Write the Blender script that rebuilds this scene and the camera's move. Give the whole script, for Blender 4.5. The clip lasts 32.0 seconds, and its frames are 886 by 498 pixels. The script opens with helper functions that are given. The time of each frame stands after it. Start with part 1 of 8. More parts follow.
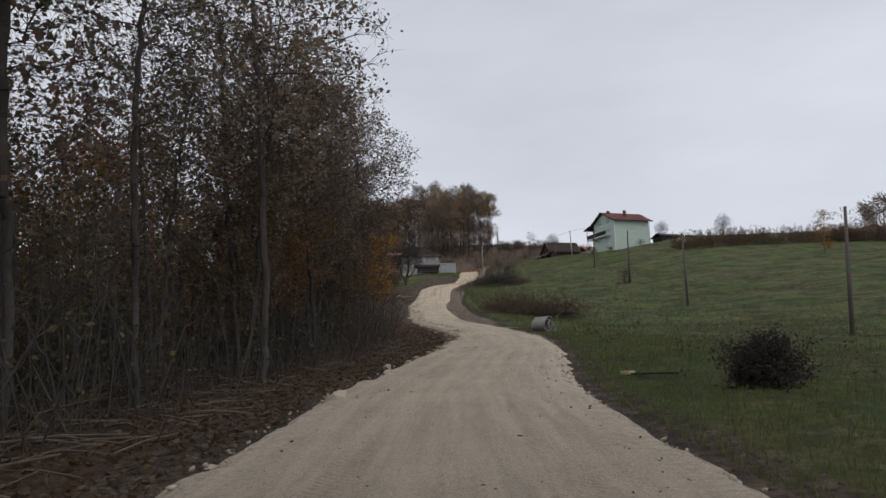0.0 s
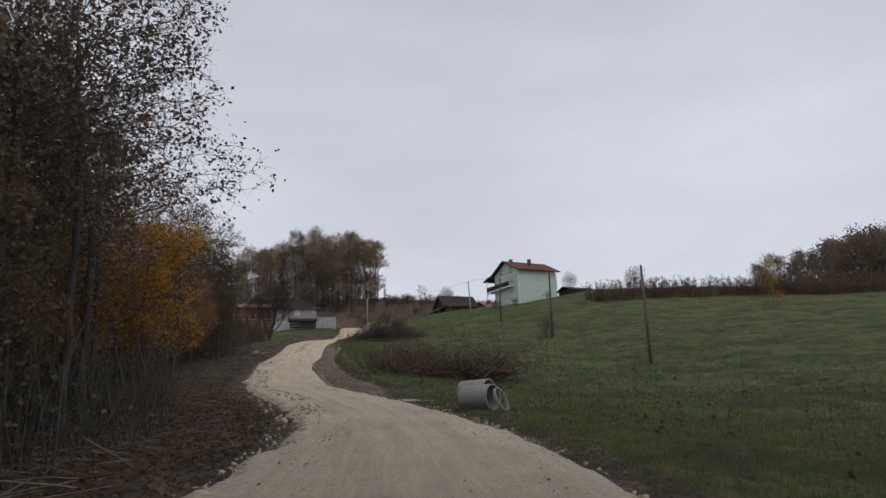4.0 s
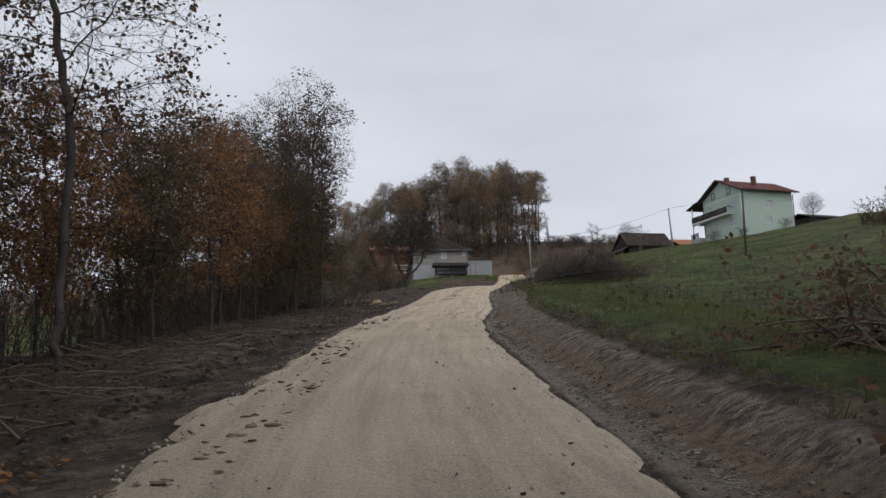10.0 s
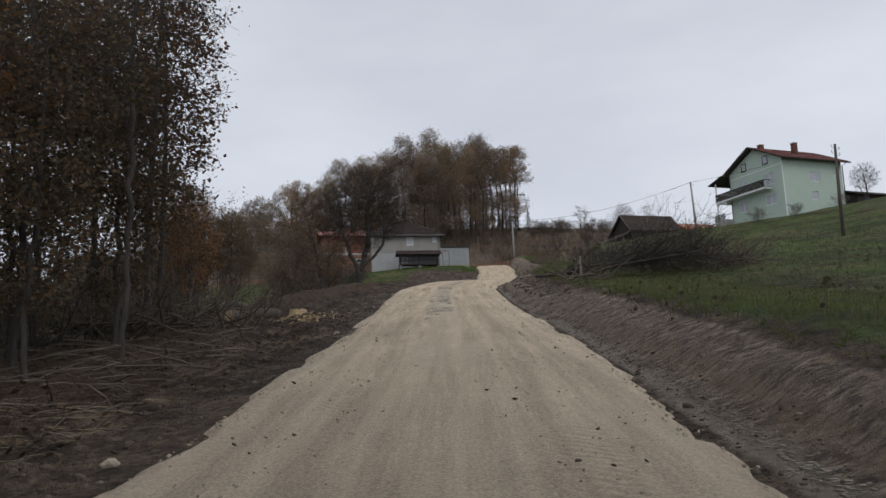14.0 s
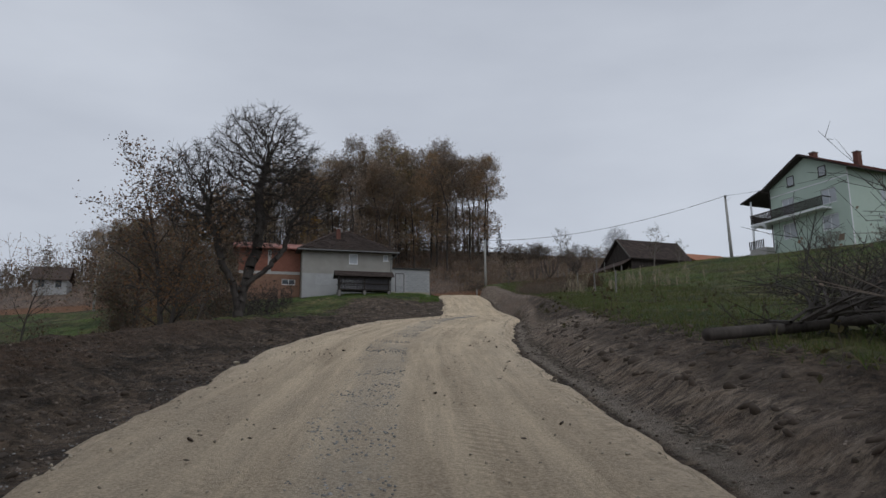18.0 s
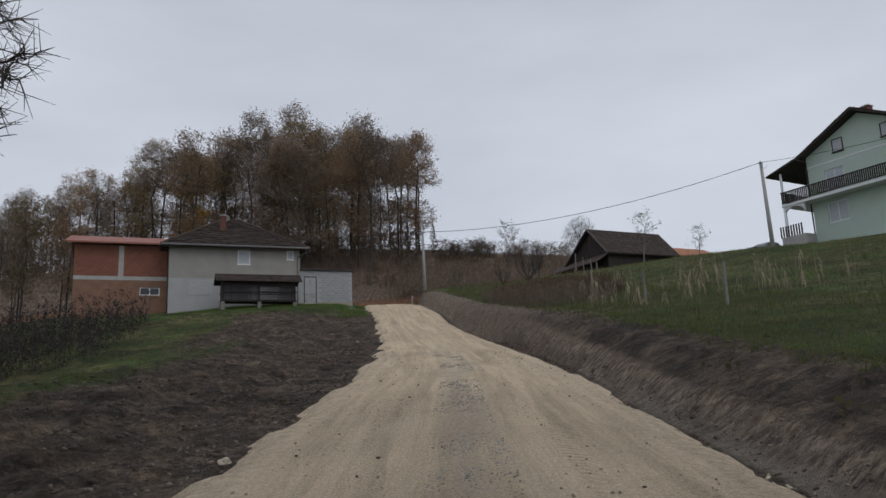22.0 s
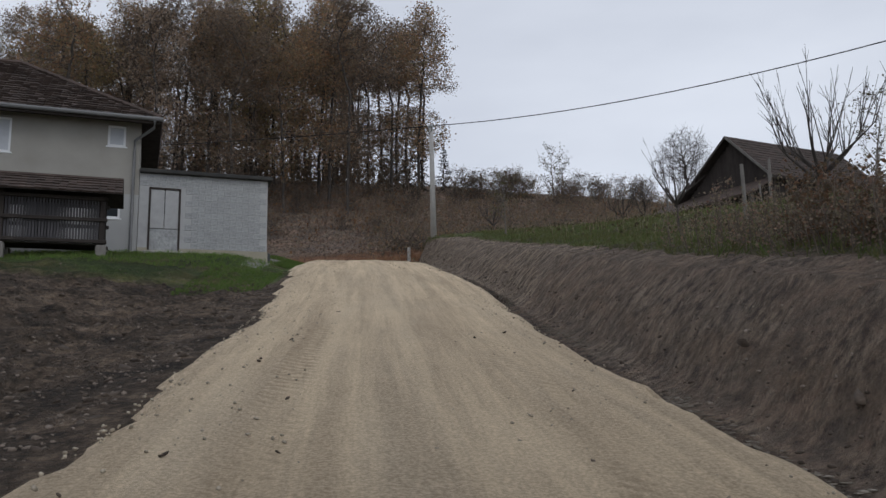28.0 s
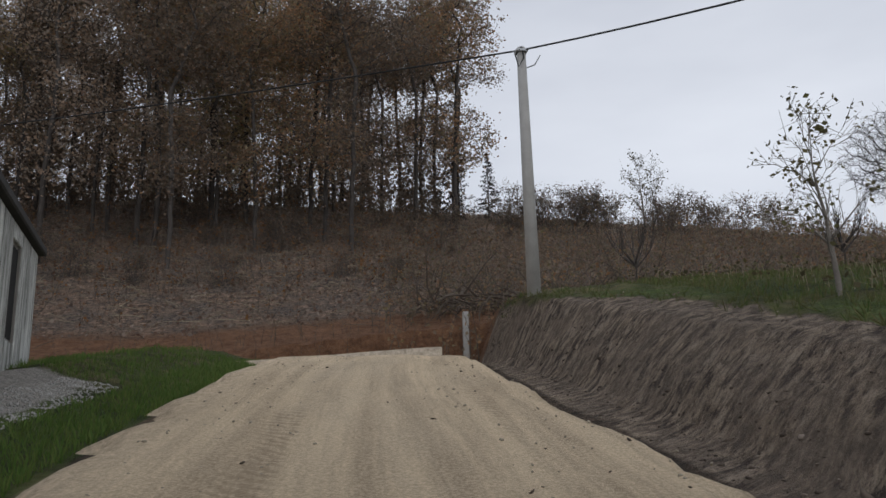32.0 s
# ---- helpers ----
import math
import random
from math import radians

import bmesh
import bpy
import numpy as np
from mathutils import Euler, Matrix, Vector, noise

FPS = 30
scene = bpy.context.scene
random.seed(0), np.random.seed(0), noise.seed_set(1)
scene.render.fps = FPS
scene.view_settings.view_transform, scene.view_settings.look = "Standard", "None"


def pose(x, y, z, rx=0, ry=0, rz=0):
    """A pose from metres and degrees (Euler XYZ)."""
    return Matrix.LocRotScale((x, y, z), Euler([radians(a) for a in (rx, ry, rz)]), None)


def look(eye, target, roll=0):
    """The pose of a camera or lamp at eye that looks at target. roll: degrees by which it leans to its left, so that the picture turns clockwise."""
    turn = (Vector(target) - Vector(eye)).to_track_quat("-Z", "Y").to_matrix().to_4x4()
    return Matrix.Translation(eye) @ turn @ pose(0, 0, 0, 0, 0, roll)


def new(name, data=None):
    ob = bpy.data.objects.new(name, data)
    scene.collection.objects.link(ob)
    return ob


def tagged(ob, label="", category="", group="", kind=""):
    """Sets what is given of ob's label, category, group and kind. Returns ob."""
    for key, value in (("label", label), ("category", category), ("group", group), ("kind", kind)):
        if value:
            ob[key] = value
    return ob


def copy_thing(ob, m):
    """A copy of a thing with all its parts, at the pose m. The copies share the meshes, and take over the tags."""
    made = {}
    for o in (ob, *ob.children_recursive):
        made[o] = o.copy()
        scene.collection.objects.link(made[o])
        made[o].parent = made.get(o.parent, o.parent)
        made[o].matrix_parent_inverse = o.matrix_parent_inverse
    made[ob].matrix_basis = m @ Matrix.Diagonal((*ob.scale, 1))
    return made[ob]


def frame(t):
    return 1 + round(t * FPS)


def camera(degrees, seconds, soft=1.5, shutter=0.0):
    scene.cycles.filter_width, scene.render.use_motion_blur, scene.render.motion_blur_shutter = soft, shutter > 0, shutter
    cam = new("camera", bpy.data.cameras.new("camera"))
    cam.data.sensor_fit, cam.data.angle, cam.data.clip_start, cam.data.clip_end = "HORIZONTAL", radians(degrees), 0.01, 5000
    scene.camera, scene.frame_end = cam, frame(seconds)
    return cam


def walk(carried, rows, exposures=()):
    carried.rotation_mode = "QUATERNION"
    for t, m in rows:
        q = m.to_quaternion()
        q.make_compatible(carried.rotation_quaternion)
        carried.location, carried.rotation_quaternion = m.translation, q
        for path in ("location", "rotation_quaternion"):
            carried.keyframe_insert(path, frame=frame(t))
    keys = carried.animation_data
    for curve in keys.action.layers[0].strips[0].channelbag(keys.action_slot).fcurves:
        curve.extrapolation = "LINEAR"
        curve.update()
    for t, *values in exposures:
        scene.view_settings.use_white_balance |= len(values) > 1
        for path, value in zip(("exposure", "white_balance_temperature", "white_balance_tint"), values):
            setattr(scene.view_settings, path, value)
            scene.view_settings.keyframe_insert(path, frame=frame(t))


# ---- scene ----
cam = camera(58.86, 32.0)
# seconds, eye x y z, yaw, pitch, roll
ROWS = [
    (0.0, 0.000, -0.000, 1.337, 0.21, 8.94, 1.95),
    (0.5, -0.061, 3.283, 1.527, -1.84, 9.25, 2.57),
    (1.0, -0.063, 6.536, 1.718, -4.10, 9.28, 2.12),
    (1.5, 0.012, 9.759, 1.902, -4.12, 9.46, 1.94),
    (2.0, 0.146, 12.990, 2.085, -6.96, 9.18, 1.86),
    (2.5, 0.351, 16.233, 2.320, -9.55, 9.23, 1.66),
    (3.0, 0.695, 19.522, 2.572, -9.19, 11.34, 2.15),
    (3.5, 1.072, 22.773, 2.825, -8.68, 13.58, 2.63),
    (5.5, 2.267, 35.390, 3.868, -6.45, 11.05, 0.77),
    (6.0, 2.281, 38.559, 4.132, -5.85, 11.11, 0.82),
    (6.5, 2.228, 41.745, 4.381, -2.59, 10.51, -0.13),
    (7.0, 2.121, 44.943, 4.630, 0.16, 9.67, -0.58),
    (7.5, 1.905, 48.124, 4.922, 1.59, 9.71, -0.59),
    (8.0, 1.634, 51.349, 5.225, 2.96, 9.75, -0.56),
    (8.5, 1.340, 54.587, 5.587, 2.78, 10.07, -0.30),
    (9.0, 0.920, 57.843, 5.978, 1.70, 10.28, 1.61),
    (9.5, 0.482, 61.081, 6.315, 1.89, 10.29, 2.15),
    (10.0, 0.012, 64.295, 6.663, 2.44, 10.37, 1.78),
    (10.5, -0.320, 67.493, 7.078, 2.90, 10.19, 1.10),
    (11.0, -0.623, 70.661, 7.507, 3.09, 9.07, 1.23),
    (11.5, -0.938, 73.824, 7.947, 3.01, 8.85, 1.60),
    (12.0, -1.221, 76.976, 8.400, 1.89, 8.96, 1.89),
    (12.5, -1.434, 80.104, 8.858, 2.16, 9.08, 2.26),
    (13.0, -1.610, 83.226, 9.309, 2.51, 9.19, 2.24),
    (13.5, -1.713, 86.353, 9.754, 2.66, 9.61, 1.68),
    (14.0, -1.723, 89.503, 10.209, -0.41, 9.72, 2.32),
    (14.5, -1.726, 92.662, 10.679, -1.10, 9.74, 1.84),
    (15.0, -1.745, 95.865, 11.132, -1.90, 9.84, 2.06),
    (15.5, -1.727, 99.070, 11.605, -3.70, 10.49, 2.57),
    (17.5, -1.183, 111.276, 13.321, -3.86, 11.72, 1.33),
    (18.0, -1.172, 114.301, 13.797, -4.02, 11.74, 0.57),
    (18.5, -1.217, 117.302, 14.286, -4.08, 11.87, 0.01),
    (19.0, -1.289, 120.280, 14.779, -4.36, 11.91, 0.31),
    (19.5, -1.350, 123.218, 15.267, -4.18, 12.02, 0.59),
    (20.0, -1.357, 126.104, 15.743, -3.94, 12.17, 0.71),
    (20.5, -1.279, 128.856, 16.235, -3.70, 12.38, 0.80),
    (21.0, -1.099, 131.514, 16.742, -3.81, 12.02, 0.58),
    (21.5, -0.814, 134.177, 17.224, -8.25, 11.90, 1.69),
    (22.0, -0.409, 136.818, 17.634, -9.84, 11.82, 2.52),
    (22.5, -0.000, 139.459, 18.005, -12.30, 11.64, 3.56),
    (23.0, 0.422, 142.129, 18.346, -12.89, 11.17, 3.69),
    (23.5, 0.865, 144.854, 18.681, -13.11, 9.62, 3.28),
    (24.0, 1.336, 147.647, 19.036, -13.86, 8.19, 2.66),
    (24.5, 1.848, 150.527, 19.414, -13.90, 8.30, 2.62),
    (26.5, 3.629, 162.557, 20.934, -11.23, 8.54, 2.31),
    (27.0, 3.996, 165.558, 21.362, -10.67, 8.74, 2.20),
    (27.5, 4.319, 168.503, 21.796, -10.06, 9.00, 1.01),
    (28.0, 4.636, 171.410, 22.267, -10.02, 9.10, 0.99),
    (28.5, 4.930, 174.277, 22.781, -10.12, 9.47, 0.49),
    (29.0, 5.190, 177.132, 23.309, -9.56, 10.43, 0.61),
    (29.5, 5.391, 179.965, 23.843, -9.36, 11.54, 1.20),
    (30.0, 5.551, 182.660, 24.387, -9.83, 11.95, 1.78),
    (30.5, 5.685, 185.236, 24.923, -10.02, 12.22, 1.12),
    (31.0, 5.798, 187.708, 25.437, -9.64, 12.06, 1.09),
    (31.5, 5.974, 190.104, 25.916, -9.31, 12.08, 0.95),
    (32.0, 6.287, 192.618, 26.335, -9.00, 12.24, 1.25),
]
walk(cam, [(t, pose(x, y, z, 90 + pitch, roll, yaw)) for t, x, y, z, yaw, pitch, roll in ROWS],
     exposures=[(0.0, 0.0, 6450, 10), (3.0, -0.02, 6450, 10), (6.0, -0.08, 6450, 10), (8.0, 0.05, 6430, 9.8), (10.0, 0.06, 6420, 9.5), (13.0, 0.05, 6400, 9), (16.5, -0.12, 6300, 9), (18.0, -0.24, 6220, 8.3), (19.0, -0.17, 6200, 8), (20.0, -0.08, 6250, 8.5), (21.5, -0.13, 6300, 9), (23.0, -0.06, 6300, 9.2), (24.3, 0.12, 6300, 9.5), (28.0, 0.08, 6250, 9), (30.2, -0.04, 6150, 8), (32.0, 0.12, 6400, 9)])

# ---- light ----
world = bpy.data.worlds.new("overcast")
scene.world = world
world.use_nodes = True
wn, wl = world.node_tree.nodes, world.node_tree.links
wn.clear()
w_out, w_bg = wn.new("ShaderNodeOutputWorld"), wn.new("ShaderNodeBackground")
w_sky = wn.new("ShaderNodeTexSky")
w_sky.sky_type, w_sky.sun_disc = "NISHITA", False
w_sky.sun_elevation, w_sky.sun_rotation = radians(42), radians(200)
w_tc, w_map, w_noise, w_ramp = (wn.new("ShaderNodeTexCoord"), wn.new("ShaderNodeMapping"), wn.new("ShaderNodeTexNoise"), wn.new("ShaderNodeValToRGB"))
w_map.inputs["Scale"].default_value = (1.0, 1.0, 3.2)
w_noise.inputs["Scale"].default_value, w_noise.inputs["Detail"].default_value, w_noise.inputs["Roughness"].default_value = 1.5, 5.0, 0.5
w_ramp.color_ramp.elements[0].position, w_ramp.color_ramp.elements[0].color = 0.3, (5.3, 5.5, 6.15, 1)
w_ramp.color_ramp.elements[1].position, w_ramp.color_ramp.elements[1].color = 0.72, (7.4, 7.6, 8.2, 1)
w_mix = wn.new("ShaderNodeMixRGB")
w_mix.inputs["Fac"].default_value = 0.93
w_bg.inputs["Strength"].default_value = 0.1
wl.new(w_tc.outputs["Generated"], w_map.inputs["Vector"])
wl.new(w_map.outputs["Vector"], w_noise.inputs["Vector"])
wl.new(w_noise.outputs["Fac"], w_ramp.inputs["Fac"])
wl.new(w_sky.outputs["Color"], w_mix.inputs["Color1"])
wl.new(w_ramp.outputs["Color"], w_mix.inputs["Color2"])
wl.new(w_mix.outputs["Color"], w_bg.inputs["Color"])
wl.new(w_bg.outputs["Background"], w_out.inputs["Surface"])
sun_data = bpy.data.lights.new("sun", "SUN")
sun_data.energy, sun_data.angle, sun_data.color = 0.5, radians(35), (1.0, 0.97, 0.93)
sun = new("sun", sun_data)
sun.matrix_world = look((0, 0, 80), (-30, 70, 0))


# ---- materials ----
def mat(name, c1, c2=None, rough=0.85, scale=6.0, fine=60.0, bump=0.3, metal=0.0, vary=0.0, spec=0.3, stretch=(1, 1, 1), coords="Object", contrast=0.2):
    """A surface of two colours mixed by coarse and fine noise, with relief and a shift from piece to piece."""
    m = bpy.data.materials.new(name)
    m.use_nodes = True
    n, l = m.node_tree.nodes, m.node_tree.links
    b = n["Principled BSDF"]
    c2 = c2 or tuple(v * 0.7 for v in c1)
    tc, mp = n.new("ShaderNodeTexCoord"), n.new("ShaderNodeMapping")
    mp.inputs["Scale"].default_value = stretch
    n1, n2 = n.new("ShaderNodeTexNoise"), n.new("ShaderNodeTexNoise")
    n1.inputs["Scale"].default_value, n1.inputs["Detail"].default_value = scale, 4
    n2.inputs["Scale"].default_value, n2.inputs["Detail"].default_value = fine, 3
    add = n.new("ShaderNodeMath")
    add.operation = "MULTIPLY_ADD"
    add.inputs[1].default_value, add.inputs[2].default_value = 0.4, 0.0
    sm = n.new("ShaderNodeMath")
    sm.operation = "MULTIPLY_ADD"
    sm.inputs[1].default_value = 0.6
    ramp = n.new("ShaderNodeValToRGB")
    ramp.color_ramp.elements[0].position, ramp.color_ramp.elements[0].color = 0.5 - contrast, (*c1, 1)
    ramp.color_ramp.elements[1].position, ramp.color_ramp.elements[1].color = 0.5 + contrast, (*c2, 1)
    if coords == "World":
        g = n.new("ShaderNodeNewGeometry")
        l.new(g.outputs["Position"], mp.inputs["Vector"])
    else:
        l.new(tc.outputs[coords], mp.inputs["Vector"])
    l.new(mp.outputs["Vector"], n1.inputs["Vector"])
    l.new(mp.outputs["Vector"], n2.inputs["Vector"])
    l.new(n2.outputs["Fac"], add.inputs[0])
    l.new(n1.outputs["Fac"], sm.inputs[0])
    l.new(add.outputs[0], sm.inputs[2])
    l.new(sm.outputs[0], ramp.inputs["Fac"])
    out = ramp.outputs["Color"]
    if vary:
        info, hsv = n.new("ShaderNodeObjectInfo"), n.new("ShaderNodeHueSaturation")
        geo = n.new("ShaderNodeNewGeometry")
        both = n.new("ShaderNodeMath")
        both.operation = "ADD"
        l.new(info.outputs["Random"], both.inputs[0])
        l.new(geo.outputs["Random Per Island"], both.inputs[1])
        mr = n.new("ShaderNodeMapRange")
        mr.inputs["From Min"].default_value, mr.inputs["From Max"].default_value = 0.0, 2.0
        mr.inputs["To Min"].default_value, mr.inputs["To Max"].default_value = 1 - vary, 1 + vary
        l.new(both.outputs[0], mr.inputs["Value"])
        l.new(mr.outputs["Result"], hsv.inputs["Value"])
        l.new(out, hsv.inputs["Color"])
        out = hsv.outputs["Color"]
    l.new(out, b.inputs["Base Color"])
    b.inputs["Roughness"].default_value, b.inputs["Metallic"].default_value = rough, metal
    b.inputs["Specular IOR Level"].default_value = spec
    if bump:
        bp = n.new("ShaderNodeBump")
        bp.inputs["Strength"].default_value, bp.inputs["Distance"].default_value = bump, 0.02
        l.new(sm.outputs[0], bp.inputs["Height"])
        l.new(bp.outputs["Normal"], b.inputs["Normal"])
    return m


def leaf_mat(name, *colours):
    """Thin leaves, each of its own colour, that let some light through."""
    m = bpy.data.materials.new(name)
    m.use_nodes = True
    n, l = m.node_tree.nodes, m.node_tree.links
    b = n["Principled BSDF"]
    geo, ramp = n.new("ShaderNodeNewGeometry"), n.new("ShaderNodeValToRGB")
    e = ramp.color_ramp.elements
    for i, c in enumerate(colours):
        el = e[i] if i < 2 else e.new(0.5)
        el.color = (*c, 1)
    for i in range(len(colours)):
        e[i].position = i / max(1, len(colours) - 1)
    info, hsv, mr = n.new("ShaderNodeObjectInfo"), n.new("ShaderNodeHueSaturation"), n.new("ShaderNodeMapRange")
    mr.inputs["To Min"].default_value, mr.inputs["To Max"].default_value = 0.7, 1.3
    l.new(info.outputs["Random"], mr.inputs["Value"])
    l.new(mr.outputs["Result"], hsv.inputs["Value"])
    l.new(geo.outputs["Random Per Island"], ramp.inputs["Fac"])
    l.new(ramp.outputs["Color"], hsv.inputs["Color"])
    l.new(hsv.outputs["Color"], b.inputs["Base Color"])
    b.inputs["Roughness"].default_value, b.inputs["Specular IOR Level"].default_value = 0.75, 0.2
    t = n.new("ShaderNodeBsdfTranslucent")
    mx = n.new("ShaderNodeMixShader")
    mx.inputs["Fac"].default_value = 0.4
    l.new(hsv.outputs["Color"], t.inputs["Color"])
    l.new(b.outputs["BSDF"], mx.inputs[1])
    l.new(t.outputs["BSDF"], mx.inputs[2])
    l.new(mx.outputs["Shader"], n["Material Output"].inputs["Surface"])
    return m


def ground_mat():
    """Soil, leaf litter, grass and bare clay, laid out by the weights kept on the sheet."""
    m = bpy.data.materials.new("ground")
    m.use_nodes = True
    n, l = m.node_tree.nodes, m.node_tree.links
    b = n["Principled BSDF"]
    g = n.new("ShaderNodeNewGeometry")

    def noise_of(scale, detail=5, rough=0.6, vec=None):
        t = n.new("ShaderNodeTexNoise")
        t.inputs["Scale"].default_value, t.inputs["Detail"].default_value, t.inputs["Roughness"].default_value = scale, detail, rough
        l.new(vec or g.outputs["Position"], t.inputs["Vector"])
        return t.outputs["Fac"]

    def two(fac, a, c, lo=0.35, hi=0.65):
        r = n.new("ShaderNodeValToRGB")
        r.color_ramp.elements[0].position, r.color_ramp.elements[0].color = lo, (*a, 1)
        r.color_ramp.elements[1].position, r.color_ramp.elements[1].color = hi, (*c, 1)
        l.new(fac, r.inputs["Fac"])
        return r.outputs["Color"]

    def mix(fac, a, c):
        x = n.new("ShaderNodeMixRGB")
        l.new(fac, x.inputs["Fac"])
        l.new(a, x.inputs["Color1"])
        l.new(c, x.inputs["Color2"])
        return x.outputs["Color"]

    def weight(name, amount=0.55):
        a = n.new("ShaderNodeAttribute")
        a.attribute_name = name
        ma = n.new("ShaderNodeMath")
        ma.operation = "MULTIPLY_ADD"
        ma.inputs[1].default_value = amount
        l.new(noise_of(1.7, 6, 0.7), ma.inputs[0])
        l.new(a.outputs["Fac"], ma.inputs[2])
        mr = n.new("ShaderNodeMapRange")
        mr.inputs["From Min"].default_value, mr.inputs["From Max"].default_value = 0.62, 0.98
        l.new(ma.outputs[0], mr.inputs["Value"])
        return mr.outputs["Result"]

    fine, mid, big = noise_of(7.5, 8, 0.8), noise_of(1.9, 7, 0.75), noise_of(0.35, 4)
    soil = mix(big, two(mid, (0.026, 0.02, 0.015), (0.18, 0.137, 0.1), 0.41, 0.61), two(fine, (0.022, 0.017, 0.013), (0.22, 0.165, 0.12), 0.42, 0.62))
    litter = mix(mid, two(fine, (0.024, 0.015, 0.011), (0.18, 0.105, 0.065), 0.4, 0.66), two(noise_of(11, 7, 0.85), (0.032, 0.023, 0.017), (0.25, 0.175, 0.115), 0.42, 0.68))
    grass = mix(two(big, (0, 0, 0), (1, 1, 1), 0.42, 0.6), two(fine, (0.042, 0.066, 0.019), (0.12, 0.168, 0.047), 0.4, 0.62), two(mid, (0.045, 0.058, 0.02), (0.18, 0.155, 0.075), 0.4, 0.62))
    clay = mix(mid, two(fine, (0.12, 0.08, 0.052), (0.44, 0.315, 0.205), 0.38, 0.64), two(noise_of(3.1, 7, 0.7), (0.085, 0.058, 0.04), (0.36, 0.245, 0.15), 0.4, 0.6))
    scrub = mix(two(noise_of(0.5, 6, 0.7), (0, 0, 0), (1, 1, 1), 0.42, 0.58), two(fine, (0.036, 0.031, 0.028), (0.31, 0.245, 0.2), 0.42, 0.64), two(noise_of(4.0, 7, 0.85), (0.06, 0.046, 0.037), (0.42, 0.29, 0.21), 0.42, 0.62))
    gravel = mix(mid, two(noise_of(16, 5, 0.8), (0.16, 0.15, 0.14), (0.5, 0.47, 0.43), 0.3, 0.7), two(fine, (0.2, 0.19, 0.17), (0.42, 0.39, 0.35)))
    # silt's pale tone also carries the sky's reflection from the wet ditch
    silt = mix(mid, two(fine, (0.17, 0.14, 0.112), (0.42, 0.36, 0.295), 0.36, 0.62), two(noise_of(4.0, 7, 0.7), (0.2, 0.165, 0.13), (0.36, 0.3, 0.24), 0.42, 0.6))
    loam = mix(mid, two(fine, (0.075, 0.034, 0.018), (0.34, 0.175, 0.092), 0.36, 0.66), two(noise_of(2.2, 7, 0.7), (0.11, 0.052, 0.028), (0.3, 0.165, 0.095), 0.4, 0.62))
    # bucket-tooth scrapes running slantwise down the cut bank
    rot = n.new("ShaderNodeMapping")
    rot.vector_type = "TEXTURE"
    rot.inputs["Rotation"].default_value = (0, 0, math.radians(22))
    rot.inputs["Scale"].default_value = (1.0, 0.33, 0.9)
    l.new(g.outputs["Position"], rot.inputs["Vector"])
    scrape = noise_of(2.8, 8, 0.82, rot.outputs["Vector"])
    bank = mix(mid, two(scrape, (0.05, 0.04, 0.035), (0.37, 0.31, 0.26), 0.43, 0.59), two(scrape, (0.07, 0.05, 0.038), (0.42, 0.31, 0.2), 0.43, 0.59))
    bank = mix(two(noise_of(1.3, 6, 0.7), (0, 0, 0), (0.65, 0.65, 0.65), 0.45, 0.6), bank, two(fine, (0.09, 0.07, 0.056), (0.3, 0.235, 0.18), 0.36, 0.66))
    hs = n.new("ShaderNodeHueSaturation")
    hs.inputs["Saturation"].default_value, hs.inputs["Value"].default_value = 0.98, 1.2
    l.new(bank, hs.inputs["Color"])
    bank = hs.outputs["Color"]
    blot = two(noise_of(0.75, 8, 0.72), (0.32, 0.315, 0.31), (1.7, 1.65, 1.6), 0.4, 0.62)
    mul = n.new("ShaderNodeMixRGB")
    mul.blend_type = "MULTIPLY"
    mul.inputs["Fac"].default_value = 0.8
    l.new(soil, mul.inputs["Color1"])
    l.new(blot, mul.inputs["Color2"])
    col = mul.outputs["Color"]
    patch = two(noise_of(0.11, 5, 0.6), (0, 0, 0), (0.6, 0.6, 0.6), 0.47, 0.62)
    grass = mix(patch, grass, two(mid, (0.05, 0.048, 0.022), (0.2, 0.165, 0.085), 0.4, 0.62))
    shade = n.new("ShaderNodeMixRGB")
    shade.blend_type = "MULTIPLY"
    shade.inputs["Fac"].default_value = 0.8
    l.new(grass, shade.inputs["Color1"])
    l.new(two(noise_of(0.3, 7, 0.7), (0.38, 0.41, 0.38), (1.22, 1.2, 1.05), 0.4, 0.6), shade.inputs["Color2"])
    grass = shade.outputs["Color"]
    for name, c in (("bank", bank), ("litter", litter), ("scrub", scrub), ("clay", clay), ("grass", grass), ("gravel", gravel), ("silt", silt), ("loam", loam)):
        col = mix(weight(name), col, c)
    l.new(col, b.inputs["Base Color"])
    b.inputs["Roughness"].default_value, b.inputs["Specular IOR Level"].default_value = 0.9, 0.25
    bp = n.new("ShaderNodeBump")
    bp.inputs["Strength"].default_value, bp.inputs["Distance"].default_value = 1.0, 0.14
    l.new(fine, bp.inputs["Height"])
    bp2 = n.new("ShaderNodeBump")
    bp2.inputs["Strength"].default_value, bp2.inputs["Distance"].default_value = 0.9, 0.25
    l.new(mid, bp2.inputs["Height"])
    l.new(bp.outputs["Normal"], bp2.inputs["Normal"])
    ba = n.new("ShaderNodeAttribute")
    ba.attribute_name = "bank"
    bp3 = n.new("ShaderNodeBump")
    bp3.inputs["Distance"].default_value = 0.11
    l.new(ba.outputs["Fac"], bp3.inputs["Strength"])
    l.new(scrape, bp3.inputs["Height"])
    l.new(bp2.outputs["Normal"], bp3.inputs["Normal"])
    l.new(bp3.outputs["Normal"], b.inputs["Normal"])
    return m


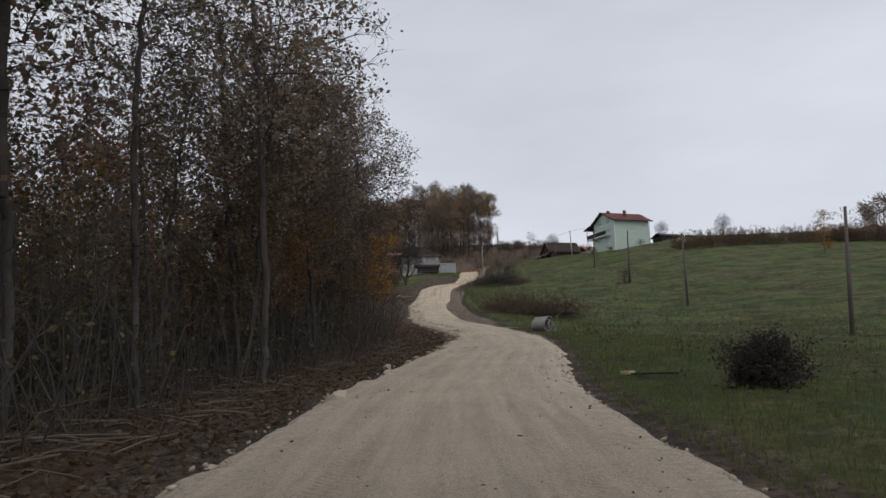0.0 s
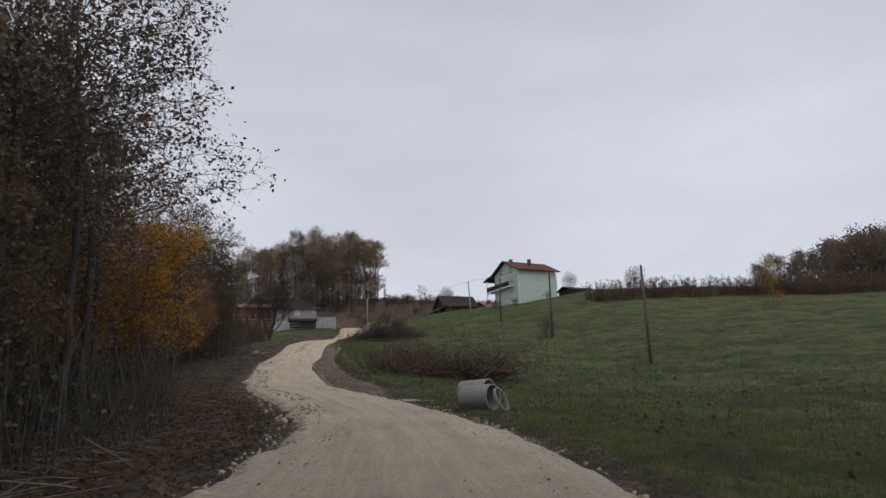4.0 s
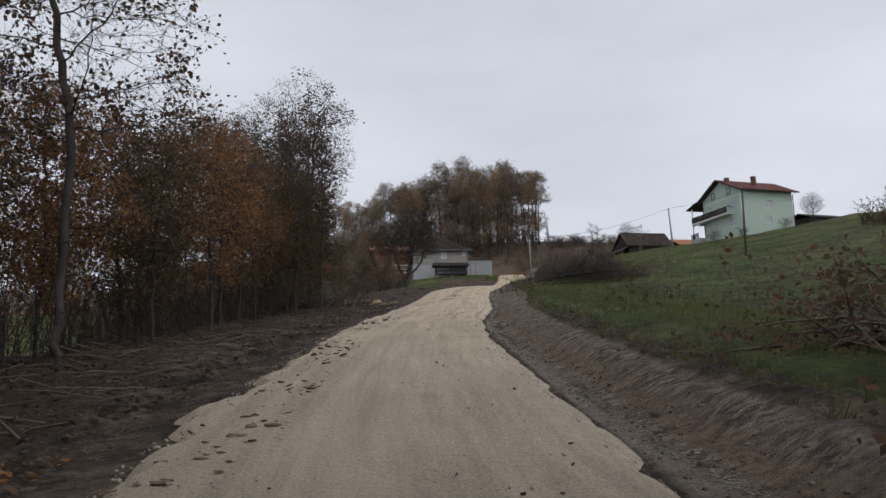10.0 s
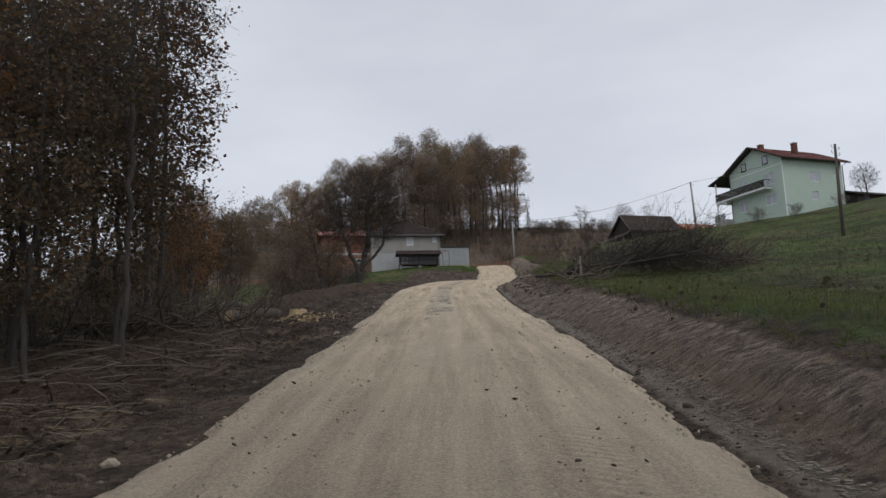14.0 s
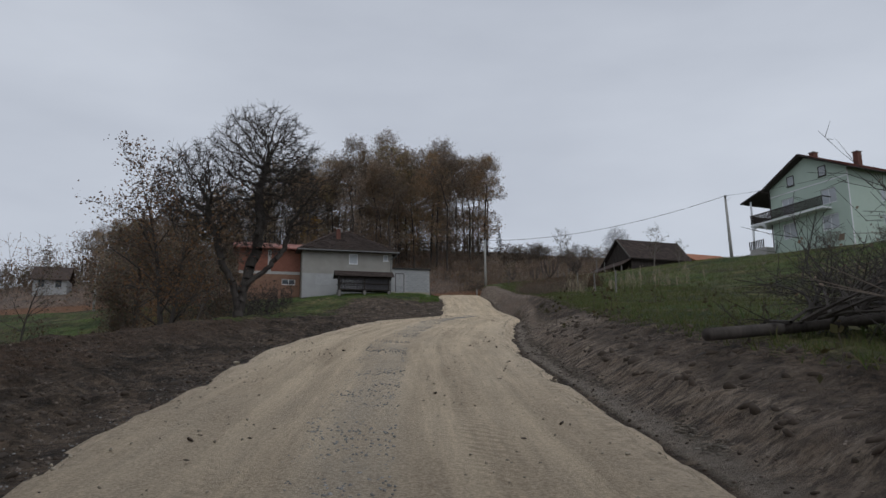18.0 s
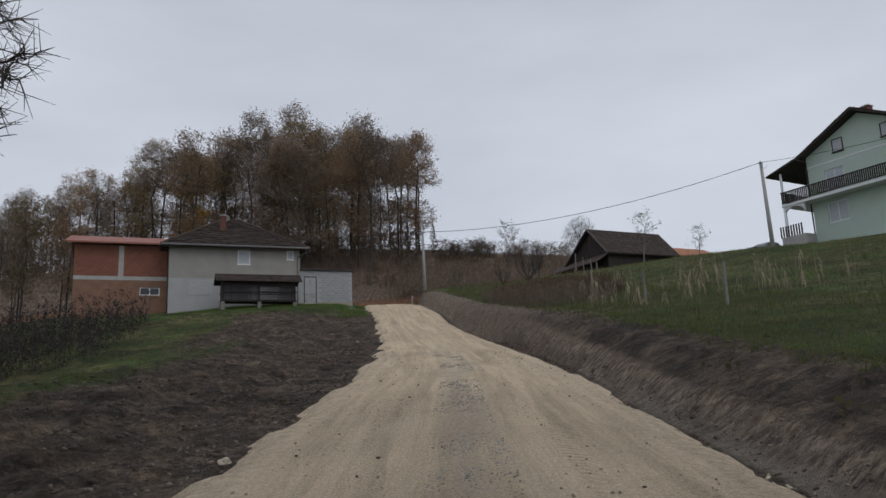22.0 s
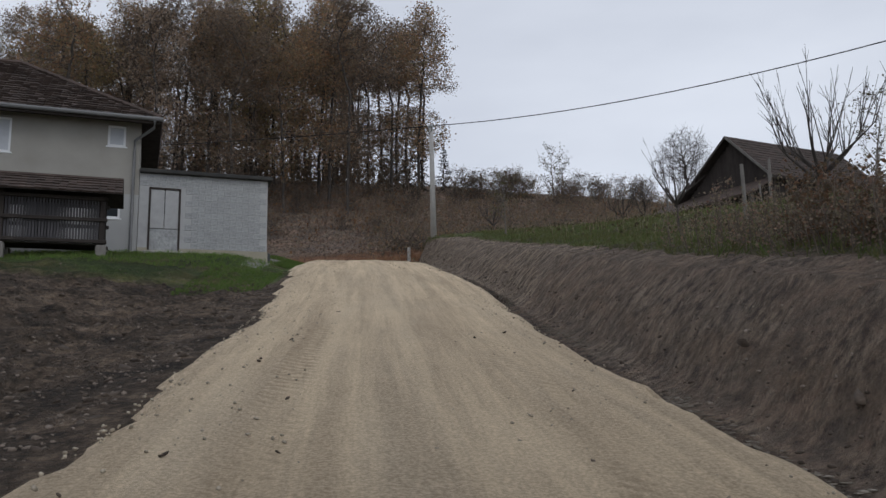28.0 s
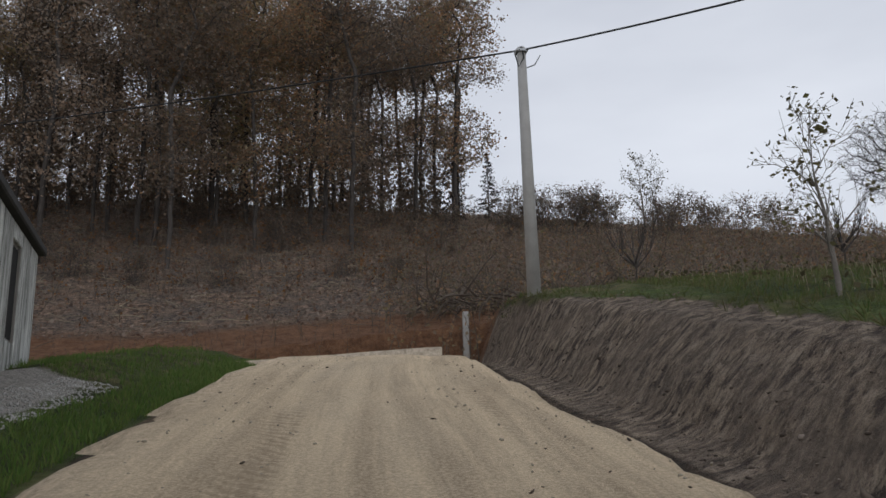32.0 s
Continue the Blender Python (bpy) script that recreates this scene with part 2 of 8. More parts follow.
def road_mat():
    """Crushed pale stone with fine clay, brushed lengthwise by wheels."""
    m = bpy.data.materials.new("crushed_stone")
    m.use_nodes = True
    n, l = m.node_tree.nodes, m.node_tree.links
    b = n["Principled BSDF"]
    uv = n.new("ShaderNodeUVMap")
    g = n.new("ShaderNodeNewGeometry")

    def noise_of(scale, detail, vec, stretch=(1, 1, 1), rough=0.6):
        mp = n.new("ShaderNodeMapping")
        mp.inputs["Scale"].default_value = stretch
        l.new(vec, mp.inputs["Vector"])
        t = n.new("ShaderNodeTexNoise")
        t.inputs["Scale"].default_value, t.inputs["Detail"].default_value, t.inputs["Roughness"].default_value = scale, detail, rough
        l.new(mp.outputs["Vector"], t.inputs["Vector"])
        return t.outputs["Fac"]

    def two(fac, a, c, lo=0.35, hi=0.65):
        r = n.new("ShaderNodeValToRGB")
        r.color_ramp.elements[0].position, r.color_ramp.elements[0].color = lo, (*a, 1)
        r.color_ramp.elements[1].position, r.color_ramp.elements[1].color = hi, (*c, 1)
        l.new(fac, r.inputs["Fac"])
        return r.outputs["Color"]

    def mix(fac, a, c):
        x = n.new("ShaderNodeMixRGB")
        if isinstance(fac, float):
            x.inputs["Fac"].default_value = fac
        else:
            l.new(fac, x.inputs["Fac"])
        l.new(a, x.inputs["Color1"])
        l.new(c, x.inputs["Color2"])
        return x.outputs["Color"]

    fine = noise_of(14, 8, g.outputs["Position"], rough=0.85)
    mid = noise_of(2.6, 7, g.outputs["Position"], rough=0.65)
    big = noise_of(0.35, 3, g.outputs["Position"])
    grain = noise_of(42, 4, g.outputs["Position"], rough=0.7)
    lane = noise_of(3.0, 7, uv.outputs["UV"], (1, 0.045, 1), 0.72)
    grit = noise_of(0.7, 6, uv.outputs["UV"], (1.3, 0.22, 1), 0.65)
    stone = two(fine, (0.2, 0.16, 0.11), (0.72, 0.62, 0.46), 0.36, 0.64)
    packed = two(mid, (0.33, 0.26, 0.17), (0.54, 0.45, 0.315), 0.25, 0.75)
    col = mix(0.5, stone, packed)
    sep = n.new("ShaderNodeSeparateXYZ")
    l.new(uv.outputs["UV"], sep.inputs["Vector"])
    worn = n.new("ShaderNodeMapRange")
    worn.inputs["From Min"].default_value, worn.inputs["From Max"].default_value = 50, 130
    worn.inputs["To Min"].default_value, worn.inputs["To Max"].default_value = 0.42, 0.66
    l.new(sep.outputs["Y"], worn.inputs["Value"])
    col = mix(worn.outputs["Result"], col, two(lane, (0.24, 0.182, 0.112), (0.74, 0.615, 0.42), 0.41, 0.59))
    col = mix(two(grit, (0, 0, 0), (0.45, 0.45, 0.45), 0.5, 0.68), col, two(fine, (0.2, 0.175, 0.135), (0.56, 0.49, 0.38), 0.36, 0.66))
    # loose grey gravel left between the wheel tracks
    mr = n.new("ShaderNodeMapRange")
    mr.interpolation_type = "SMOOTHSTEP"
    mr.inputs["From Min"].default_value, mr.inputs["From Max"].default_value = 0.5, 0.08
    ab = n.new("ShaderNodeMath")
    ab.operation = "ABSOLUTE"
    l.new(sep.outputs["X"], ab.inputs[0])
    l.new(ab.outputs[0], mr.inputs["Value"])
    mm = n.new("ShaderNodeMath")
    mm.operation = "MULTIPLY"
    l.new(mr.outputs["Result"], mm.inputs[0])
    l.new(two(noise_of(0.6, 7, uv.outputs["UV"], (2.2, 0.3, 1), 0.7), (0, 0, 0), (0.95, 0.95, 0.95), 0.4, 0.52), mm.inputs[1])
    up = n.new("ShaderNodeMapRange")
    up.inputs["From Min"].default_value, up.inputs["From Max"].default_value = 98, 122
    l.new(sep.outputs["Y"], up.inputs["Value"])
    m3 = n.new("ShaderNodeMath")
    m3.operation = "MULTIPLY"
    l.new(mm.outputs[0], m3.inputs[0])
    l.new(up.outputs["Result"], m3.inputs[1])
    down = n.new("ShaderNodeMapRange")
    down.inputs["From Min"].default_value, down.inputs["From Max"].default_value = 168, 146
    down.inputs["To Min"].default_value, down.inputs["To Max"].default_value = 0.25, 0.85
    l.new(sep.outputs["Y"], down.inputs["Value"])
    m4 = n.new("ShaderNodeMath")
    m4.operation = "MULTIPLY"
    l.new(m3.outputs[0], m4.inputs[0])
    l.new(down.outputs["Result"], m4.inputs[1])
    col = mix(m4.outputs[0], col, two(fine, (0.13, 0.113, 0.09), (0.42, 0.38, 0.31), 0.38, 0.62))
    col = mix(0.42, col, two(grain, (0.15, 0.12, 0.085), (0.76, 0.66, 0.5), 0.38, 0.64))
    col = mix(0.25, col, two(big, (0.28, 0.23, 0.165), (0.5, 0.42, 0.3), 0.35, 0.65))
    hs = n.new("ShaderNodeHueSaturation")
    hs.inputs["Hue"].default_value, hs.inputs["Saturation"].default_value, hs.inputs["Value"].default_value = 0.493, 1.2, 1.08
    # print of tyre lugs along the wheel tracks
    wheel = n.new("ShaderNodeMath")
    wheel.operation = "SUBTRACT"
    l.new(ab.outputs[0], wheel.inputs[0])
    wheel.inputs[1].default_value = 1.0
    apart = n.new("ShaderNodeMath")
    apart.operation = "ABSOLUTE"
    l.new(wheel.outputs[0], apart.inputs[0])
    track = n.new("ShaderNodeMapRange")
    track.interpolation_type = "SMOOTHSTEP"
    track.inputs["From Min"].default_value, track.inputs["From Max"].default_value = 0.26, 0.12
    l.new(apart.outputs[0], track.inputs["Value"])
    lug = n.new("ShaderNodeTexWave")
    lug.wave_type, lug.bands_direction = "BANDS", "DIAGONAL"
    lug.inputs["Scale"].default_value, lug.inputs["Distortion"].default_value, lug.inputs["Detail"].default_value, lug.inputs["Detail Scale"].default_value = 4.2, 5.0, 3.0, 1.5
    l.new(uv.outputs["UV"], lug.inputs["Vector"])
    press = n.new("ShaderNodeMath")
    press.operation = "MULTIPLY"
    l.new(track.outputs["Result"], press.inputs[0])
    l.new(two(noise_of(0.5, 6, uv.outputs["UV"], (1.5, 0.25, 1), 0.65), (0, 0, 0), (0.6, 0.6, 0.6), 0.47, 0.58), press.inputs[1])
    lugged = n.new("ShaderNodeMath")
    lugged.operation = "MULTIPLY"
    l.new(press.outputs[0], lugged.inputs[0])
    l.new(lug.outputs["Fac"], lugged.inputs[1])
    col = mix(lugged.outputs[0], col, two(fine, (0.15, 0.118, 0.08), (0.36, 0.29, 0.2), 0.36, 0.64))
    # loose coarse stone towards the edges
    rim = n.new("ShaderNodeMapRange")
    rim.inputs["From Min"].default_value, rim.inputs["From Max"].default_value = 1.6, 2.3
    rim.inputs["To Max"].default_value = 0.45
    l.new(ab.outputs[0], rim.inputs["Value"])
    col = mix(rim.outputs["Result"], col, two(noise_of(9, 6, g.outputs["Position"], rough=0.8), (0.2, 0.162, 0.112), (0.72, 0.62, 0.47), 0.38, 0.6))
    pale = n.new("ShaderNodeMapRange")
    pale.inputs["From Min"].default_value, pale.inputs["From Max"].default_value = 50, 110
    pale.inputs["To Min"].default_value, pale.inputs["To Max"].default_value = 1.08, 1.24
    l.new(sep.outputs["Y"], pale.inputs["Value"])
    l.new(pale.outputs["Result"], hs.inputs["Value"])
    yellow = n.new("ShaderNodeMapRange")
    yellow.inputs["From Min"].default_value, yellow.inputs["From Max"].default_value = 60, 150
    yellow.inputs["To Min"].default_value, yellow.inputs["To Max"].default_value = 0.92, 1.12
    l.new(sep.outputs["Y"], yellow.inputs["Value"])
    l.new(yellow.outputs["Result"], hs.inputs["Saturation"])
    l.new(col, hs.inputs["Color"])
    l.new(hs.outputs["Color"], b.inputs["Base Color"])
    b.inputs["Roughness"].default_value, b.inputs["Specular IOR Level"].default_value = 0.92, 0.2
    bp = n.new("ShaderNodeBump")
    bp.inputs["Strength"].default_value, bp.inputs["Distance"].default_value = 1.0, 0.045
    l.new(fine, bp.inputs["Height"])
    bp2 = n.new("ShaderNodeBump")
    bp2.inputs["Strength"].default_value, bp2.inputs["Distance"].default_value = 0.3, 0.03
    l.new(lane, bp2.inputs["Height"])
    l.new(bp.outputs["Normal"], bp2.inputs["Normal"])
    l.new(bp2.outputs["Normal"], b.inputs["Normal"])
    return m


M_GROUND, M_ROAD = ground_mat(), road_mat()
M_BARK = mat("bark", (0.06, 0.05, 0.043), (0.14, 0.12, 0.105), 0.95, 3, 25, 0.8, vary=0.25, stretch=(1, 1, 0.2))
M_BARK_DARK = mat("dark_bark", (0.035, 0.03, 0.027), (0.098, 0.085, 0.075), 0.95, 3, 25, 0.8, vary=0.25, stretch=(1, 1, 0.2))
M_BARK_PALE = mat("pale_bark", (0.11, 0.095, 0.08), (0.2, 0.18, 0.16), 0.9, 3, 25, 0.5, vary=0.2)
M_LEAF_BROWN = leaf_mat("brown_leaves", (0.154, 0.1, 0.0794), (0.244, 0.149, 0.104), (0.202, 0.157, 0.12), (0.156, 0.142, 0.0929))
M_LEAF_RUST = leaf_mat("rust_leaves", (0.257, 0.115, 0.0486), (0.203, 0.108, 0.0648), (0.324, 0.169, 0.0648), (0.149, 0.101, 0.0675))
M_LEAF_HILL = leaf_mat("hill_oak_leaves", (0.31, 0.185, 0.11), (0.25, 0.18, 0.135), (0.39, 0.225, 0.115), (0.23, 0.18, 0.14), (0.27, 0.228, 0.125))
M_LEAF_DARK = leaf_mat("dark_leaves", (0.03, 0.028, 0.026), (0.045, 0.04, 0.036), (0.06, 0.05, 0.04))
M_LEAF_GOLD = leaf_mat("golden_leaves", (0.42, 0.22, 0.035), (0.34, 0.16, 0.03), (0.24, 0.11, 0.03), (0.48, 0.29, 0.05))
M_LEAF_OLIVE = leaf_mat("olive_leaves", (0.112, 0.106, 0.0438), (0.163, 0.138, 0.0625), (0.0875, 0.075, 0.0438))
M_DARKBRICK = mat("sooty_brick", (0.1, 0.045, 0.035), (0.16, 0.075, 0.055), 0.9, 3, 30, 0.4)
M_STONE = mat("limestone", (0.24, 0.205, 0.155), (0.45, 0.39, 0.3), 0.9, 5, 40, 0.6, vary=0.25, coords="World")
M_GRAVEL = mat("grey_gravel", (0.22, 0.215, 0.2), (0.36, 0.35, 0.33), 0.9, 5, 40, 0.6, vary=0.3, coords="World")
M_CLOD = mat("earth_clod", (0.05, 0.038, 0.03), (0.11, 0.085, 0.065), 0.95, 6, 40, 0.7, vary=0.3, coords="World")
M_CONCRETE = mat("concrete", (0.3, 0.29, 0.27), (0.42, 0.41, 0.39), 0.9, 3, 45, 0.4, vary=0.12)
M_PIPE = mat("weathered_concrete", (0.2, 0.19, 0.17), (0.33, 0.315, 0.29), 0.92, 1.6, 22, 0.5, vary=0.1)
M_PLASTER = mat("grey_render", (0.26, 0.247, 0.22), (0.35, 0.335, 0.305), 0.92, 1.3, 50, 0.35)
M_PLASTER_LOW = mat("pale_grey_render", (0.32, 0.32, 0.315), (0.4, 0.4, 0.395), 0.92, 1.1, 50, 0.3)
M_BLOCK = mat("whitewashed_block", (0.2, 0.205, 0.205), (0.46, 0.47, 0.47), 0.9, 2.0, 14, 2.0, vary=0.12)
M_MORTAR = mat("mortar", (0.33, 0.33, 0.33), (0.43, 0.43, 0.43), 0.95, 4, 50, 0.4)
M_TILE = mat("dark_roof_tile", (0.032, 0.024, 0.02), (0.1, 0.072, 0.06), 0.85, 2, 30, 0.4, vary=0.3)
M_REDTILE = mat("red_roof_tile", (0.16, 0.06, 0.05), (0.22, 0.085, 0.07), 0.7, 2, 30, 0.3, vary=0.15)
M_BRICK = mat("red_hollow_brick", (0.17, 0.07, 0.05), (0.25, 0.11, 0.075), 0.9, 3, 30, 0.4, vary=0.2)
M_GREEN = mat("mint_render", (0.43, 0.52, 0.445), (0.48, 0.57, 0.495), 0.9, 1.2, 50, 0.15)
M_WHITE = mat("white_paint", (0.68, 0.69, 0.7), (0.76, 0.77, 0.78), 0.5, 4, 30, 0.05)
M_SHUTTER = mat("lowered_shutter", (0.4, 0.42, 0.45), (0.5, 0.52, 0.55), 0.5, 4, 30, 0.05)
M_DARKWOOD = mat("weathered_dark_wood", (0.025, 0.02, 0.018), (0.06, 0.05, 0.044), 0.9, 4, 30, 0.5, vary=0.25, stretch=(1, 1, 0.15))
M_GREYWOOD = mat("grey_weathered_wood", (0.13, 0.12, 0.11), (0.24, 0.225, 0.205), 0.9, 4, 30, 0.5, vary=0.25, stretch=(1, 1, 0.15))
M_SAWN = mat("fresh_sawn_wood", (0.5, 0.36, 0.2), (0.62, 0.48, 0.3), 0.8, 6, 50, 0.2)
M_METAL = mat("galvanised_sheet", (0.32, 0.33, 0.34), (0.42, 0.43, 0.44), 0.5, 3, 30, 0.1, metal=0.6)
M_GUTTER = mat("weathered_gutter", (0.13, 0.13, 0.13), (0.2, 0.2, 0.2), 0.6, 3, 30, 0.1)
M_SOOT = mat("sooty_slats", (0.03, 0.028, 0.03), (0.1, 0.095, 0.1), 0.9, 4, 30, 0.5, vary=0.35, stretch=(1, 1, 0.15))
M_PAINT = mat("silver_grey_car_paint", (0.16, 0.17, 0.18), (0.18, 0.19, 0.2), 0.3, 3, 30, 0, metal=0.4)
M_CABLE = mat("black_cable", (0.02, 0.02, 0.02), (0.03, 0.03, 0.03), 0.6, 3, 30, 0)
M_DARK = mat("dark_opening", (0.012, 0.012, 0.012), (0.02, 0.02, 0.02), 0.9, 3, 20, 0)
M_STEM = mat("dry_stem", (0.2, 0.165, 0.105), (0.34, 0.29, 0.2), 0.9, 5, 30, 0, vary=0.35)
M_TWIG = mat("cut_twig", (0.07, 0.055, 0.045), (0.16, 0.13, 0.1), 0.9, 5, 30, 0, vary=0.4)
M_GRASS = leaf_mat("grass_blades", (0.06, 0.103, 0.024), (0.105, 0.15, 0.038), (0.17, 0.15, 0.068), (0.075, 0.115, 0.03), (0.12, 0.105, 0.05))
M_LAWN = leaf_mat("lawn_blades", (0.07, 0.14, 0.026), (0.11, 0.19, 0.04), (0.09, 0.15, 0.035), (0.14, 0.17, 0.05))
M_SLOPE_LITTER = leaf_mat("weathered_leaves", (0.146, 0.11, 0.0923), (0.246, 0.174, 0.132), (0.372, 0.305, 0.248), (0.223, 0.14, 0.104))
M_MUD = mat("track_mud", (0.12, 0.088, 0.06), (0.22, 0.165, 0.115), 0.95, 6, 40, 0.7, vary=0.25, coords="World")
# paleness stands partly for sky mirrored in the wet ditch
M_SILT_SHEEN = mat("pale_silt", (0.16, 0.138, 0.112), (0.3, 0.265, 0.22), 0.85, 5, 30, 0.5, coords="World")
M_CLOD_PALE = mat("dry_earth_clod", (0.1, 0.08, 0.065), (0.2, 0.16, 0.13), 0.95, 6, 40, 0.7, vary=0.3, coords="World")
M_PANEL = mat("streaked_concrete_panel", (0.11, 0.112, 0.1), (0.62, 0.63, 0.6), 0.92, 3.2, 24, 0.6, vary=0.2, stretch=(1, 2.4, 0.2), contrast=0.12)
M_LEAF_SLOE = leaf_mat("sloe_leaves", (0.13, 0.07, 0.045), (0.1, 0.065, 0.045), (0.17, 0.1, 0.06), (0.09, 0.075, 0.045))
M_LEAF_UMBER = leaf_mat("umber_leaves", (0.143, 0.078, 0.0468), (0.0975, 0.065, 0.0468), (0.195, 0.111, 0.0546), (0.078, 0.0585, 0.0442))
M_LEAF_UMBER_HILL = leaf_mat("umber_hill_leaves", (0.22, 0.16, 0.118), (0.182, 0.148, 0.118), (0.28, 0.2, 0.138), (0.215, 0.178, 0.142))
M_LEAF_OLIVE_HILL = leaf_mat("olive_hill_leaves", (0.189, 0.159, 0.0753), (0.235, 0.167, 0.0839), (0.158, 0.135, 0.082), (0.266, 0.184, 0.0924))
M_LEAF_DULL = leaf_mat("dull_olive_leaves", (0.105, 0.0868, 0.0532), (0.14, 0.098, 0.0588), (0.084, 0.0756, 0.0532), (0.168, 0.105, 0.0588))
M_LITTER = leaf_mat("fallen_leaves", (0.05, 0.032, 0.022), (0.12, 0.075, 0.045), (0.19, 0.13, 0.075), (0.08, 0.05, 0.03))
water = bpy.data.materials.new("muddy_water")
water.use_nodes = True
wb = water.node_tree.nodes["Principled BSDF"]
wb.inputs["Base Color"].default_value, wb.inputs["Roughness"].default_value = (0.16, 0.13, 0.1, 1), 0.35
M_WATER = water
glass = bpy.data.materials.new("window_glass")
glass.use_nodes = True
gb = glass.node_tree.nodes["Principled BSDF"]
gb.inputs["Base Color"].default_value, gb.inputs["Roughness"].default_value = (0.03, 0.035, 0.04, 1), 0.06
M_GLASS = glass


# ---- mesh helpers ----
class Geo:
    """Collects verts and faces for one mesh."""

    def __init__(self):
        self.v, self.f = [], []

    def add(self, verts, faces):
        k = len(self.v)
        self.v.extend(verts)
        self.f.extend([tuple(i + k for i in f) for f in faces])
        return self

    def box(self, x0, x1, y0, y1, z0, z1, m=None, bevel=0.0):
        if bevel:
            bm = bmesh.new()
            bmesh.ops.create_cube(bm, size=1.0)
            for v in bm.verts:
                v.co = Vector(((x0 + x1) / 2 + v.co.x * (x1 - x0), (y0 + y1) / 2 + v.co.y * (y1 - y0), (z0 + z1) / 2 + v.co.z * (z1 - z0)))
            bmesh.ops.bevel(bm, geom=bm.edges[:], offset=bevel, segments=1, affect="EDGES")
            bm.verts.index_update()
            vs, fs = [tuple(v.co) for v in bm.verts], [[v.index for v in f.verts] for f in bm.faces]
            bm.free()
        else:
            vs = [(x, y, z) for z in (z0, z1) for y in (y0, y1) for x in (x0, x1)]
            fs = [(0, 2, 3, 1), (4, 5, 7, 6), (0, 1, 5, 4), (2, 6, 7, 3), (0, 4, 6, 2), (1, 3, 7, 5)]
        if m is not None:
            vs = [tuple(m @ Vector(v)) for v in vs]
        return self.add(vs, fs)

    def tube(self, pts, radii, n=6, cap=True):
        pts = [Vector(p) for p in pts]
        rings = []
        for i, p in enumerate(pts):
            d = (pts[min(i + 1, len(pts) - 1)] - pts[max(i - 1, 0)]).normalized()
            a = d.cross(Vector((0, 0, 1)) if abs(d.z) < 0.9 else Vector((1, 0, 0))).normalized()
            b = d.cross(a)
            rings.append([tuple(p + (a * math.cos(k * math.tau / n) + b * math.sin(k * math.tau / n)) * radii[i]) for k in range(n)])
        vs = [v for r in rings for v in r]
        fs = [(i * n + k, i * n + (k + 1) % n, (i + 1) * n + (k + 1) % n, (i + 1) * n + k) for i in range(len(pts) - 1) for k in range(n)]
        if cap:
            fs += [tuple(range(n - 1, -1, -1)), tuple(range((len(pts) - 1) * n, len(pts) * n))]
        return self.add(vs, fs)

    def prism(self, poly, y0, y1, m=None):
        """A polygon in x, z drawn out along y."""
        n = len(poly)
        vs = [(x, y0, z) for x, z in poly] + [(x, y1, z) for x, z in poly]
        fs = [tuple(range(n)), tuple(range(2 * n - 1, n - 1, -1))] + [(i, i + n, (i + 1) % n + n, (i + 1) % n) for i in range(n)]
        if m is not None:
            vs = [tuple(m @ Vector(v)) for v in vs]
        return self.add(vs, fs)

    def mesh(self, name, material, smooth=False):
        me = bpy.data.meshes.new(name)
        me.from_pydata(self.v, [], self.f)
        me.update()
        me.materials.append(material)
        if smooth:
            me.shade_smooth()
        return me


def fix_normals(me):
    bm = bmesh.new()
    bm.from_mesh(me)
    bmesh.ops.recalc_face_normals(bm, faces=bm.faces[:])
    bm.to_mesh(me)
    bm.free()


def part(name, geo, material, parent=None, label="", smooth=False, m=None):
    """One mesh object, under a thing or a part when one is given."""
    me = geo if isinstance(geo, bpy.types.Mesh) else geo.mesh(name, material, smooth)
    if not isinstance(geo, bpy.types.Mesh) and len(me.polygons) < 20000:
        fix_normals(me)
    ob = new(name, me)
    ob.parent = parent
    if m is not None:
        ob.matrix_basis = m
    if label:
        ob["label"] = label
    return ob


def thing(name, m, label, category, group="", kind=""):
    ob = new(name)
    ob.empty_display_size = 0.2
    ob.matrix_basis = m
    return tagged(ob, label, category, group, kind)


# ---- lie of the land ----
ROAD_Y = [-40, 8, 16, 24, 31, 42, 49, 55, 65, 72, 78, 85, 92, 101, 112, 121, 131, 138, 145, 155, 165, 178, 186, 203, 214]
ROAD_X = [0.0, 0.0, 0.2, 1.1, 2.1, 2.9, 2.8, 2.0, 0.0, -1.0, -1.4, -1.8, -1.8, -1.6, -1.5, -1.4, -1.0, 0.1, 1.3, 3.2, 4.6, 5.5, 6.2, 7.2, 8.6]
RISE_Y = [-40, 0, 10, 20, 39, 48, 58, 68, 77, 86, 96, 114, 123, 132, 140, 148, 166, 174, 183, 190, 198, 206, 211, 220]
RISE_Z = [-2.2, 0.04, 0.6, 1.27, 2.83, 3.62, 4.68, 5.78, 7.1, 8.45, 9.83, 12.5, 13.97, 15.44, 16.7, 17.74, 20.06, 21.48, 23.09, 24.6, 26.1, 27.32, 27.82, 27.95]
LAND_Y = [-40, 0, 20, 46, 65, 84, 113, 130, 146, 172, 186, 196, 207, 213, 219, 232, 246, 275, 340, 700]
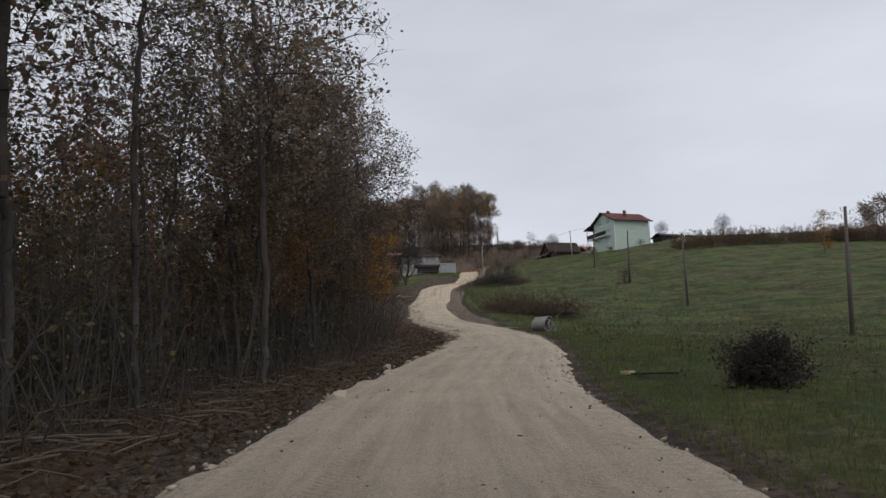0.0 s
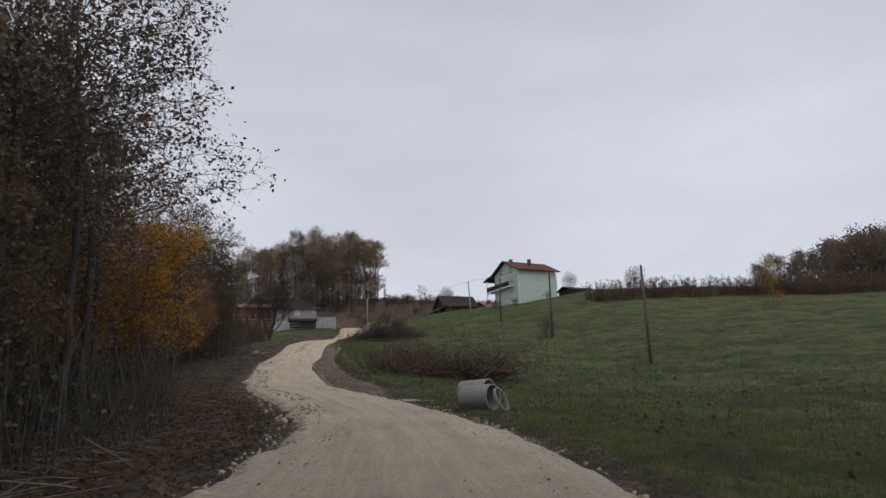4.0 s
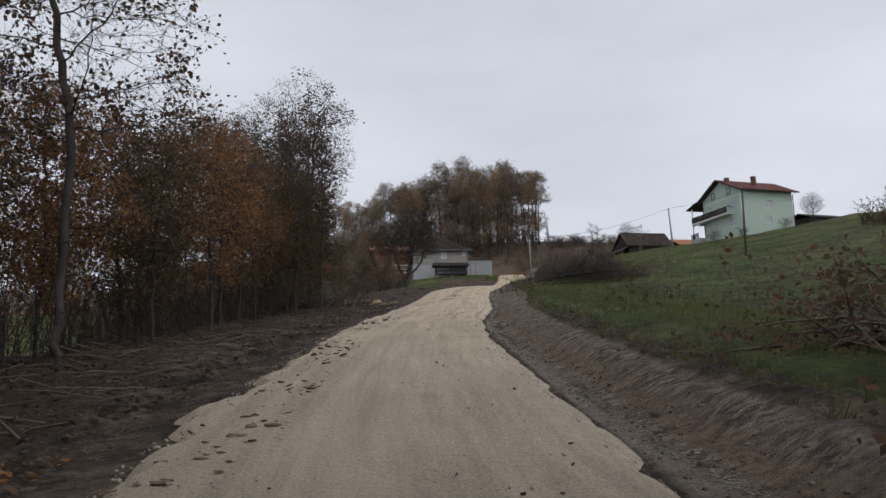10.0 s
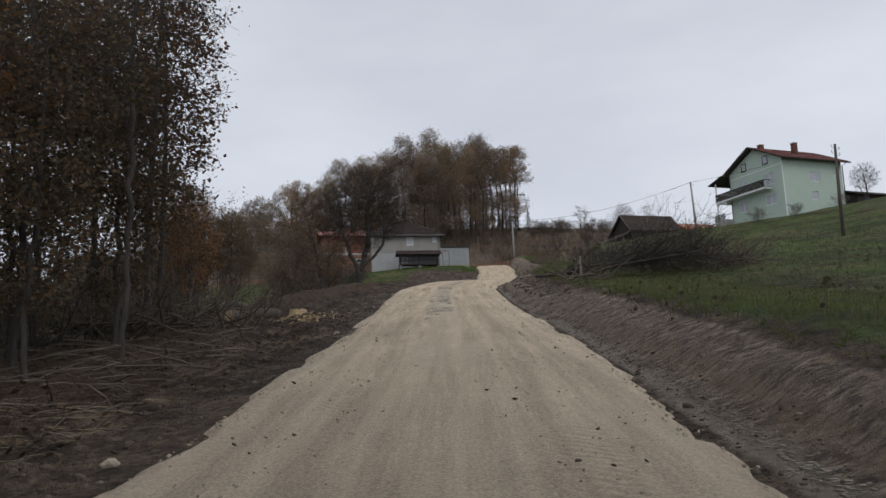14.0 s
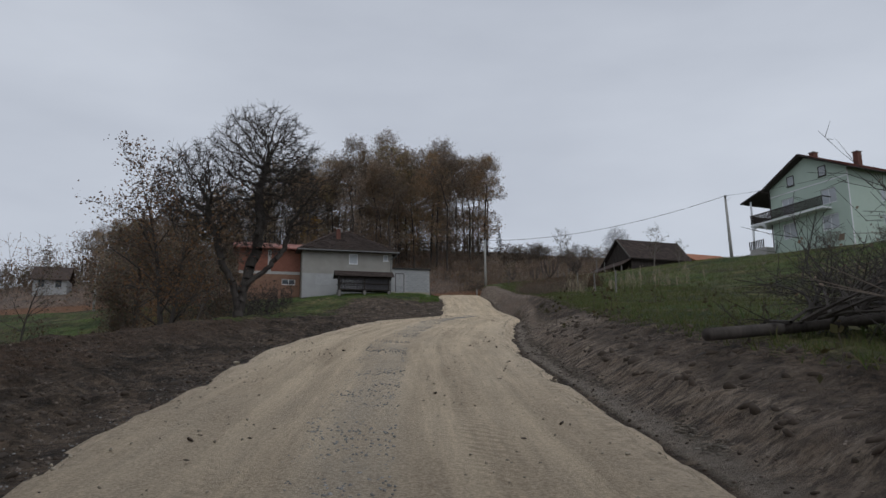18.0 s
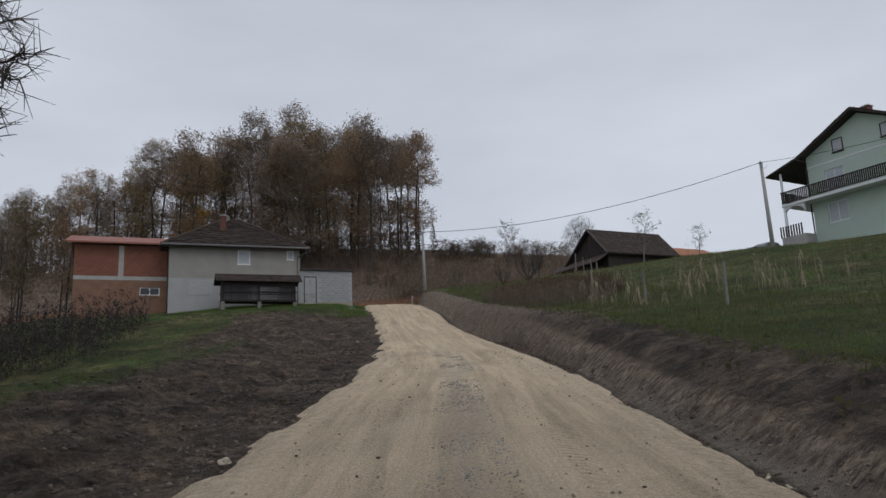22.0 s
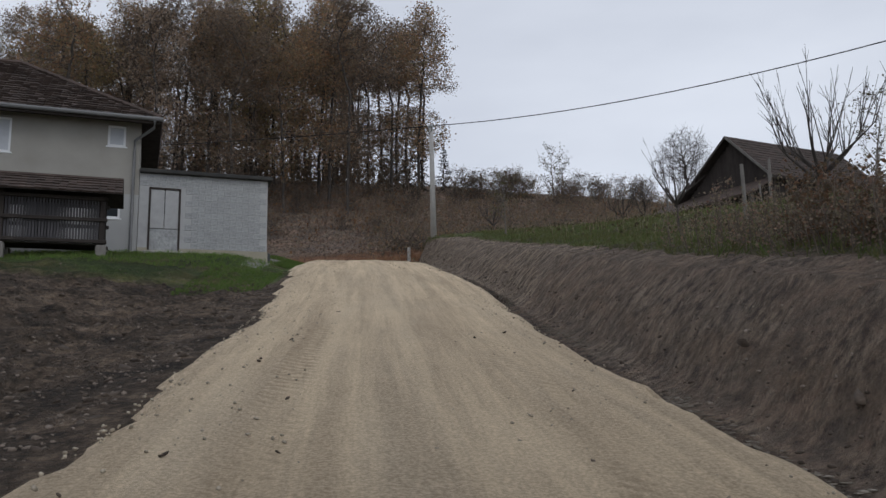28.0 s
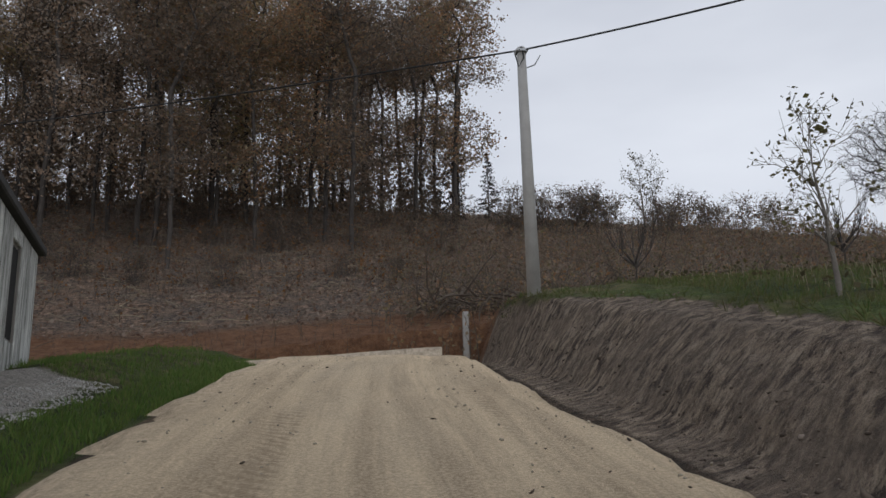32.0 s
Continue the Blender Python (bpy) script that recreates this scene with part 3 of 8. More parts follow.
# heights at set distances to either side of the road
LEFT_300 = [-8, -5, -3, 0, 2, 4, 9, 12, 16, 22, 26, 28, 30, 31, 32, 34, 36, 42, 55, 80]
LEFT_120 = [-8, -6, -5, -3, -1, 1, 3, 5, 8, 13, 16, 18, 21, 23, 24, 28, 31, 36, 44, 70]
LEFT_60 = [-6, -4, -3, -1, 1, 2.5, 4, 5.5, 8, 13.5, 18, 21, 24, 25.5, 27, 31, 35, 41, 47, 65]
LEFT_25 = [-3.2, -1.0, 0.2, 2.3, 4.0, 6.3, 9.6, 11.5, 13.2, 17.8, 22.4, 25.4, 27.0, 27.6, 28.9, 34.6, 41.2, 46, 50, 60]
LEFT_8 = [-2.7, -0.4, 0.9, 3.0, 5.1, 7.8, 12.1, 15.0, 17.7, 20.9, 23.7, 26.2, 27.1, 27.5, 28.6, 34.0, 41.3, 46, 50, 60]
LEFT_12 = [-2.6, -0.5, 0.8, 2.9, 4.8, 7.5, 11.6, 14.2, 16.4, 20.0, 23.5, 26.15, 27.1, 27.6, 28.6, 34.2, 41.6, 45, 49, 60]
RIGHT_12 = [-2.2, -0.1, 1.0, 2.7, 4.9, 8.0, 12.4, 15.6, 18.6, 23.1, 25.8, 27.8, 29.4, 30.0, 30.4, 34.8, 40.8, 45.5, 49, 60]
RIGHT_25 = [-2.5, -0.5, 0.7, 2.5, 4.6, 7.5, 12.9, 16.3, 19.4, 25.3, 28.0, 29.6, 30.7, 31.4, 32.4, 35.6, 40.0, 44.5, 48.5, 60]
RIGHT_50 = [-2.5, -0.5, 1.0, 3.6, 6.3, 9.6, 15.2, 19.0, 22.6, 29.6, 30.2, 30.8, 31.4, 32.2, 33.0, 35.6, 38.5, 42, 47, 60]
RIGHT_120 = [-3, 0, 2.4, 6.3, 9.6, 13.0, 18.5, 21.7, 24.6, 29.4, 32, 33.8, 35.8, 36.9, 38, 40, 42, 45, 50, 62]
RIGHT_300 = [-3, 1, 4, 8.4, 12, 15.4, 21, 24.4, 27.5, 32.5, 35, 37, 39, 40, 41, 43.5, 46, 50, 56, 70]
BANK_Y = [-40, 50, 60, 66, 75, 85, 95, 105, 120, 140, 150, 155, 160, 168, 175, 184, 190, 195, 201, 206, 210, 214]
BANK_H = [0.02, 0.02, 0.15, 0.35, 0.45, 0.45, 0.45, 0.45, 0.5, 0.55, 0.7, 0.92, 1.15, 1.35, 1.15, 1.03, 0.86, 0.78, 0.95, 1.25, 1.55, 1.6]
LEVELS = np.arange(-40.0, 700.5, 1.0)


def eased(ys, zs, width=9):
    z = np.interp(LEVELS, ys, zs)
    pad = np.pad(z, width // 2, mode="edge")
    return np.convolve(pad, np.ones(width) / width, mode="valid")


COLUMNS = [(-300, eased(LAND_Y, LEFT_300)), (-120, eased(LAND_Y, LEFT_120)), (-60, eased(LAND_Y, LEFT_60)), (-25, eased(LAND_Y, LEFT_25)), (-12, eased(LAND_Y, LEFT_12)), (-8, eased(LAND_Y, LEFT_8)),
           (12, eased(LAND_Y, RIGHT_12)), (25, eased(LAND_Y, RIGHT_25)), (50, eased(LAND_Y, RIGHT_50)), (120, eased(LAND_Y, RIGHT_120)), (300, eased(LAND_Y, RIGHT_300))]
CENTRE, RISE, BANK = eased(ROAD_Y, ROAD_X, 5), eased(RISE_Y, RISE_Z, 5), eased(BANK_Y, BANK_H, 5)


def road_x(y):
    return float(np.interp(y, LEVELS, CENTRE))


def road_z(y):
    return float(np.interp(y, LEVELS, RISE))


def right_edge(y):
    """How far the stone reaches to the right of the road's middle."""
    return float(np.interp(y, [0, 40, 50, 66, 75, 92, 104, 150, 165, 171, 178, 190, 200, 206, 213], [2.4, 2.3, 1.9, 1.9, 2.05, 1.9, 2.3, 2.35, 2.45, 2.15, 1.95, 2.1, 1.75, 1.5, 1.4]))


def profile(y):
    """The cross-section at y: distances from the road's middle, and heights."""
    zr, h = road_z(y), float(np.interp(y, LEVELS, BANK))
    hw = 2.35
    at = [float(np.interp(y, LEVELS, c)) for _, c in COLUMNS]
    d = [c for c, _ in COLUMNS]
    if y > 214:
        return d, at
    cut = min(1.0, max(0.0, (y - 56) / 10))
    near = 0.9 * min(1.0, max(0.0, (y - 202) / 7))
    steep = min(1.0, max(0.0, (y - 142) / 24)) * (1 - near)
    xs = d[:6] + [-hw - 2.0, -hw - 0.5, -hw + 0.3, right_edge(y) - 0.12, right_edge(y) + 0.14 - near * 0.1, hw + 0.6 - near * 0.9 - 0.3 * steep, hw + 1.1 - near * 1.2 - 0.4 * steep, hw + 2.2 - near * 2 - 0.95 * steep, hw + 2.9 - near * 2 - 0.85 * steep] + d[6:]
    lawn = 0.5 * min(1.0, max(0.0, (y - 190) / 6))
    zs = at[:6] + [zr - 0.28 + lawn, zr - 0.2, zr - 0.14, zr - 0.14, zr - 0.24 + 0.01 * cut, zr - 0.26 + 0.14 * cut, zr - 0.2 * (1 - cut) + (0.26 + 0.12 * steep) * h, zr - 0.28 * (1 - cut) + h * 0.85, zr - 0.25 * (1 - cut) + h] + at[6:]
    return xs, zs


def gz(x, y):
    """The ground's height, without its small unevenness."""
    xs, zs = profile(y)
    return float(np.interp(x - road_x(min(y, 214)), xs, zs))


def rough(x, y, k):
    return noise.noise(Vector((x * k, y * k, k * 7.3)))


# ---- ground sheet ----
def spread(lo, hi, step, grow, end):
    out, x = list(np.arange(lo, hi, step)), hi
    d = step
    while x < end:
        out.append(x)
        d *= grow
        x += d
    return out + [end]


def smooth01(a, b, x):
    t = min(1.0, max(0.0, (x - a) / (b - a)))
    return t * t * (3 - 2 * t)


def cover(s, y):
    """How much of each cover lies at s metres beside the road's middle."""
    litter = scrub = clay = grass = gravel = bank = silt = loam = 0.0
    if s < 0:
        if y < 112:
            litter = smooth01(2.6, 5.5, -s) * (1 - smooth01(100, 112, y))
            if y > 55:
                litter *= 0.7 + 0.3 * smooth01(7, 11, -s)
        if 100 < y < 156:
            litter = max(litter, 0.62 * smooth01(4.0, 6.5, -s) * smooth01(100, 106, y) * (1 - smooth01(138, 156, y)))
        if y > 100:
            grass = 0.75 * smooth01(9 + 0.02 * (y - 100), 13, -s) * smooth01(104, 116, y)
            if 138 < y < 182:
                grass = max(grass, 0.9 * smooth01(6.3 + 0.03 * (y - 140), 7.2 + 0.05 * (y - 140), -s) * smooth01(138, 143, y) * (1 - smooth01(170, 182, y)))
            if y > 178:
                grass = max(grass, smooth01(2.35, 2.6, -s) * smooth01(189, 191, y), smooth01(3.7, 4.2, -s) * smooth01(189.5, 192, y), smooth01(10, 12, -s) * smooth01(178, 184, y))
        if 114 < y < 134:
            gravel = 0.3 * smooth01(2.0, 2.6, -s) * (1 - smooth01(4.2, 6.5, -s)) * smooth01(114, 118, y) * (1 - smooth01(128, 134, y))
        if 190 < y < 210:
            inner = 3.15 + 0.03 * (y - 190)
            gravel = max(gravel, 0.95 * smooth01(inner, inner + 0.15, -s) * (1 - smooth01(max(3.75, 3.5 + 0.26 * (y - 198)), max(3.95, 3.7 + 0.26 * (y - 198)), -s)) * smooth01(194, 197, y) * (1 - smooth01(202.5, 203.5, y)))
        if -s > 45:
            scrub = 0.5
        if y < 112:
            litter *= 1 - smooth01(34, 46, -s)
            grass = 0.8 * smooth01(36, 48, -s)
    else:
        edge = float(np.interp(y, [58, 64, 95, 108, 150, 165], [3.0, 3.7, 3.9, 4.5, 4.5, 4.15]))
        edge -= 1.7 * smooth01(202, 209, y)
        grass = smooth01(edge, edge + 0.9 - 0.5 * smooth01(150, 165, y), s)
        if y > 56:
            foot = right_edge(y)
            top = 0.25 * smooth01(108, 150, y)
            bank = smooth01(foot + 0.3, foot + 0.5, s) * (1 - smooth01(edge - 0.35 + top, edge + 0.25 + top, s)) * smooth01(54, 66, y) * (1 - smooth01(212, 215, y))
            clay = float(np.interp(y, [58, 64, 100, 112, 180, 205], [0.3, 0.6, 0.5, 0.4, 0.4, 0.3])) * smooth01(foot + 0.6, foot + 0.85, s) * (1 - smooth01(foot + 1.0, foot + 1.6, s)) * smooth01(56, 62, y)
            bank *= 1 - 0.55 * smooth01(112, 116, y) * (1 - smooth01(128, 136, y)) * smooth01(foot + 1.0, foot + 1.5, s)
            bank *= 1 - 0.8 * smooth01(132, 138, y) * (1 - smooth01(162, 174, y)) * smooth01(foot + 0.7, foot + 1.3, s)
            # pale ditch strip: silt, with sky reflection put into its colour
            silt = float(np.interp(y, [60, 70, 125, 150, 175], [0.5, 0.75, 0.7, 0.55, 0.0])) * smooth01(foot + 0.2, foot + 0.34, s) * (1 - smooth01(foot + 0.5, foot + 0.85, s))
        if 160 < y < 186:
            grass *= 0.55 + 0.45 * smooth01(9, 13, s)
            scrub = 0.5 * (1 - smooth01(6, 13, s))
        if y > 212:
            grass *= 1 - smooth01(206, 216, y)
        if s > 60:
            scrub = 0.35 * smooth01(60, 140, s)
    if y > 211:
        k = smooth01(211, 217, y)
        scrub, litter, grass, gravel = max(scrub, k), 0.0, grass * (1 - k), gravel * (1 - k)
        if y < 226 and s < 8:
            loam = 0.9 * smooth01(212.5, 213.5, y) * (1 - smooth01(218, 223, y)) * (1 - smooth01(2, 9, s))
            scrub *= 1 - 0.8 * loam
    return litter, scrub, clay, grass, gravel, bank, silt, loam


def build_ground():
    near = spread(0.0, 6.0, 0.15, 1.09, 420.0)
    ss = sorted({-v for v in near} | set(near))
    ys = list(np.arange(-40, -2, 1.5)) + list(np.arange(-2, 58, 0.32)) + list(np.arange(58, 216, 0.22)) + list(np.arange(216, 226, 0.32)) + spread(226, 262, 0.8, 1.12, 690)
    verts, faces, marks = [], [], []
    for y in ys:
        xs, zs = profile(y)
        cx = road_x(min(y, 214))
        base = np.interp(ss, xs, zs)
        for s, z in zip(ss, base):
            x = cx + s
            a = abs(s)
            off = max(0.0, min(1.0, (a - 2.6) / 1.5))
            if y > 214:
                off = 1.0
            z += off * (0.07 * rough(x, y, 1.9) + 0.05 * rough(x, y, 4.3)) + 0.35 * min(1.0, a / 30) * rough(x, y, 0.16)
            if s < -2.5 and 52 < y < 192:
                z += 0.14 * smooth01(2.5, 3.4, a) * (rough(x + 20, y, 2.2) + 0.7 * rough(x * 0.6, y + 30, 4.2))
            if s < -3 and y < 185:
                z += 0.12 * smooth01(3, 5, a) * rough(x + 50, y, 0.9)
            if y > 58 and 2.6 < s < 5.6 and y < 214:
                stroke = smooth01(2.7, 3.2, s) * (1 - smooth01(5.0, 5.6, s)) * 0.35
                z += stroke * (0.02 * noise.noise(Vector(((y - 0.4 * s) * 1.5, s * 0.5, 4.0))) + 0.06 * (0.3 - abs(noise.noise(Vector(((y - 0.4 * s) * 2.2, s * 0.7, 9.0)))))) + 0.035 * rough(x, y, 3.0)
            verts.append((x, y, z))
            marks.append(cover(s, y))
    global TABLE
    TABLE = (np.array(ss), np.array(ys), np.array([v[2] for v in verts]).reshape(len(ys), len(ss)))
    n = len(ss)
    for j in range(len(ys) - 1):
        for i in range(n - 1):
            k = j * n + i
            faces.append((k, k + 1, k + n + 1, k + n))
    me = bpy.data.meshes.new("ground")
    me.from_pydata(verts, [], faces)
    marks = np.array(marks, dtype=np.float32)
    for i, name in enumerate(("litter", "scrub", "clay", "grass", "gravel", "bank", "silt", "loam")):
        me.attributes.new(name, "FLOAT", "POINT").data.foreach_set("value", np.ascontiguousarray(marks[:, i]))
    me.materials.append(M_GROUND)
    me.shade_smooth()
    return tagged(new("ground", me), "sloping ground with mud, fallen leaves and green grass", "ground", kind="structure")


ground = build_ground()


def ground_at(x, y):
    """Heights of the finished ground at arrays of x and y."""
    ss, ys, zz = TABLE
    s = x - np.interp(np.minimum(y, 214), LEVELS, CENTRE)
    j = np.clip(np.searchsorted(ys, y) - 1, 0, len(ys) - 2)
    i = np.clip(np.searchsorted(ss, s) - 1, 0, len(ss) - 2)
    fy, fs = np.clip((y - ys[j]) / (ys[j + 1] - ys[j]), 0, 1), np.clip((s - ss[i]) / (ss[i + 1] - ss[i]), 0, 1)
    return (zz[j, i] * (1 - fs) + zz[j, i + 1] * fs) * (1 - fy) + (zz[j + 1, i] * (1 - fs) + zz[j + 1, i + 1] * fs) * fy


def build_road():
    """The stone road: its surface with wheel ruts, and a ragged edge that sinks into the soil."""
    ys = np.arange(-38, 213.5, 0.2)
    frac = [-1.12, -1.05, -0.98, -0.92, -0.84, -0.75, -0.66, -0.57, -0.48, -0.39, -0.3, -0.2, -0.1, 0, 0.1, 0.2, 0.3, 0.39, 0.48, 0.57, 0.66, 0.75, 0.84, 0.92, 0.98, 1.05, 1.12]
    verts, faces, uv = [], [], []
    for y in ys:
        cx, zr = road_x(y), road_z(y)
        wl = 2.3 + 0.22 * rough(3.1, y, 0.55) + 0.18 * rough(9.7, y, 1.7) + 0.12 * rough(4.1, y, 4.6)
        wr = right_edge(y) + 0.1 * rough(-7.1, y, 0.5) + 0.12 * rough(-3.7, y, 1.6) + 0.11 * rough(-5.2, y, 4.4)
        wl -= (0.27 - 0.25 * smooth01(118, 128, y) * (1 - smooth01(160, 170, y))) * smooth01(41, 48, y) * (1 - smooth01(190, 198, y))
        if 74 < y < 90:
            wl -= 0.14 * smooth01(74, 78, y) * (1 - smooth01(84, 90, y))
        if y > 196:
            wl += 0.8 * smooth01(206, 213, y)
        if y < 40:
            wl += 0.15
        for f in frac:
            w = wl if f < 0 else wr
            s = f * w
            x = cx + s
            a = abs(f)
            z = zr + 0.05 * (1 - f * f)
            wheel = math.exp(-((abs(s + 0.15) - 0.85) / 0.28) ** 2)
            z -= 0.035 * wheel * (0.6 + 0.8 * rough(f * 2, y, 0.2))
            z += 0.025 * rough(x, y, 1.2) + 0.012 * rough(x, y, 4.0) + 0.03 * max(0.0, 1 - abs(a - 0.9) / 0.1) * rough(x, y, 2.5)
            if a > 0.8:
                z += 0.04 * (a - 0.8) / 0.2 * rough(x + 7, y, 3.1)
            if a > 0.95:
                z -= (a - 0.95) * 1.5
            verts.append((x, y, z))
            uv.append((s, y))
    n = len(frac)
    faces = [(j * n + i, j * n + i + 1, (j + 1) * n + i + 1, (j + 1) * n + i) for j in range(len(ys) - 1) for i in range(n - 1)]
    me = bpy.data.meshes.new("road")
    me.from_pydata(verts, [], faces)
    lay = me.uv_layers.new(name="UVMap")
    idx = np.empty(len(me.loops), dtype=np.int32)
    me.loops.foreach_get("vertex_index", idx)
    lay.data.foreach_set("uv", np.array(uv, dtype=np.float32)[idx].ravel())
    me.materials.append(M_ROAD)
    me.shade_smooth()
    return tagged(new("road", me), "pale crushed stone road with wheel marks between muddy edges", "road", kind="structure")


road = build_road()


def build_side_road():
    """The level lane that crosses at the top of the rise."""
    g = Geo()
    xs = np.arange(-18, 9.4, 0.6)
    rows = [-2.0, -1.7, -1.0, 0, 1.0, 1.7, 2.0]
    for x in xs:
        cy = 211.2 + 0.02 * x + (0.06 * (x - 10) if x > 10 else 0)
        for r in rows:
            y = cy + r + 0.12 * rough(x, r, 0.8)
            z = 27.56 + 0.065 * (x - 4 if x > 4 else 0) + (0.03 * (x + 12) if x < -12 else 0)
            g.v.append((x, y, z + 0.04 * (1 - (r / 2) ** 2) + 0.02 * rough(x, y, 1.5) - (0.9 if abs(r) > 1.9 else 0)))
    n = len(rows)
    g.f = [(j * n + i, (j + 1) * n + i, (j + 1) * n + i + 1, j * n + i + 1) for j in range(len(xs) - 1) for i in range(n - 1)]
    me = g.mesh("side_road", M_ROAD, True)
    lay = me.uv_layers.new(name="UVMap")
    idx = np.empty(len(me.loops), dtype=np.int32)
    me.loops.foreach_get("vertex_index", idx)
    lay.data.foreach_set("uv", np.array([(v[1], v[0]) for v in g.v], dtype=np.float32)[idx].ravel())
    return tagged(new("road", me), "pale stone lane crossing at the top", "road", kind="structure")


build_side_road()


# ---- trees ----
def cone(g, p0, p1, r0, r1, n=3):
    d = p1 - p0
    a = d.cross(Vector((0.3, 0.2, 1))).normalized() if abs(d.z) < 0.95 * d.length else d.cross(Vector((1, 0, 0))).normalized()
    b = d.normalized().cross(a)
    k = len(g.v)
    for p, r in ((p0, r0), (p1, r1)):
        for i in range(n):
            t = i * math.tau / n
            g.v.append(tuple(p + (a * math.cos(t) + b * math.sin(t)) * r))
    for i in range(n):
        g.f.append((k + i, k + (i + 1) % n, k + n + (i + 1) % n, k + n + i))


def limb(g, rnd, start, direction, length, radius, segs, sides, droop, wander):
    """A tapered crooked limb; returns its points and radii."""
    pts, rad = [start.copy()], [radius]
    d = direction.normalized()
    for i in range(segs):
        d = (d + Vector((rnd.gauss(0, wander), rnd.gauss(0, wander), rnd.gauss(0, wander) + droop))).normalized()
        pts.append(pts[-1] + d * (length / segs))
        rad.append(max(0.004, radius * (1 - (i + 1) / segs) ** 0.8))
    if sides == 3 and segs == 1:
        cone(g, pts[0], pts[1], rad[0], rad[1])
    else:
        g.tube(pts, rad, sides, cap=False)
    return pts, rad


def along(pts, rad, f):
    k = f * (len(pts) - 1)
    i = min(int(k), len(pts) - 2)
    return pts[i].lerp(pts[i + 1], k - i), rad[i] + (rad[i + 1] - rad[i]) * (k - i), (pts[i + 1] - pts[i]).normalized()


def leaf(g, rnd, p, size):
    a = Vector((rnd.gauss(0, 1), rnd.gauss(0, 1), rnd.gauss(0, 0.7))).normalized()
    b = a.cross(Vector((rnd.gauss(0, 1), rnd.gauss(0, 1), rnd.gauss(0, 1)))).normalized()
    s = size * rnd.uniform(0.6, 1.3)
    k = len(g.v)
    g.v += [tuple(p), tuple(p + a * s * 0.5 + b * s * 0.36), tuple(p + a * s), tuple(p + a * s * 0.5 - b * s * 0.36)]
    g.f.append((k, k + 1, k + 2, k + 3))


def tree_meshes(seed, height, radius, bare_to=0.3, n1=20, n2=5, n3=4, reach=0.28, leaves=2400, leaf_size=0.13, lean=0.05, rise=0.55, trunks=1, droop=0.0, wander=0.12, top_only=False, spread_leaf=0.35, l3=(0.5, 1.3)):
    """Trunk-and-limbs geometry and leaf geometry of one tree."""
    rnd = random.Random(seed)
    wood, crown, tips = Geo(), Geo(), []
    twigs = wood if leaves else crown
    for k in range(trunks):
        d = Vector((rnd.gauss(0, lean), rnd.gauss(0, lean), 1))
        if trunks > 1:
            d += Vector((rnd.gauss(0, 0.16), rnd.gauss(0, 0.16), 0))
        h = height * (1 if k == 0 else rnd.uniform(0.7, 0.95))
        r = radius * (1 if k == 0 else 0.75)
        start = Vector((rnd.gauss(0, 0.25), rnd.gauss(0, 0.25), -0.4)) if k else Vector((0, 0, -0.4))
        pts, rad = limb(wood, rnd, start, d, h, r, 9, 7, 0.015, 0.05)
        for i in range(n1):
            f = bare_to + (1 - bare_to) * (i + rnd.random()) / n1
            p, rr, _ = along(pts, rad, min(f, 0.985))
            ang = rnd.uniform(0, math.tau)
            up = rise + rnd.uniform(-0.25, 0.35) + 0.5 * f
            shape = math.sin(math.pi * (0.18 + 0.72 * (f - bare_to) / (1 - bare_to)))
            ln = height * reach * shape * rnd.uniform(0.7, 1.25) + 0.3
            bp, br = limb(twigs, rnd, p, Vector((math.cos(ang), math.sin(ang), up)), ln, max(0.012, min(rr * 0.55, radius * 0.4)), 4, 4, droop, wander)
            for j in range(n2):
                q, qr, qd = along(bp, br, 0.25 + 0.75 * (j + rnd.random()) / n2)
                d2 = (qd + Vector((rnd.gauss(0, 0.6), rnd.gauss(0, 0.6), rnd.gauss(0.1, 0.45)))).normalized()
                cp, cr = limb(twigs, rnd, q, d2, ln * rnd.uniform(0.25, 0.5), max(0.008, qr * 0.6), 2, 3, droop, wander)
                tips.append(cp[-1])
                for _ in range(n3):
                    u, ur, ud = along(cp, cr, rnd.random())
                    d3 = (ud + Vector((rnd.gauss(0, 0.7), rnd.gauss(0, 0.7), rnd.gauss(0.1, 0.5)))).normalized()
                    e = u + d3 * rnd.uniform(*l3)
                    cone(twigs, u, e, max(0.006, ur * 0.5), 0.003)
                    tips.append(e)
                    tips.append(u.lerp(e, 0.5))
    if leaves and tips:
        for _ in range(leaves):
            t = rnd.choice(tips)
            leaf(crown, rnd, t + Vector((rnd.gauss(0, spread_leaf), rnd.gauss(0, spread_leaf), rnd.gauss(0, spread_leaf))), leaf_size)
    return wood, crown


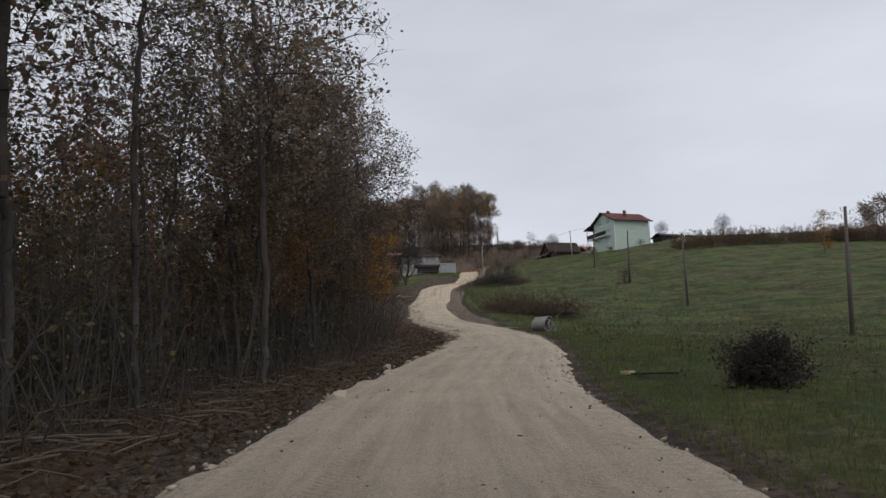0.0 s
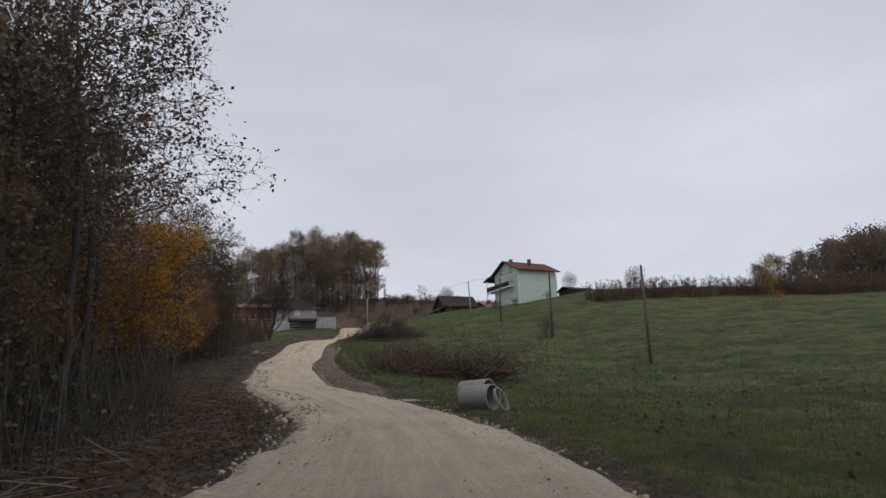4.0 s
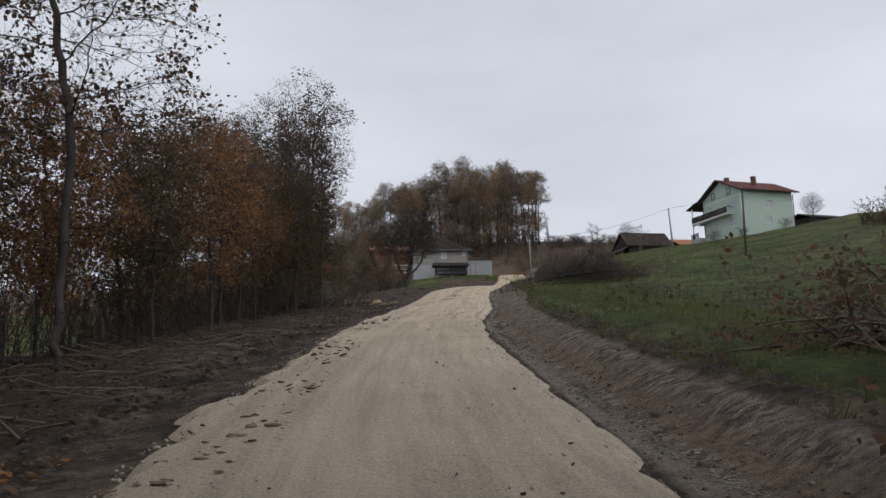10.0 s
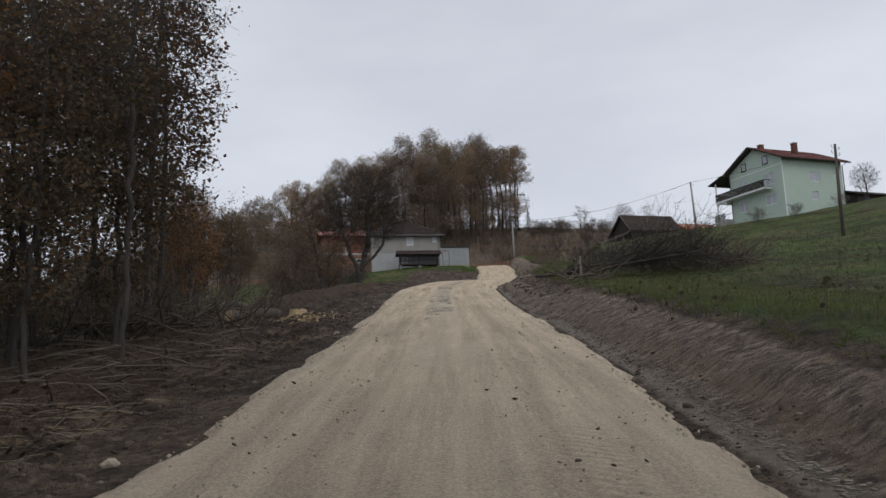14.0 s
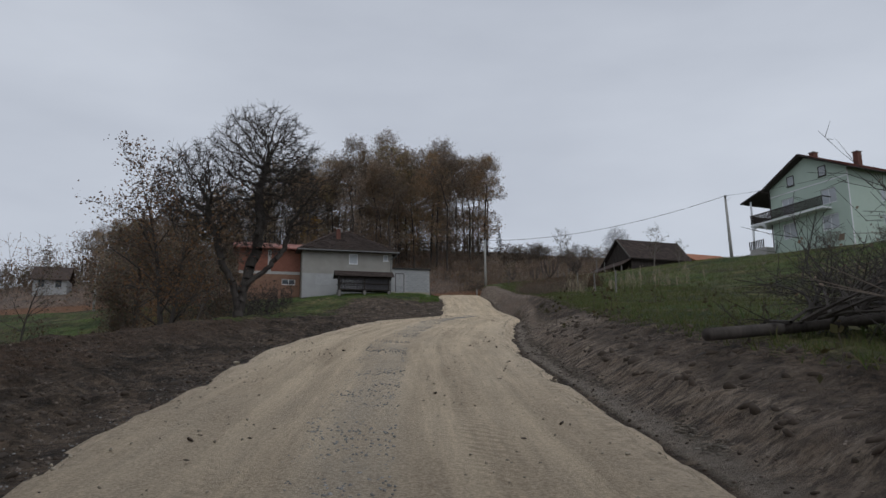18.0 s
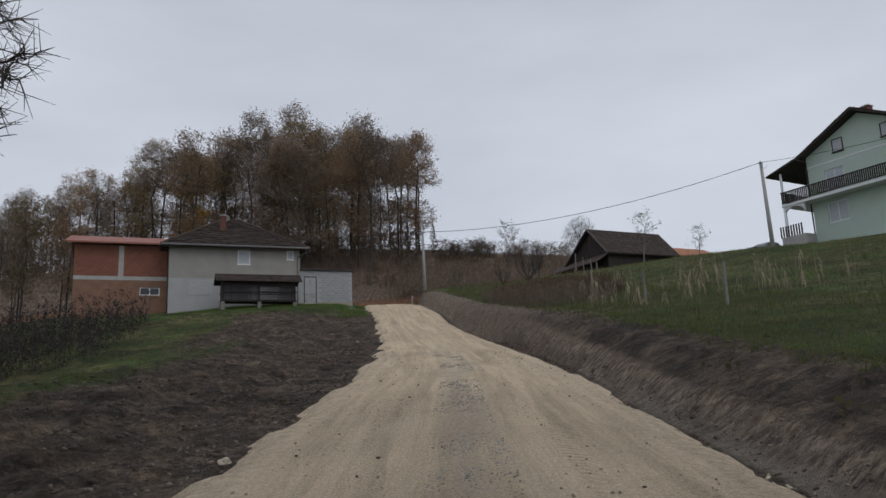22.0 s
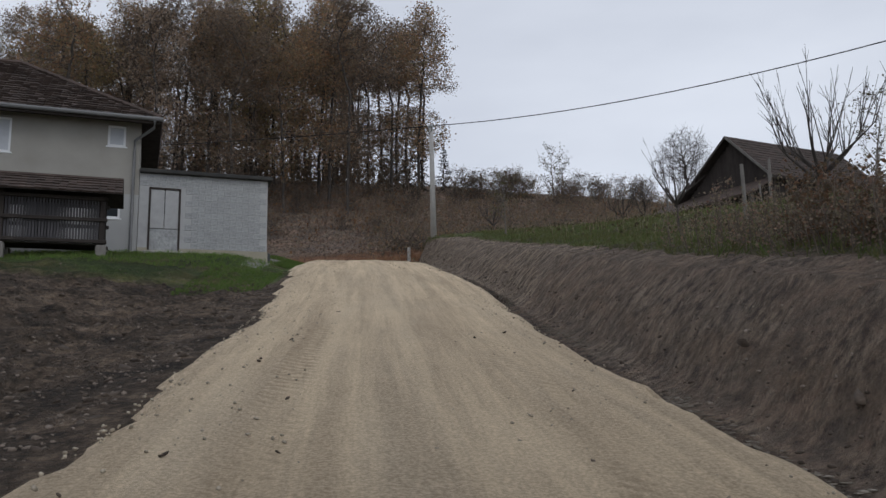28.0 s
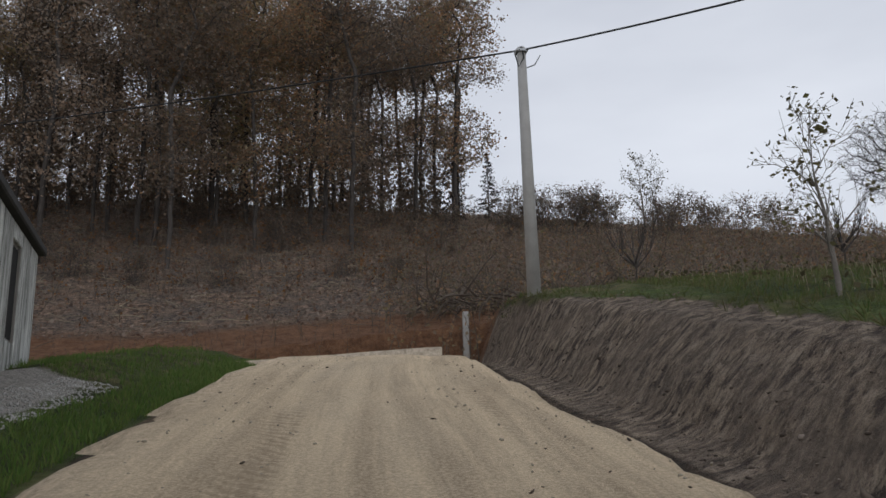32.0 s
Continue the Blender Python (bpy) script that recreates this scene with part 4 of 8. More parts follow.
def grown(seed, stems, hulls, points=700, step=0.4, near=0.55, far=4.0, tip=0.007, power=2.3, jitter=0.12, lift=0.08, twigs=3, twig=(0.25, 0.6), leaves=0, leaf_size=0.12, spread_leaf=0.22, low=0.0, clump=1.0):
    """A tree that grows towards random places within its crown: wood and leaf geometry.
    stems: polylines that share their first point; hulls: (centre, radii, share) of the crown's lobes."""
    r = np.random.RandomState(seed)
    pos, par = [], []
    for stem in stems:
        prev = 0 if pos else -1
        for a, b in zip(stem[:-1], stem[1:]):
            a, b = np.array(a, float), np.array(b, float)
            n = max(1, int(np.linalg.norm(b - a) / step))
            if not pos:
                pos.append(a), par.append(-1)
                prev = 0
            for k in range(n):
                pos.append(a + (b - a) * (k + 1) / n + r.normal(0, 0.03, 3)), par.append(prev)
                prev = len(pos) - 1
    aim = []
    for c, rad, share in hulls:
        v = r.normal(0, 1, (int(points * share), 3))
        v /= np.linalg.norm(v, axis=1)[:, None]
        aim.append(np.array(c) + v * np.array(rad) * (r.uniform(0, 1, (len(v), 1)) ** 0.42))
    aim = np.concatenate(aim)
    best, who, fresh, taken = np.full(len(aim), 1e9), np.zeros(len(aim), int), 0, set()
    for _ in range(140):
        block = np.array(pos[fresh:])
        if not len(block):
            break
        d = np.linalg.norm(aim[:, None] - block[None], axis=2)
        k = d.argmin(1)
        dm = d[np.arange(len(aim)), k]
        closer = dm < best
        best[closer], who[closer] = dm[closer], k[closer] + fresh
        fresh = len(pos)
        keep = best > near
        aim, best, who = aim[keep], best[keep], who[keep]
        if not len(aim):
            break
        reach = best < far
        lost = np.zeros(len(aim), bool)
        for i in np.unique(who[reach]):
            m = reach & (who == i)
            g = aim[m] - pos[i]
            g = (g / np.linalg.norm(g, axis=1)[:, None]).sum(0)
            g = g / (np.linalg.norm(g) + 1e-6) + r.normal(0, jitter, 3) + np.array((0, 0, lift))
            q = pos[i] + g / np.linalg.norm(g) * step
            cell = tuple(np.round(q / (step * 0.55)).astype(int))
            if cell in taken:
                lost |= m
                continue
            taken.add(cell)
            pos.append(q), par.append(int(i))
        aim, best, who = aim[~lost], best[~lost], who[~lost]
    rad = np.zeros(len(pos))
    ends = []
    for i in range(len(pos) - 1, -1, -1):
        if rad[i] == 0:
            ends.append(i)
            rad[i] = tip ** power
        if par[i] >= 0:
            rad[par[i]] += rad[i]
    rad = rad ** (1 / power)
    rr = random.Random(seed)
    wood, crown, tips = Geo(), Geo(), []
    for i in range(1, len(pos)):
        a, b = Vector(pos[par[i]]), Vector(pos[i])
        big = rad[i]
        cone(wood, a, b, min(rad[par[i]], big * 1.12), big, 8 if big > 0.1 else 5 if big > 0.03 else 3)
        if big < tip * 3.2:
            tips.append(b)
            d = (b - a).normalized()
            for _ in range(twigs):
                e = b + (d * 0.8 + Vector((rr.gauss(0, 0.7), rr.gauss(0, 0.7), rr.gauss(0.12, 0.55)))).normalized() * rr.uniform(*twig)
                cone(wood, b, e, tip * 0.75, 0.003)
                tips += [e, b.lerp(e, 0.6)]
    if leaves:
        tips = [t for t in tips if t.z > low]
        held = [t for t in tips if noise.noise(t * 0.85 + Vector((seed * 3.7, 0, 0))) + rr.gauss(0, 0.12) > 0.42 - 0.75 * clump] or tips
        for _ in range(leaves):
            t = rr.choice(held)
            leaf(crown, rr, t + Vector((rr.gauss(0, spread_leaf), rr.gauss(0, spread_leaf), rr.gauss(0, spread_leaf))), leaf_size)
    return wood, crown


def grown_kind(name, label, category, bark, leaves_mat, seed, **kw):
    """A grown tree at the origin with a trunk and, if it has leaves, a crown."""
    wood, crown = grown(seed, **kw)
    t = thing(name, Matrix.Identity(4), label, category)
    part("trunk", wood.mesh("trunk", bark, True), bark, t)
    if crown.v:
        part("crown", crown.mesh("crown", leaves_mat), leaves_mat, t)
    return t


def tree_kind(name, label, category, bark, leaves_mat, seed, **kw):
    """A tree at the origin with a trunk and, if it has leaves, a crown."""
    wood, crown = tree_meshes(seed, **kw)
    t = thing(name, Matrix.Identity(4), label, category)
    part("trunk", wood.mesh("trunk", bark, True), bark, t)
    if crown.v:
        part("crown", crown.mesh("crown", leaves_mat or bark), leaves_mat or bark, t)
    return t


def plant(kind, x, y, turn=0.0, size=1.0, sink=0.05, group="", label=""):
    m = Matrix.Translation((x, y, gz(x, y) - sink)) @ Matrix.Rotation(turn, 4, "Z") @ Matrix.Diagonal((size, size, size, 1))
    ob = copy_thing(kind, m)
    ob.matrix_basis = m
    if group:
        ob["group"] = group
    if label:
        ob["label"] = label
    return ob


def retire(kind):
    """Takes away a pattern tree once its copies stand."""
    for o in (*kind.children_recursive, kind):
        bpy.data.objects.remove(o)


rnd = random.Random(11)


def wood_tree(label, bark, leaves_mat, seed, h, w, bare, leaves, size=0.125, stems=1, points=800, clump=0.5, spread_leaf=0.14, lean=0.0, tip=0.0075, twigs=3):
    """A half-bare tree of the roadside wood: one stem or several from one foot, and an uneven crown of lobes."""
    r = random.Random(seed)
    lines, lobes = [], []
    for k in range(stems):
        a = r.uniform(0, 6.28)
        dx, dy = (0.0, 0.0) if stems == 1 else (math.cos(a), math.sin(a))
        top = h * (1 if k == 0 else r.uniform(0.75, 0.95))
        lines.append([(0, 0, -0.5), (0.25 * dx + r.gauss(0, 0.06), 0.25 * dy + r.gauss(0, 0.06), top * 0.12), (0.6 * dx + r.gauss(0, 0.15) + lean * 0.4, 0.6 * dy + r.gauss(0, 0.15), top * 0.4), (0.9 * dx + r.gauss(0, 0.25) + lean * 0.8, 0.9 * dy + r.gauss(0, 0.25), top * 0.78)])
        lobes.append(((0.9 * dx + lean, 0.9 * dy, top * (bare + 1) / 2), (w * 0.72, w * 0.72, top * (1 - bare) / 2), 0.75 / stems))
    for k in range(5):
        a = r.uniform(0, 6.28)
        lobes.append(((w * 0.62 * math.cos(a) + lean, w * 0.62 * math.sin(a), h * r.uniform(bare + 0.15, 0.86)), (w * 0.45, w * 0.45, h * 0.1), 0.12))
    return grown_kind("tree", label, "tree", bark, leaves_mat, seed, stems=lines, hulls=lobes, points=points, step=0.34, near=0.42, far=4.0, tip=tip, power=2.12, twigs=twigs, twig=(0.22, 0.6), leaves=leaves, leaf_size=size, spread_leaf=spread_leaf, low=h * bare * 0.8, clump=clump)


WOOD = [
    wood_tree("half-bare roadside oak with dry brown leaves", M_BARK_DARK, M_LEAF_BROWN, 1, 14.5, 3.4, 0.24, 6900),
    wood_tree("slender ash with few brown leaves", M_BARK_DARK, M_LEAF_BROWN, 2, 14, 2.5, 0.25, 4300),
    wood_tree("rust-leaved young oak among brush", M_BARK_DARK, M_LEAF_RUST, 3, 10, 2.6, 0.16, 7600, clump=0.68),
    wood_tree("twin-stemmed hornbeam with brown leaves", M_BARK_DARK, M_LEAF_BROWN, 4, 14, 3.2, 0.22, 6600, stems=2),
    wood_tree("maple with golden autumn leaves", M_BARK_DARK, M_LEAF_GOLD, 5, 9, 2.7, 0.25, 6500, 0.14, clump=0.5),
    tree_kind("tree", "thin sapling clump with a few olive leaves", "tree", M_BARK, M_LEAF_OLIVE, 6, height=7, radius=0.055, leaves=1300, leaf_size=0.12, bare_to=0.05, trunks=3, n1=12, n2=4, n3=3, spread_leaf=0.2),
    wood_tree("tall ash, almost bare, with fine upright twigs", M_BARK_DARK, M_LEAF_OLIVE, 7, 13, 2.1, 0.3, 350, points=1100, twigs=4, tip=0.0065),
    wood_tree("sparse spreading oak with a few reddish leaves", M_BARK_DARK, M_LEAF_UMBER, 8, 13, 4.1, 0.34, 4200, points=1200, clump=0.35, tip=0.0065),
    wood_tree("dense oak with dark olive-brown leaves", M_BARK_DARK, M_LEAF_DULL, 10, 9.5, 2.4, 0.12, 8200, clump=0.7),
    wood_tree("tall leafy oak with dark brown leaves", M_BARK_DARK, M_LEAF_UMBER, 14, 15, 3.1, 0.2, 7000, 0.135, clump=0.5, points=800),
]
def hill_oak(label, leaves_mat, seed, h, w, leaves, size=0.2, bare=0.46):
    """A tall oak of the hill wood: bare below, with a broad crown of separate puffs."""
    r = random.Random(seed)
    lobes = [((r.gauss(0, 0.3), r.gauss(0, 0.3), h * (bare + 0.97) / 2), (w * 0.62, w * 0.62, h * (0.97 - bare) / 2), 0.4)]
    for k in range(8):
        a, lift = k * 2.4 + r.uniform(-0.4, 0.4), r.uniform(bare + 0.06, 0.9)
        out = w * r.uniform(0.55, 0.85) * (1 - 0.45 * max(0.0, lift - 0.72) / 0.2)
        lobes.append(((out * math.cos(a), out * math.sin(a), h * lift), (w * 0.38, w * 0.38, h * 0.065), 0.085))
    lobes.append(((0, 0, h * 0.32), (w * 0.8, w * 0.8, h * 0.16), 0.16))
    stem = [(0, 0, -0.5), (r.gauss(0, 0.1), r.gauss(0, 0.1), h * 0.25), (r.gauss(0, 0.25), r.gauss(0, 0.25), h * 0.5), (r.gauss(0, 0.4), r.gauss(0, 0.4), h * 0.74)]
    return grown_kind("tree", label, "tree", M_BARK_DARK, leaves_mat, seed, stems=[stem], hulls=lobes, points=520, step=0.5, near=0.65, far=5.0, tip=0.013, power=1.98, twigs=2, twig=(0.3, 0.7), leaves=leaves, leaf_size=size, spread_leaf=0.3, low=h * 0.14, clump=0.8)


FAR = [
    hill_oak("tall oak with rusty crown on the hill", M_LEAF_HILL, 21, 20.5, 4.0, 7600),
    hill_oak("tall oak with brown crown on the hill", M_LEAF_UMBER_HILL, 22, 21, 3.7, 7000),
    hill_oak("tall beech with olive crown on the hill", M_LEAF_OLIVE_HILL, 23, 19.5, 3.9, 6200),
    hill_oak("slender half-bare tree in the hill wood", M_LEAF_UMBER_HILL, 24, 19, 3.0, 3000, 0.19, 0.36),
]
CLUMP = [tree_kind("tree", "far tree", "tree", M_BARK, M_LEAF_BROWN, 41 + k, height=14, radius=0.2, leaves=900, leaf_size=0.55, n1=12, n2=3, n3=1, bare_to=0.08, reach=0.26, spread_leaf=0.8, lean=0.03) for k in range(2)]
DEEP = [
    tree_kind("tree", "brown-leaved tree deep in the wood", "tree", M_BARK_DARK, M_LEAF_BROWN, 31, height=14, radius=0.15, leaves=2000, leaf_size=0.21, n1=18, n2=4, n3=2, bare_to=0.1, reach=0.22, spread_leaf=0.4, lean=0.03),
    tree_kind("tree", "slender half-bare tree deep in the wood", "tree", M_BARK_DARK, M_LEAF_OLIVE, 32, height=13, radius=0.12, leaves=1500, leaf_size=0.19, n1=18, n2=4, n3=2, bare_to=0.08, reach=0.18, spread_leaf=0.4, lean=0.03),
    tree_kind("tree", "rust-leaved tree deep in the wood", "tree", M_BARK, M_LEAF_RUST, 33, height=11, radius=0.13, leaves=2000, leaf_size=0.21, n1=18, n2=4, n3=2, bare_to=0.08, reach=0.24, spread_leaf=0.4, lean=0.03),
]


def wood_edge(y):
    """How far from the road's middle the first trees stand."""
    return float(np.interp(y, [0, 20, 45, 58, 70, 90, 104, 116, 128], [6.4, 6.2, 6.2, 8.2, 9.8, 10.5, 8.8, 10.8, 16.5]))


# the wood along the road
def wood_height(y):
    return float(np.interp(y, [0, 40, 60, 72, 80, 98, 104, 110, 130], [1.0, 1.0, 1.0, 1.0, 0.8, 0.55, 0.8, 1.05, 1.0]))


y = 3.0
while y < 112:
    s = wood_edge(y) + 2.2 + rnd.uniform(-0.4, 1.8)
    yy = y + rnd.uniform(-1.0, 1.0)
    w = (3, 4, 2, 3, 0.3, 4, 1, 0, 1, 0)
    if yy < 22:
        w = (1.5, 2, 0, 1.5, 0, 4, 4, 0, 0, 0)
    if 44 < yy < 66:
        w = (2, 2, 4, 2, 1.5, 2, 0, 0, 1, 0)
    if 80 < yy < 102:
        w = (0, 1, 5, 0, 0.8, 4, 0, 0, 3, 0)
    plant(rnd.choices(WOOD, w)[0], road_x(yy) - s, yy, rnd.uniform(0, 6.28), rnd.uniform(0.8, 1.0) * wood_height(yy), group="trees along the road")
    y += 3.2
y = 3.0
while y < 114:
    for row in range(4 if y < 62 else 3 if y < 98 else 1):
        s = wood_edge(min(y, 112)) + 6 + row * 4.6 + rnd.uniform(-1.5, 1.5)
        yy = y + rnd.uniform(-1.6, 1.6)
        plant(rnd.choice(DEEP), road_x(yy) - s, yy, rnd.uniform(0, 6.28), rnd.uniform(0.75, 1.0) * min(0.95 if yy < 60 else 0.85, wood_height(yy)), group="trees along the road")
    y += 3.6
for k in range(9):
    plant(FAR[k % 4], -19.5 - k * 1.9, 205 + (k * 5) % 9, k * 1.3, 0.5 + 0.05 * (k % 4), group="trees behind the houses", label="dark half-bare tree behind the brick house")
# the trees that stand out at the edge of the wood: place, kind, size
for x, yy, kd, size in ((-6.4, 9.0, 6, 1.2), (-7.2, 13.0, 1, 1.2), (-6.6, 17.0, 6, 1.2), (-5.3, 23.0, 0, 1.2), (-6.7, 26.0, 3, 1.2), (-5.3, 32.0, 1, 1.12), (-6.6, 29.0, 6, 1.2), (-7.2, 36.5, 3, 1.15), (-6.0, 40.5, 0, 1.1),
                        (-4.6, 45.5, 0, 0.98), (-5.7, 50.6, 7, 1.24), (-7.4, 52.0, 0, 1.0), (-6.6, 55.0, 3, 0.9), (-5.7, 59.0, 4, 0.92), (-7.8, 57.0, 4, 0.8), (-7.6, 62.0, 2, 0.95), (-6.5, 69.2, 0, 0.8), (-8.1, 66.5, 2, 0.9), (-8.4, 72.5, 3, 0.8), (-9.5, 76.0, 8, 0.85),
                        (-9.3, 81.5, 7, 1.08), (-10.6, 84.0, 2, 0.8), (-9.8, 88.0, 8, 0.85), (-9.4, 92.2, 2, 0.86), (-10.2, 95.5, 2, 0.9), (-10.4, 98.5, 8, 0.98), (-10.3, 101.0, 2, 0.86),
                        (-9.6, 104.3, 6, 1.03), (-8.1, 105.6, 6, 0.96), (-11.5, 104.4, 6, 0.95), (-9.1, 107.6, 8, 0.86), (-10.9, 106.5, 8, 0.92), (-11.0, 78.5, 2, 0.85), (-12.4, 74.5, 8, 0.95), (-11.8, 81.0, 8, 0.85), (-12.4, 86.0, 2, 0.85), (-12.0, 90.5, 8, 0.9), (-13.0, 95.0, 2, 0.9), (-8.9, 103.4, 8, 0.8), (-10.1, 112.6, 9, 1.08), (-10.9, 115.8, 9, 0.98), (-12.8, 115.0, 9, 1.0), (-12.0, 110.0, 3, 1.02)):
    plant(WOOD[kd], x, yy, x * 3.1 + yy, size, group="trees along the road")
# the wood on the hill behind the houses
for k in range(84):
    x = -54 + 69 * (k + rnd.random()) / 84
    yy = (236.5 if x > -14 else 240.5) + 26 * rnd.random() ** 1.5 + 0.0016 * (x + 10) ** 2
    plant(rnd.choices(FAR, (4, 4, 2, 3))[0], x, yy, rnd.uniform(0, 6.28), rnd.uniform(0.84, 1.06) * float(np.interp(x, [-54, -40, -30, -20, -10, 0, 15], [0.5, 0.63, 0.71, 0.79, 0.94, 1.02, 0.99])), group="trees of the hill wood")

for k in range(12):
    x = -17 + 26 * (k + rnd.random()) / 12
    plant(rnd.choices(FAR, (4, 4, 2, 4))[0], x, rnd.uniform(228.5, 237), rnd.uniform(0, 6.28), rnd.uniform(0.72, 0.95), group="trees of the hill wood")
for x, yy, size, kd in ((14.6, 238.6, 0.92, 0), (15.6, 243.0, 0.86, 1), (-3.0, 234.0, 0.9, 1)):
    plant(FAR[kd], x, yy, x * 1.7, size, group="trees of the hill wood")


def woodland(name, label, spots, kinds, seed):
    """Many far trees in one object, from the kinds' meshes."""
    r = random.Random(seed)
    t = thing(name, Matrix.Identity(4), label, "wood", kind="stuff")
    for nm, mt in (("trunks", M_BARK), ("crowns", M_LEAF_BROWN)):
        vs, fs, base = [], [], 0
        for x, yy, size in spots:
            kd = r.choice(kinds)
            ch = [c for c in kd.children if c.name.split(".")[0] == ("trunk" if nm == "trunks" else "crown")]
            if not ch:
                continue
            me = ch[0].data
            co = np.empty(len(me.vertices) * 3, dtype=np.float32)
            me.vertices.foreach_get("co", co)
            co = co.reshape(-1, 3) * size
            a = r.uniform(0, 6.28)
            rot = np.array([[math.cos(a), -math.sin(a), 0], [math.sin(a), math.cos(a), 0], [0, 0, 1]])
            vs.append(co @ rot.T + np.array([x, yy, gz(x, yy) - 0.1]))
            idx = np.empty(len(me.loops), dtype=np.int32)
            me.loops.foreach_get("vertex_index", idx)
            fs.append(idx.reshape(-1, 4) + base)
            base += len(co)
        o = part(nm, quads_mesh(nm, np.concatenate(vs), np.concatenate(fs), mt), mt, t)
        o["kind"] = "stuff"
    return t


def quads_mesh(name, verts, faces, material):
    """A mesh from arrays of corners and of faces with the same number of corners each."""
    k = faces.shape[1]
    me = bpy.data.meshes.new(name)
    me.vertices.add(len(verts))
    me.vertices.foreach_set("co", np.ascontiguousarray(verts, dtype=np.float32).ravel())
    me.loops.add(faces.size)
    me.loops.foreach_set("vertex_index", np.ascontiguousarray(faces, dtype=np.int32).ravel())
    me.polygons.add(len(faces))
    me.polygons.foreach_set("loop_start", np.arange(0, faces.size, k, dtype=np.int32))
    me.update(calc_edges=True)
    me.materials.append(material)
    return me


woodland("woodland", "dark brown wood on the far rise beyond the meadow", [(166 + 130 * k / 120, 268 + rnd.uniform(0, 45), rnd.uniform(0.8, 1.1) * (0.9 + 0.8 * min(1, k / 50))) for k in range(120)], CLUMP, 5)
woodland("woodland", "brown wood stretching over the shoulder of the hill", [(x, 262 + rnd.uniform(0, 14), float(np.interp(x, [-40, -20, 0, 12], [0.6, 0.8, 1.1, 1.1])) * rnd.uniform(0.9, 1.1)) for x in np.linspace(-38, 13, 22)], DEEP, 6)


# ---- buildings ----
def wall_cells(g, x0, x1, z0, z1, y0, y1, holes=()):
    """A wall along x between y0 (front) and y1 with openings (xa, xb, za, zb) right through it."""
    xs = sorted({x0, x1, *[v for h in holes for v in h[:2]]})
    zs = sorted({z0, z1, *[v for h in holes for v in h[2:]]})
    solid = lambda i, k: 0 <= i < len(xs) - 1 and 0 <= k < len(zs) - 1 and not any(h[0] <= (xs[i] + xs[i + 1]) / 2 <= h[1] and h[2] <= (zs[k] + zs[k + 1]) / 2 <= h[3] for h in holes)
    for i in range(len(xs) - 1):
        for k in range(len(zs) - 1):
            if not solid(i, k):
                continue
            a, b, c, d = xs[i], xs[i + 1], zs[k], zs[k + 1]
            g.add([(a, y0, c), (b, y0, c), (b, y0, d), (a, y0, d)], [(0, 1, 2, 3)])
            g.add([(a, y1, c), (b, y1, c), (b, y1, d), (a, y1, d)], [(3, 2, 1, 0)])
            if not solid(i - 1, k):
                g.add([(a, y0, c), (a, y1, c), (a, y1, d), (a, y0, d)], [(3, 2, 1, 0)])
            if not solid(i + 1, k):
                g.add([(b, y0, c), (b, y1, c), (b, y1, d), (b, y0, d)], [(0, 1, 2, 3)])
            if not solid(i, k - 1):
                g.add([(a, y0, c), (b, y0, c), (b, y1, c), (a, y1, c)], [(3, 2, 1, 0)])
            if not solid(i, k + 1):
                g.add([(a, y0, d), (b, y0, d), (b, y1, d), (a, y1, d)], [(0, 1, 2, 3)])
    return g


def window(parent, m, w, h, leaves=1, filled=None, frame_mat=None, bar=0.07, trim=0.0, label=""):
    """A window whose lower left corner is the origin of m, looking along -y: frame, panes or shutter, sill."""
    fm = frame_mat or M_WHITE
    win = part("window", Geo().box(0, bar, -0.02, 0.06, 0, h).box(w - bar, w, -0.02, 0.06, 0, h).box(bar, w - bar, -0.02, 0.06, 0, bar).box(bar, w - bar, -0.02, 0.06, h - bar, h), fm, parent, label, m=m)
    for k in range(leaves):
        a, b = bar + (w - 2 * bar) * k / leaves, bar + (w - 2 * bar) * (k + 1) / leaves
        part("pane", Geo().box(a, b, 0.01, 0.03, bar, h - bar), filled or M_GLASS, win)
        if k:
            part("mullion", Geo().box(a - 0.03, a + 0.03, -0.025, 0.05, bar, h - bar), fm, win)
    part("sill", Geo().box(-0.05, w + 0.05, -0.1, 0.02, -0.05, -0.002, bevel=0.008), fm, win)
    if trim:
        part("trim", Geo().box(-trim, -0.002, -0.05, -0.012, -trim, h + trim).box(w + 0.002, w + trim, -0.05, -0.012, -trim, h + trim).box(0, w, -0.05, -0.012, h + 0.002, h + trim), M_WHITE, win)
    return win


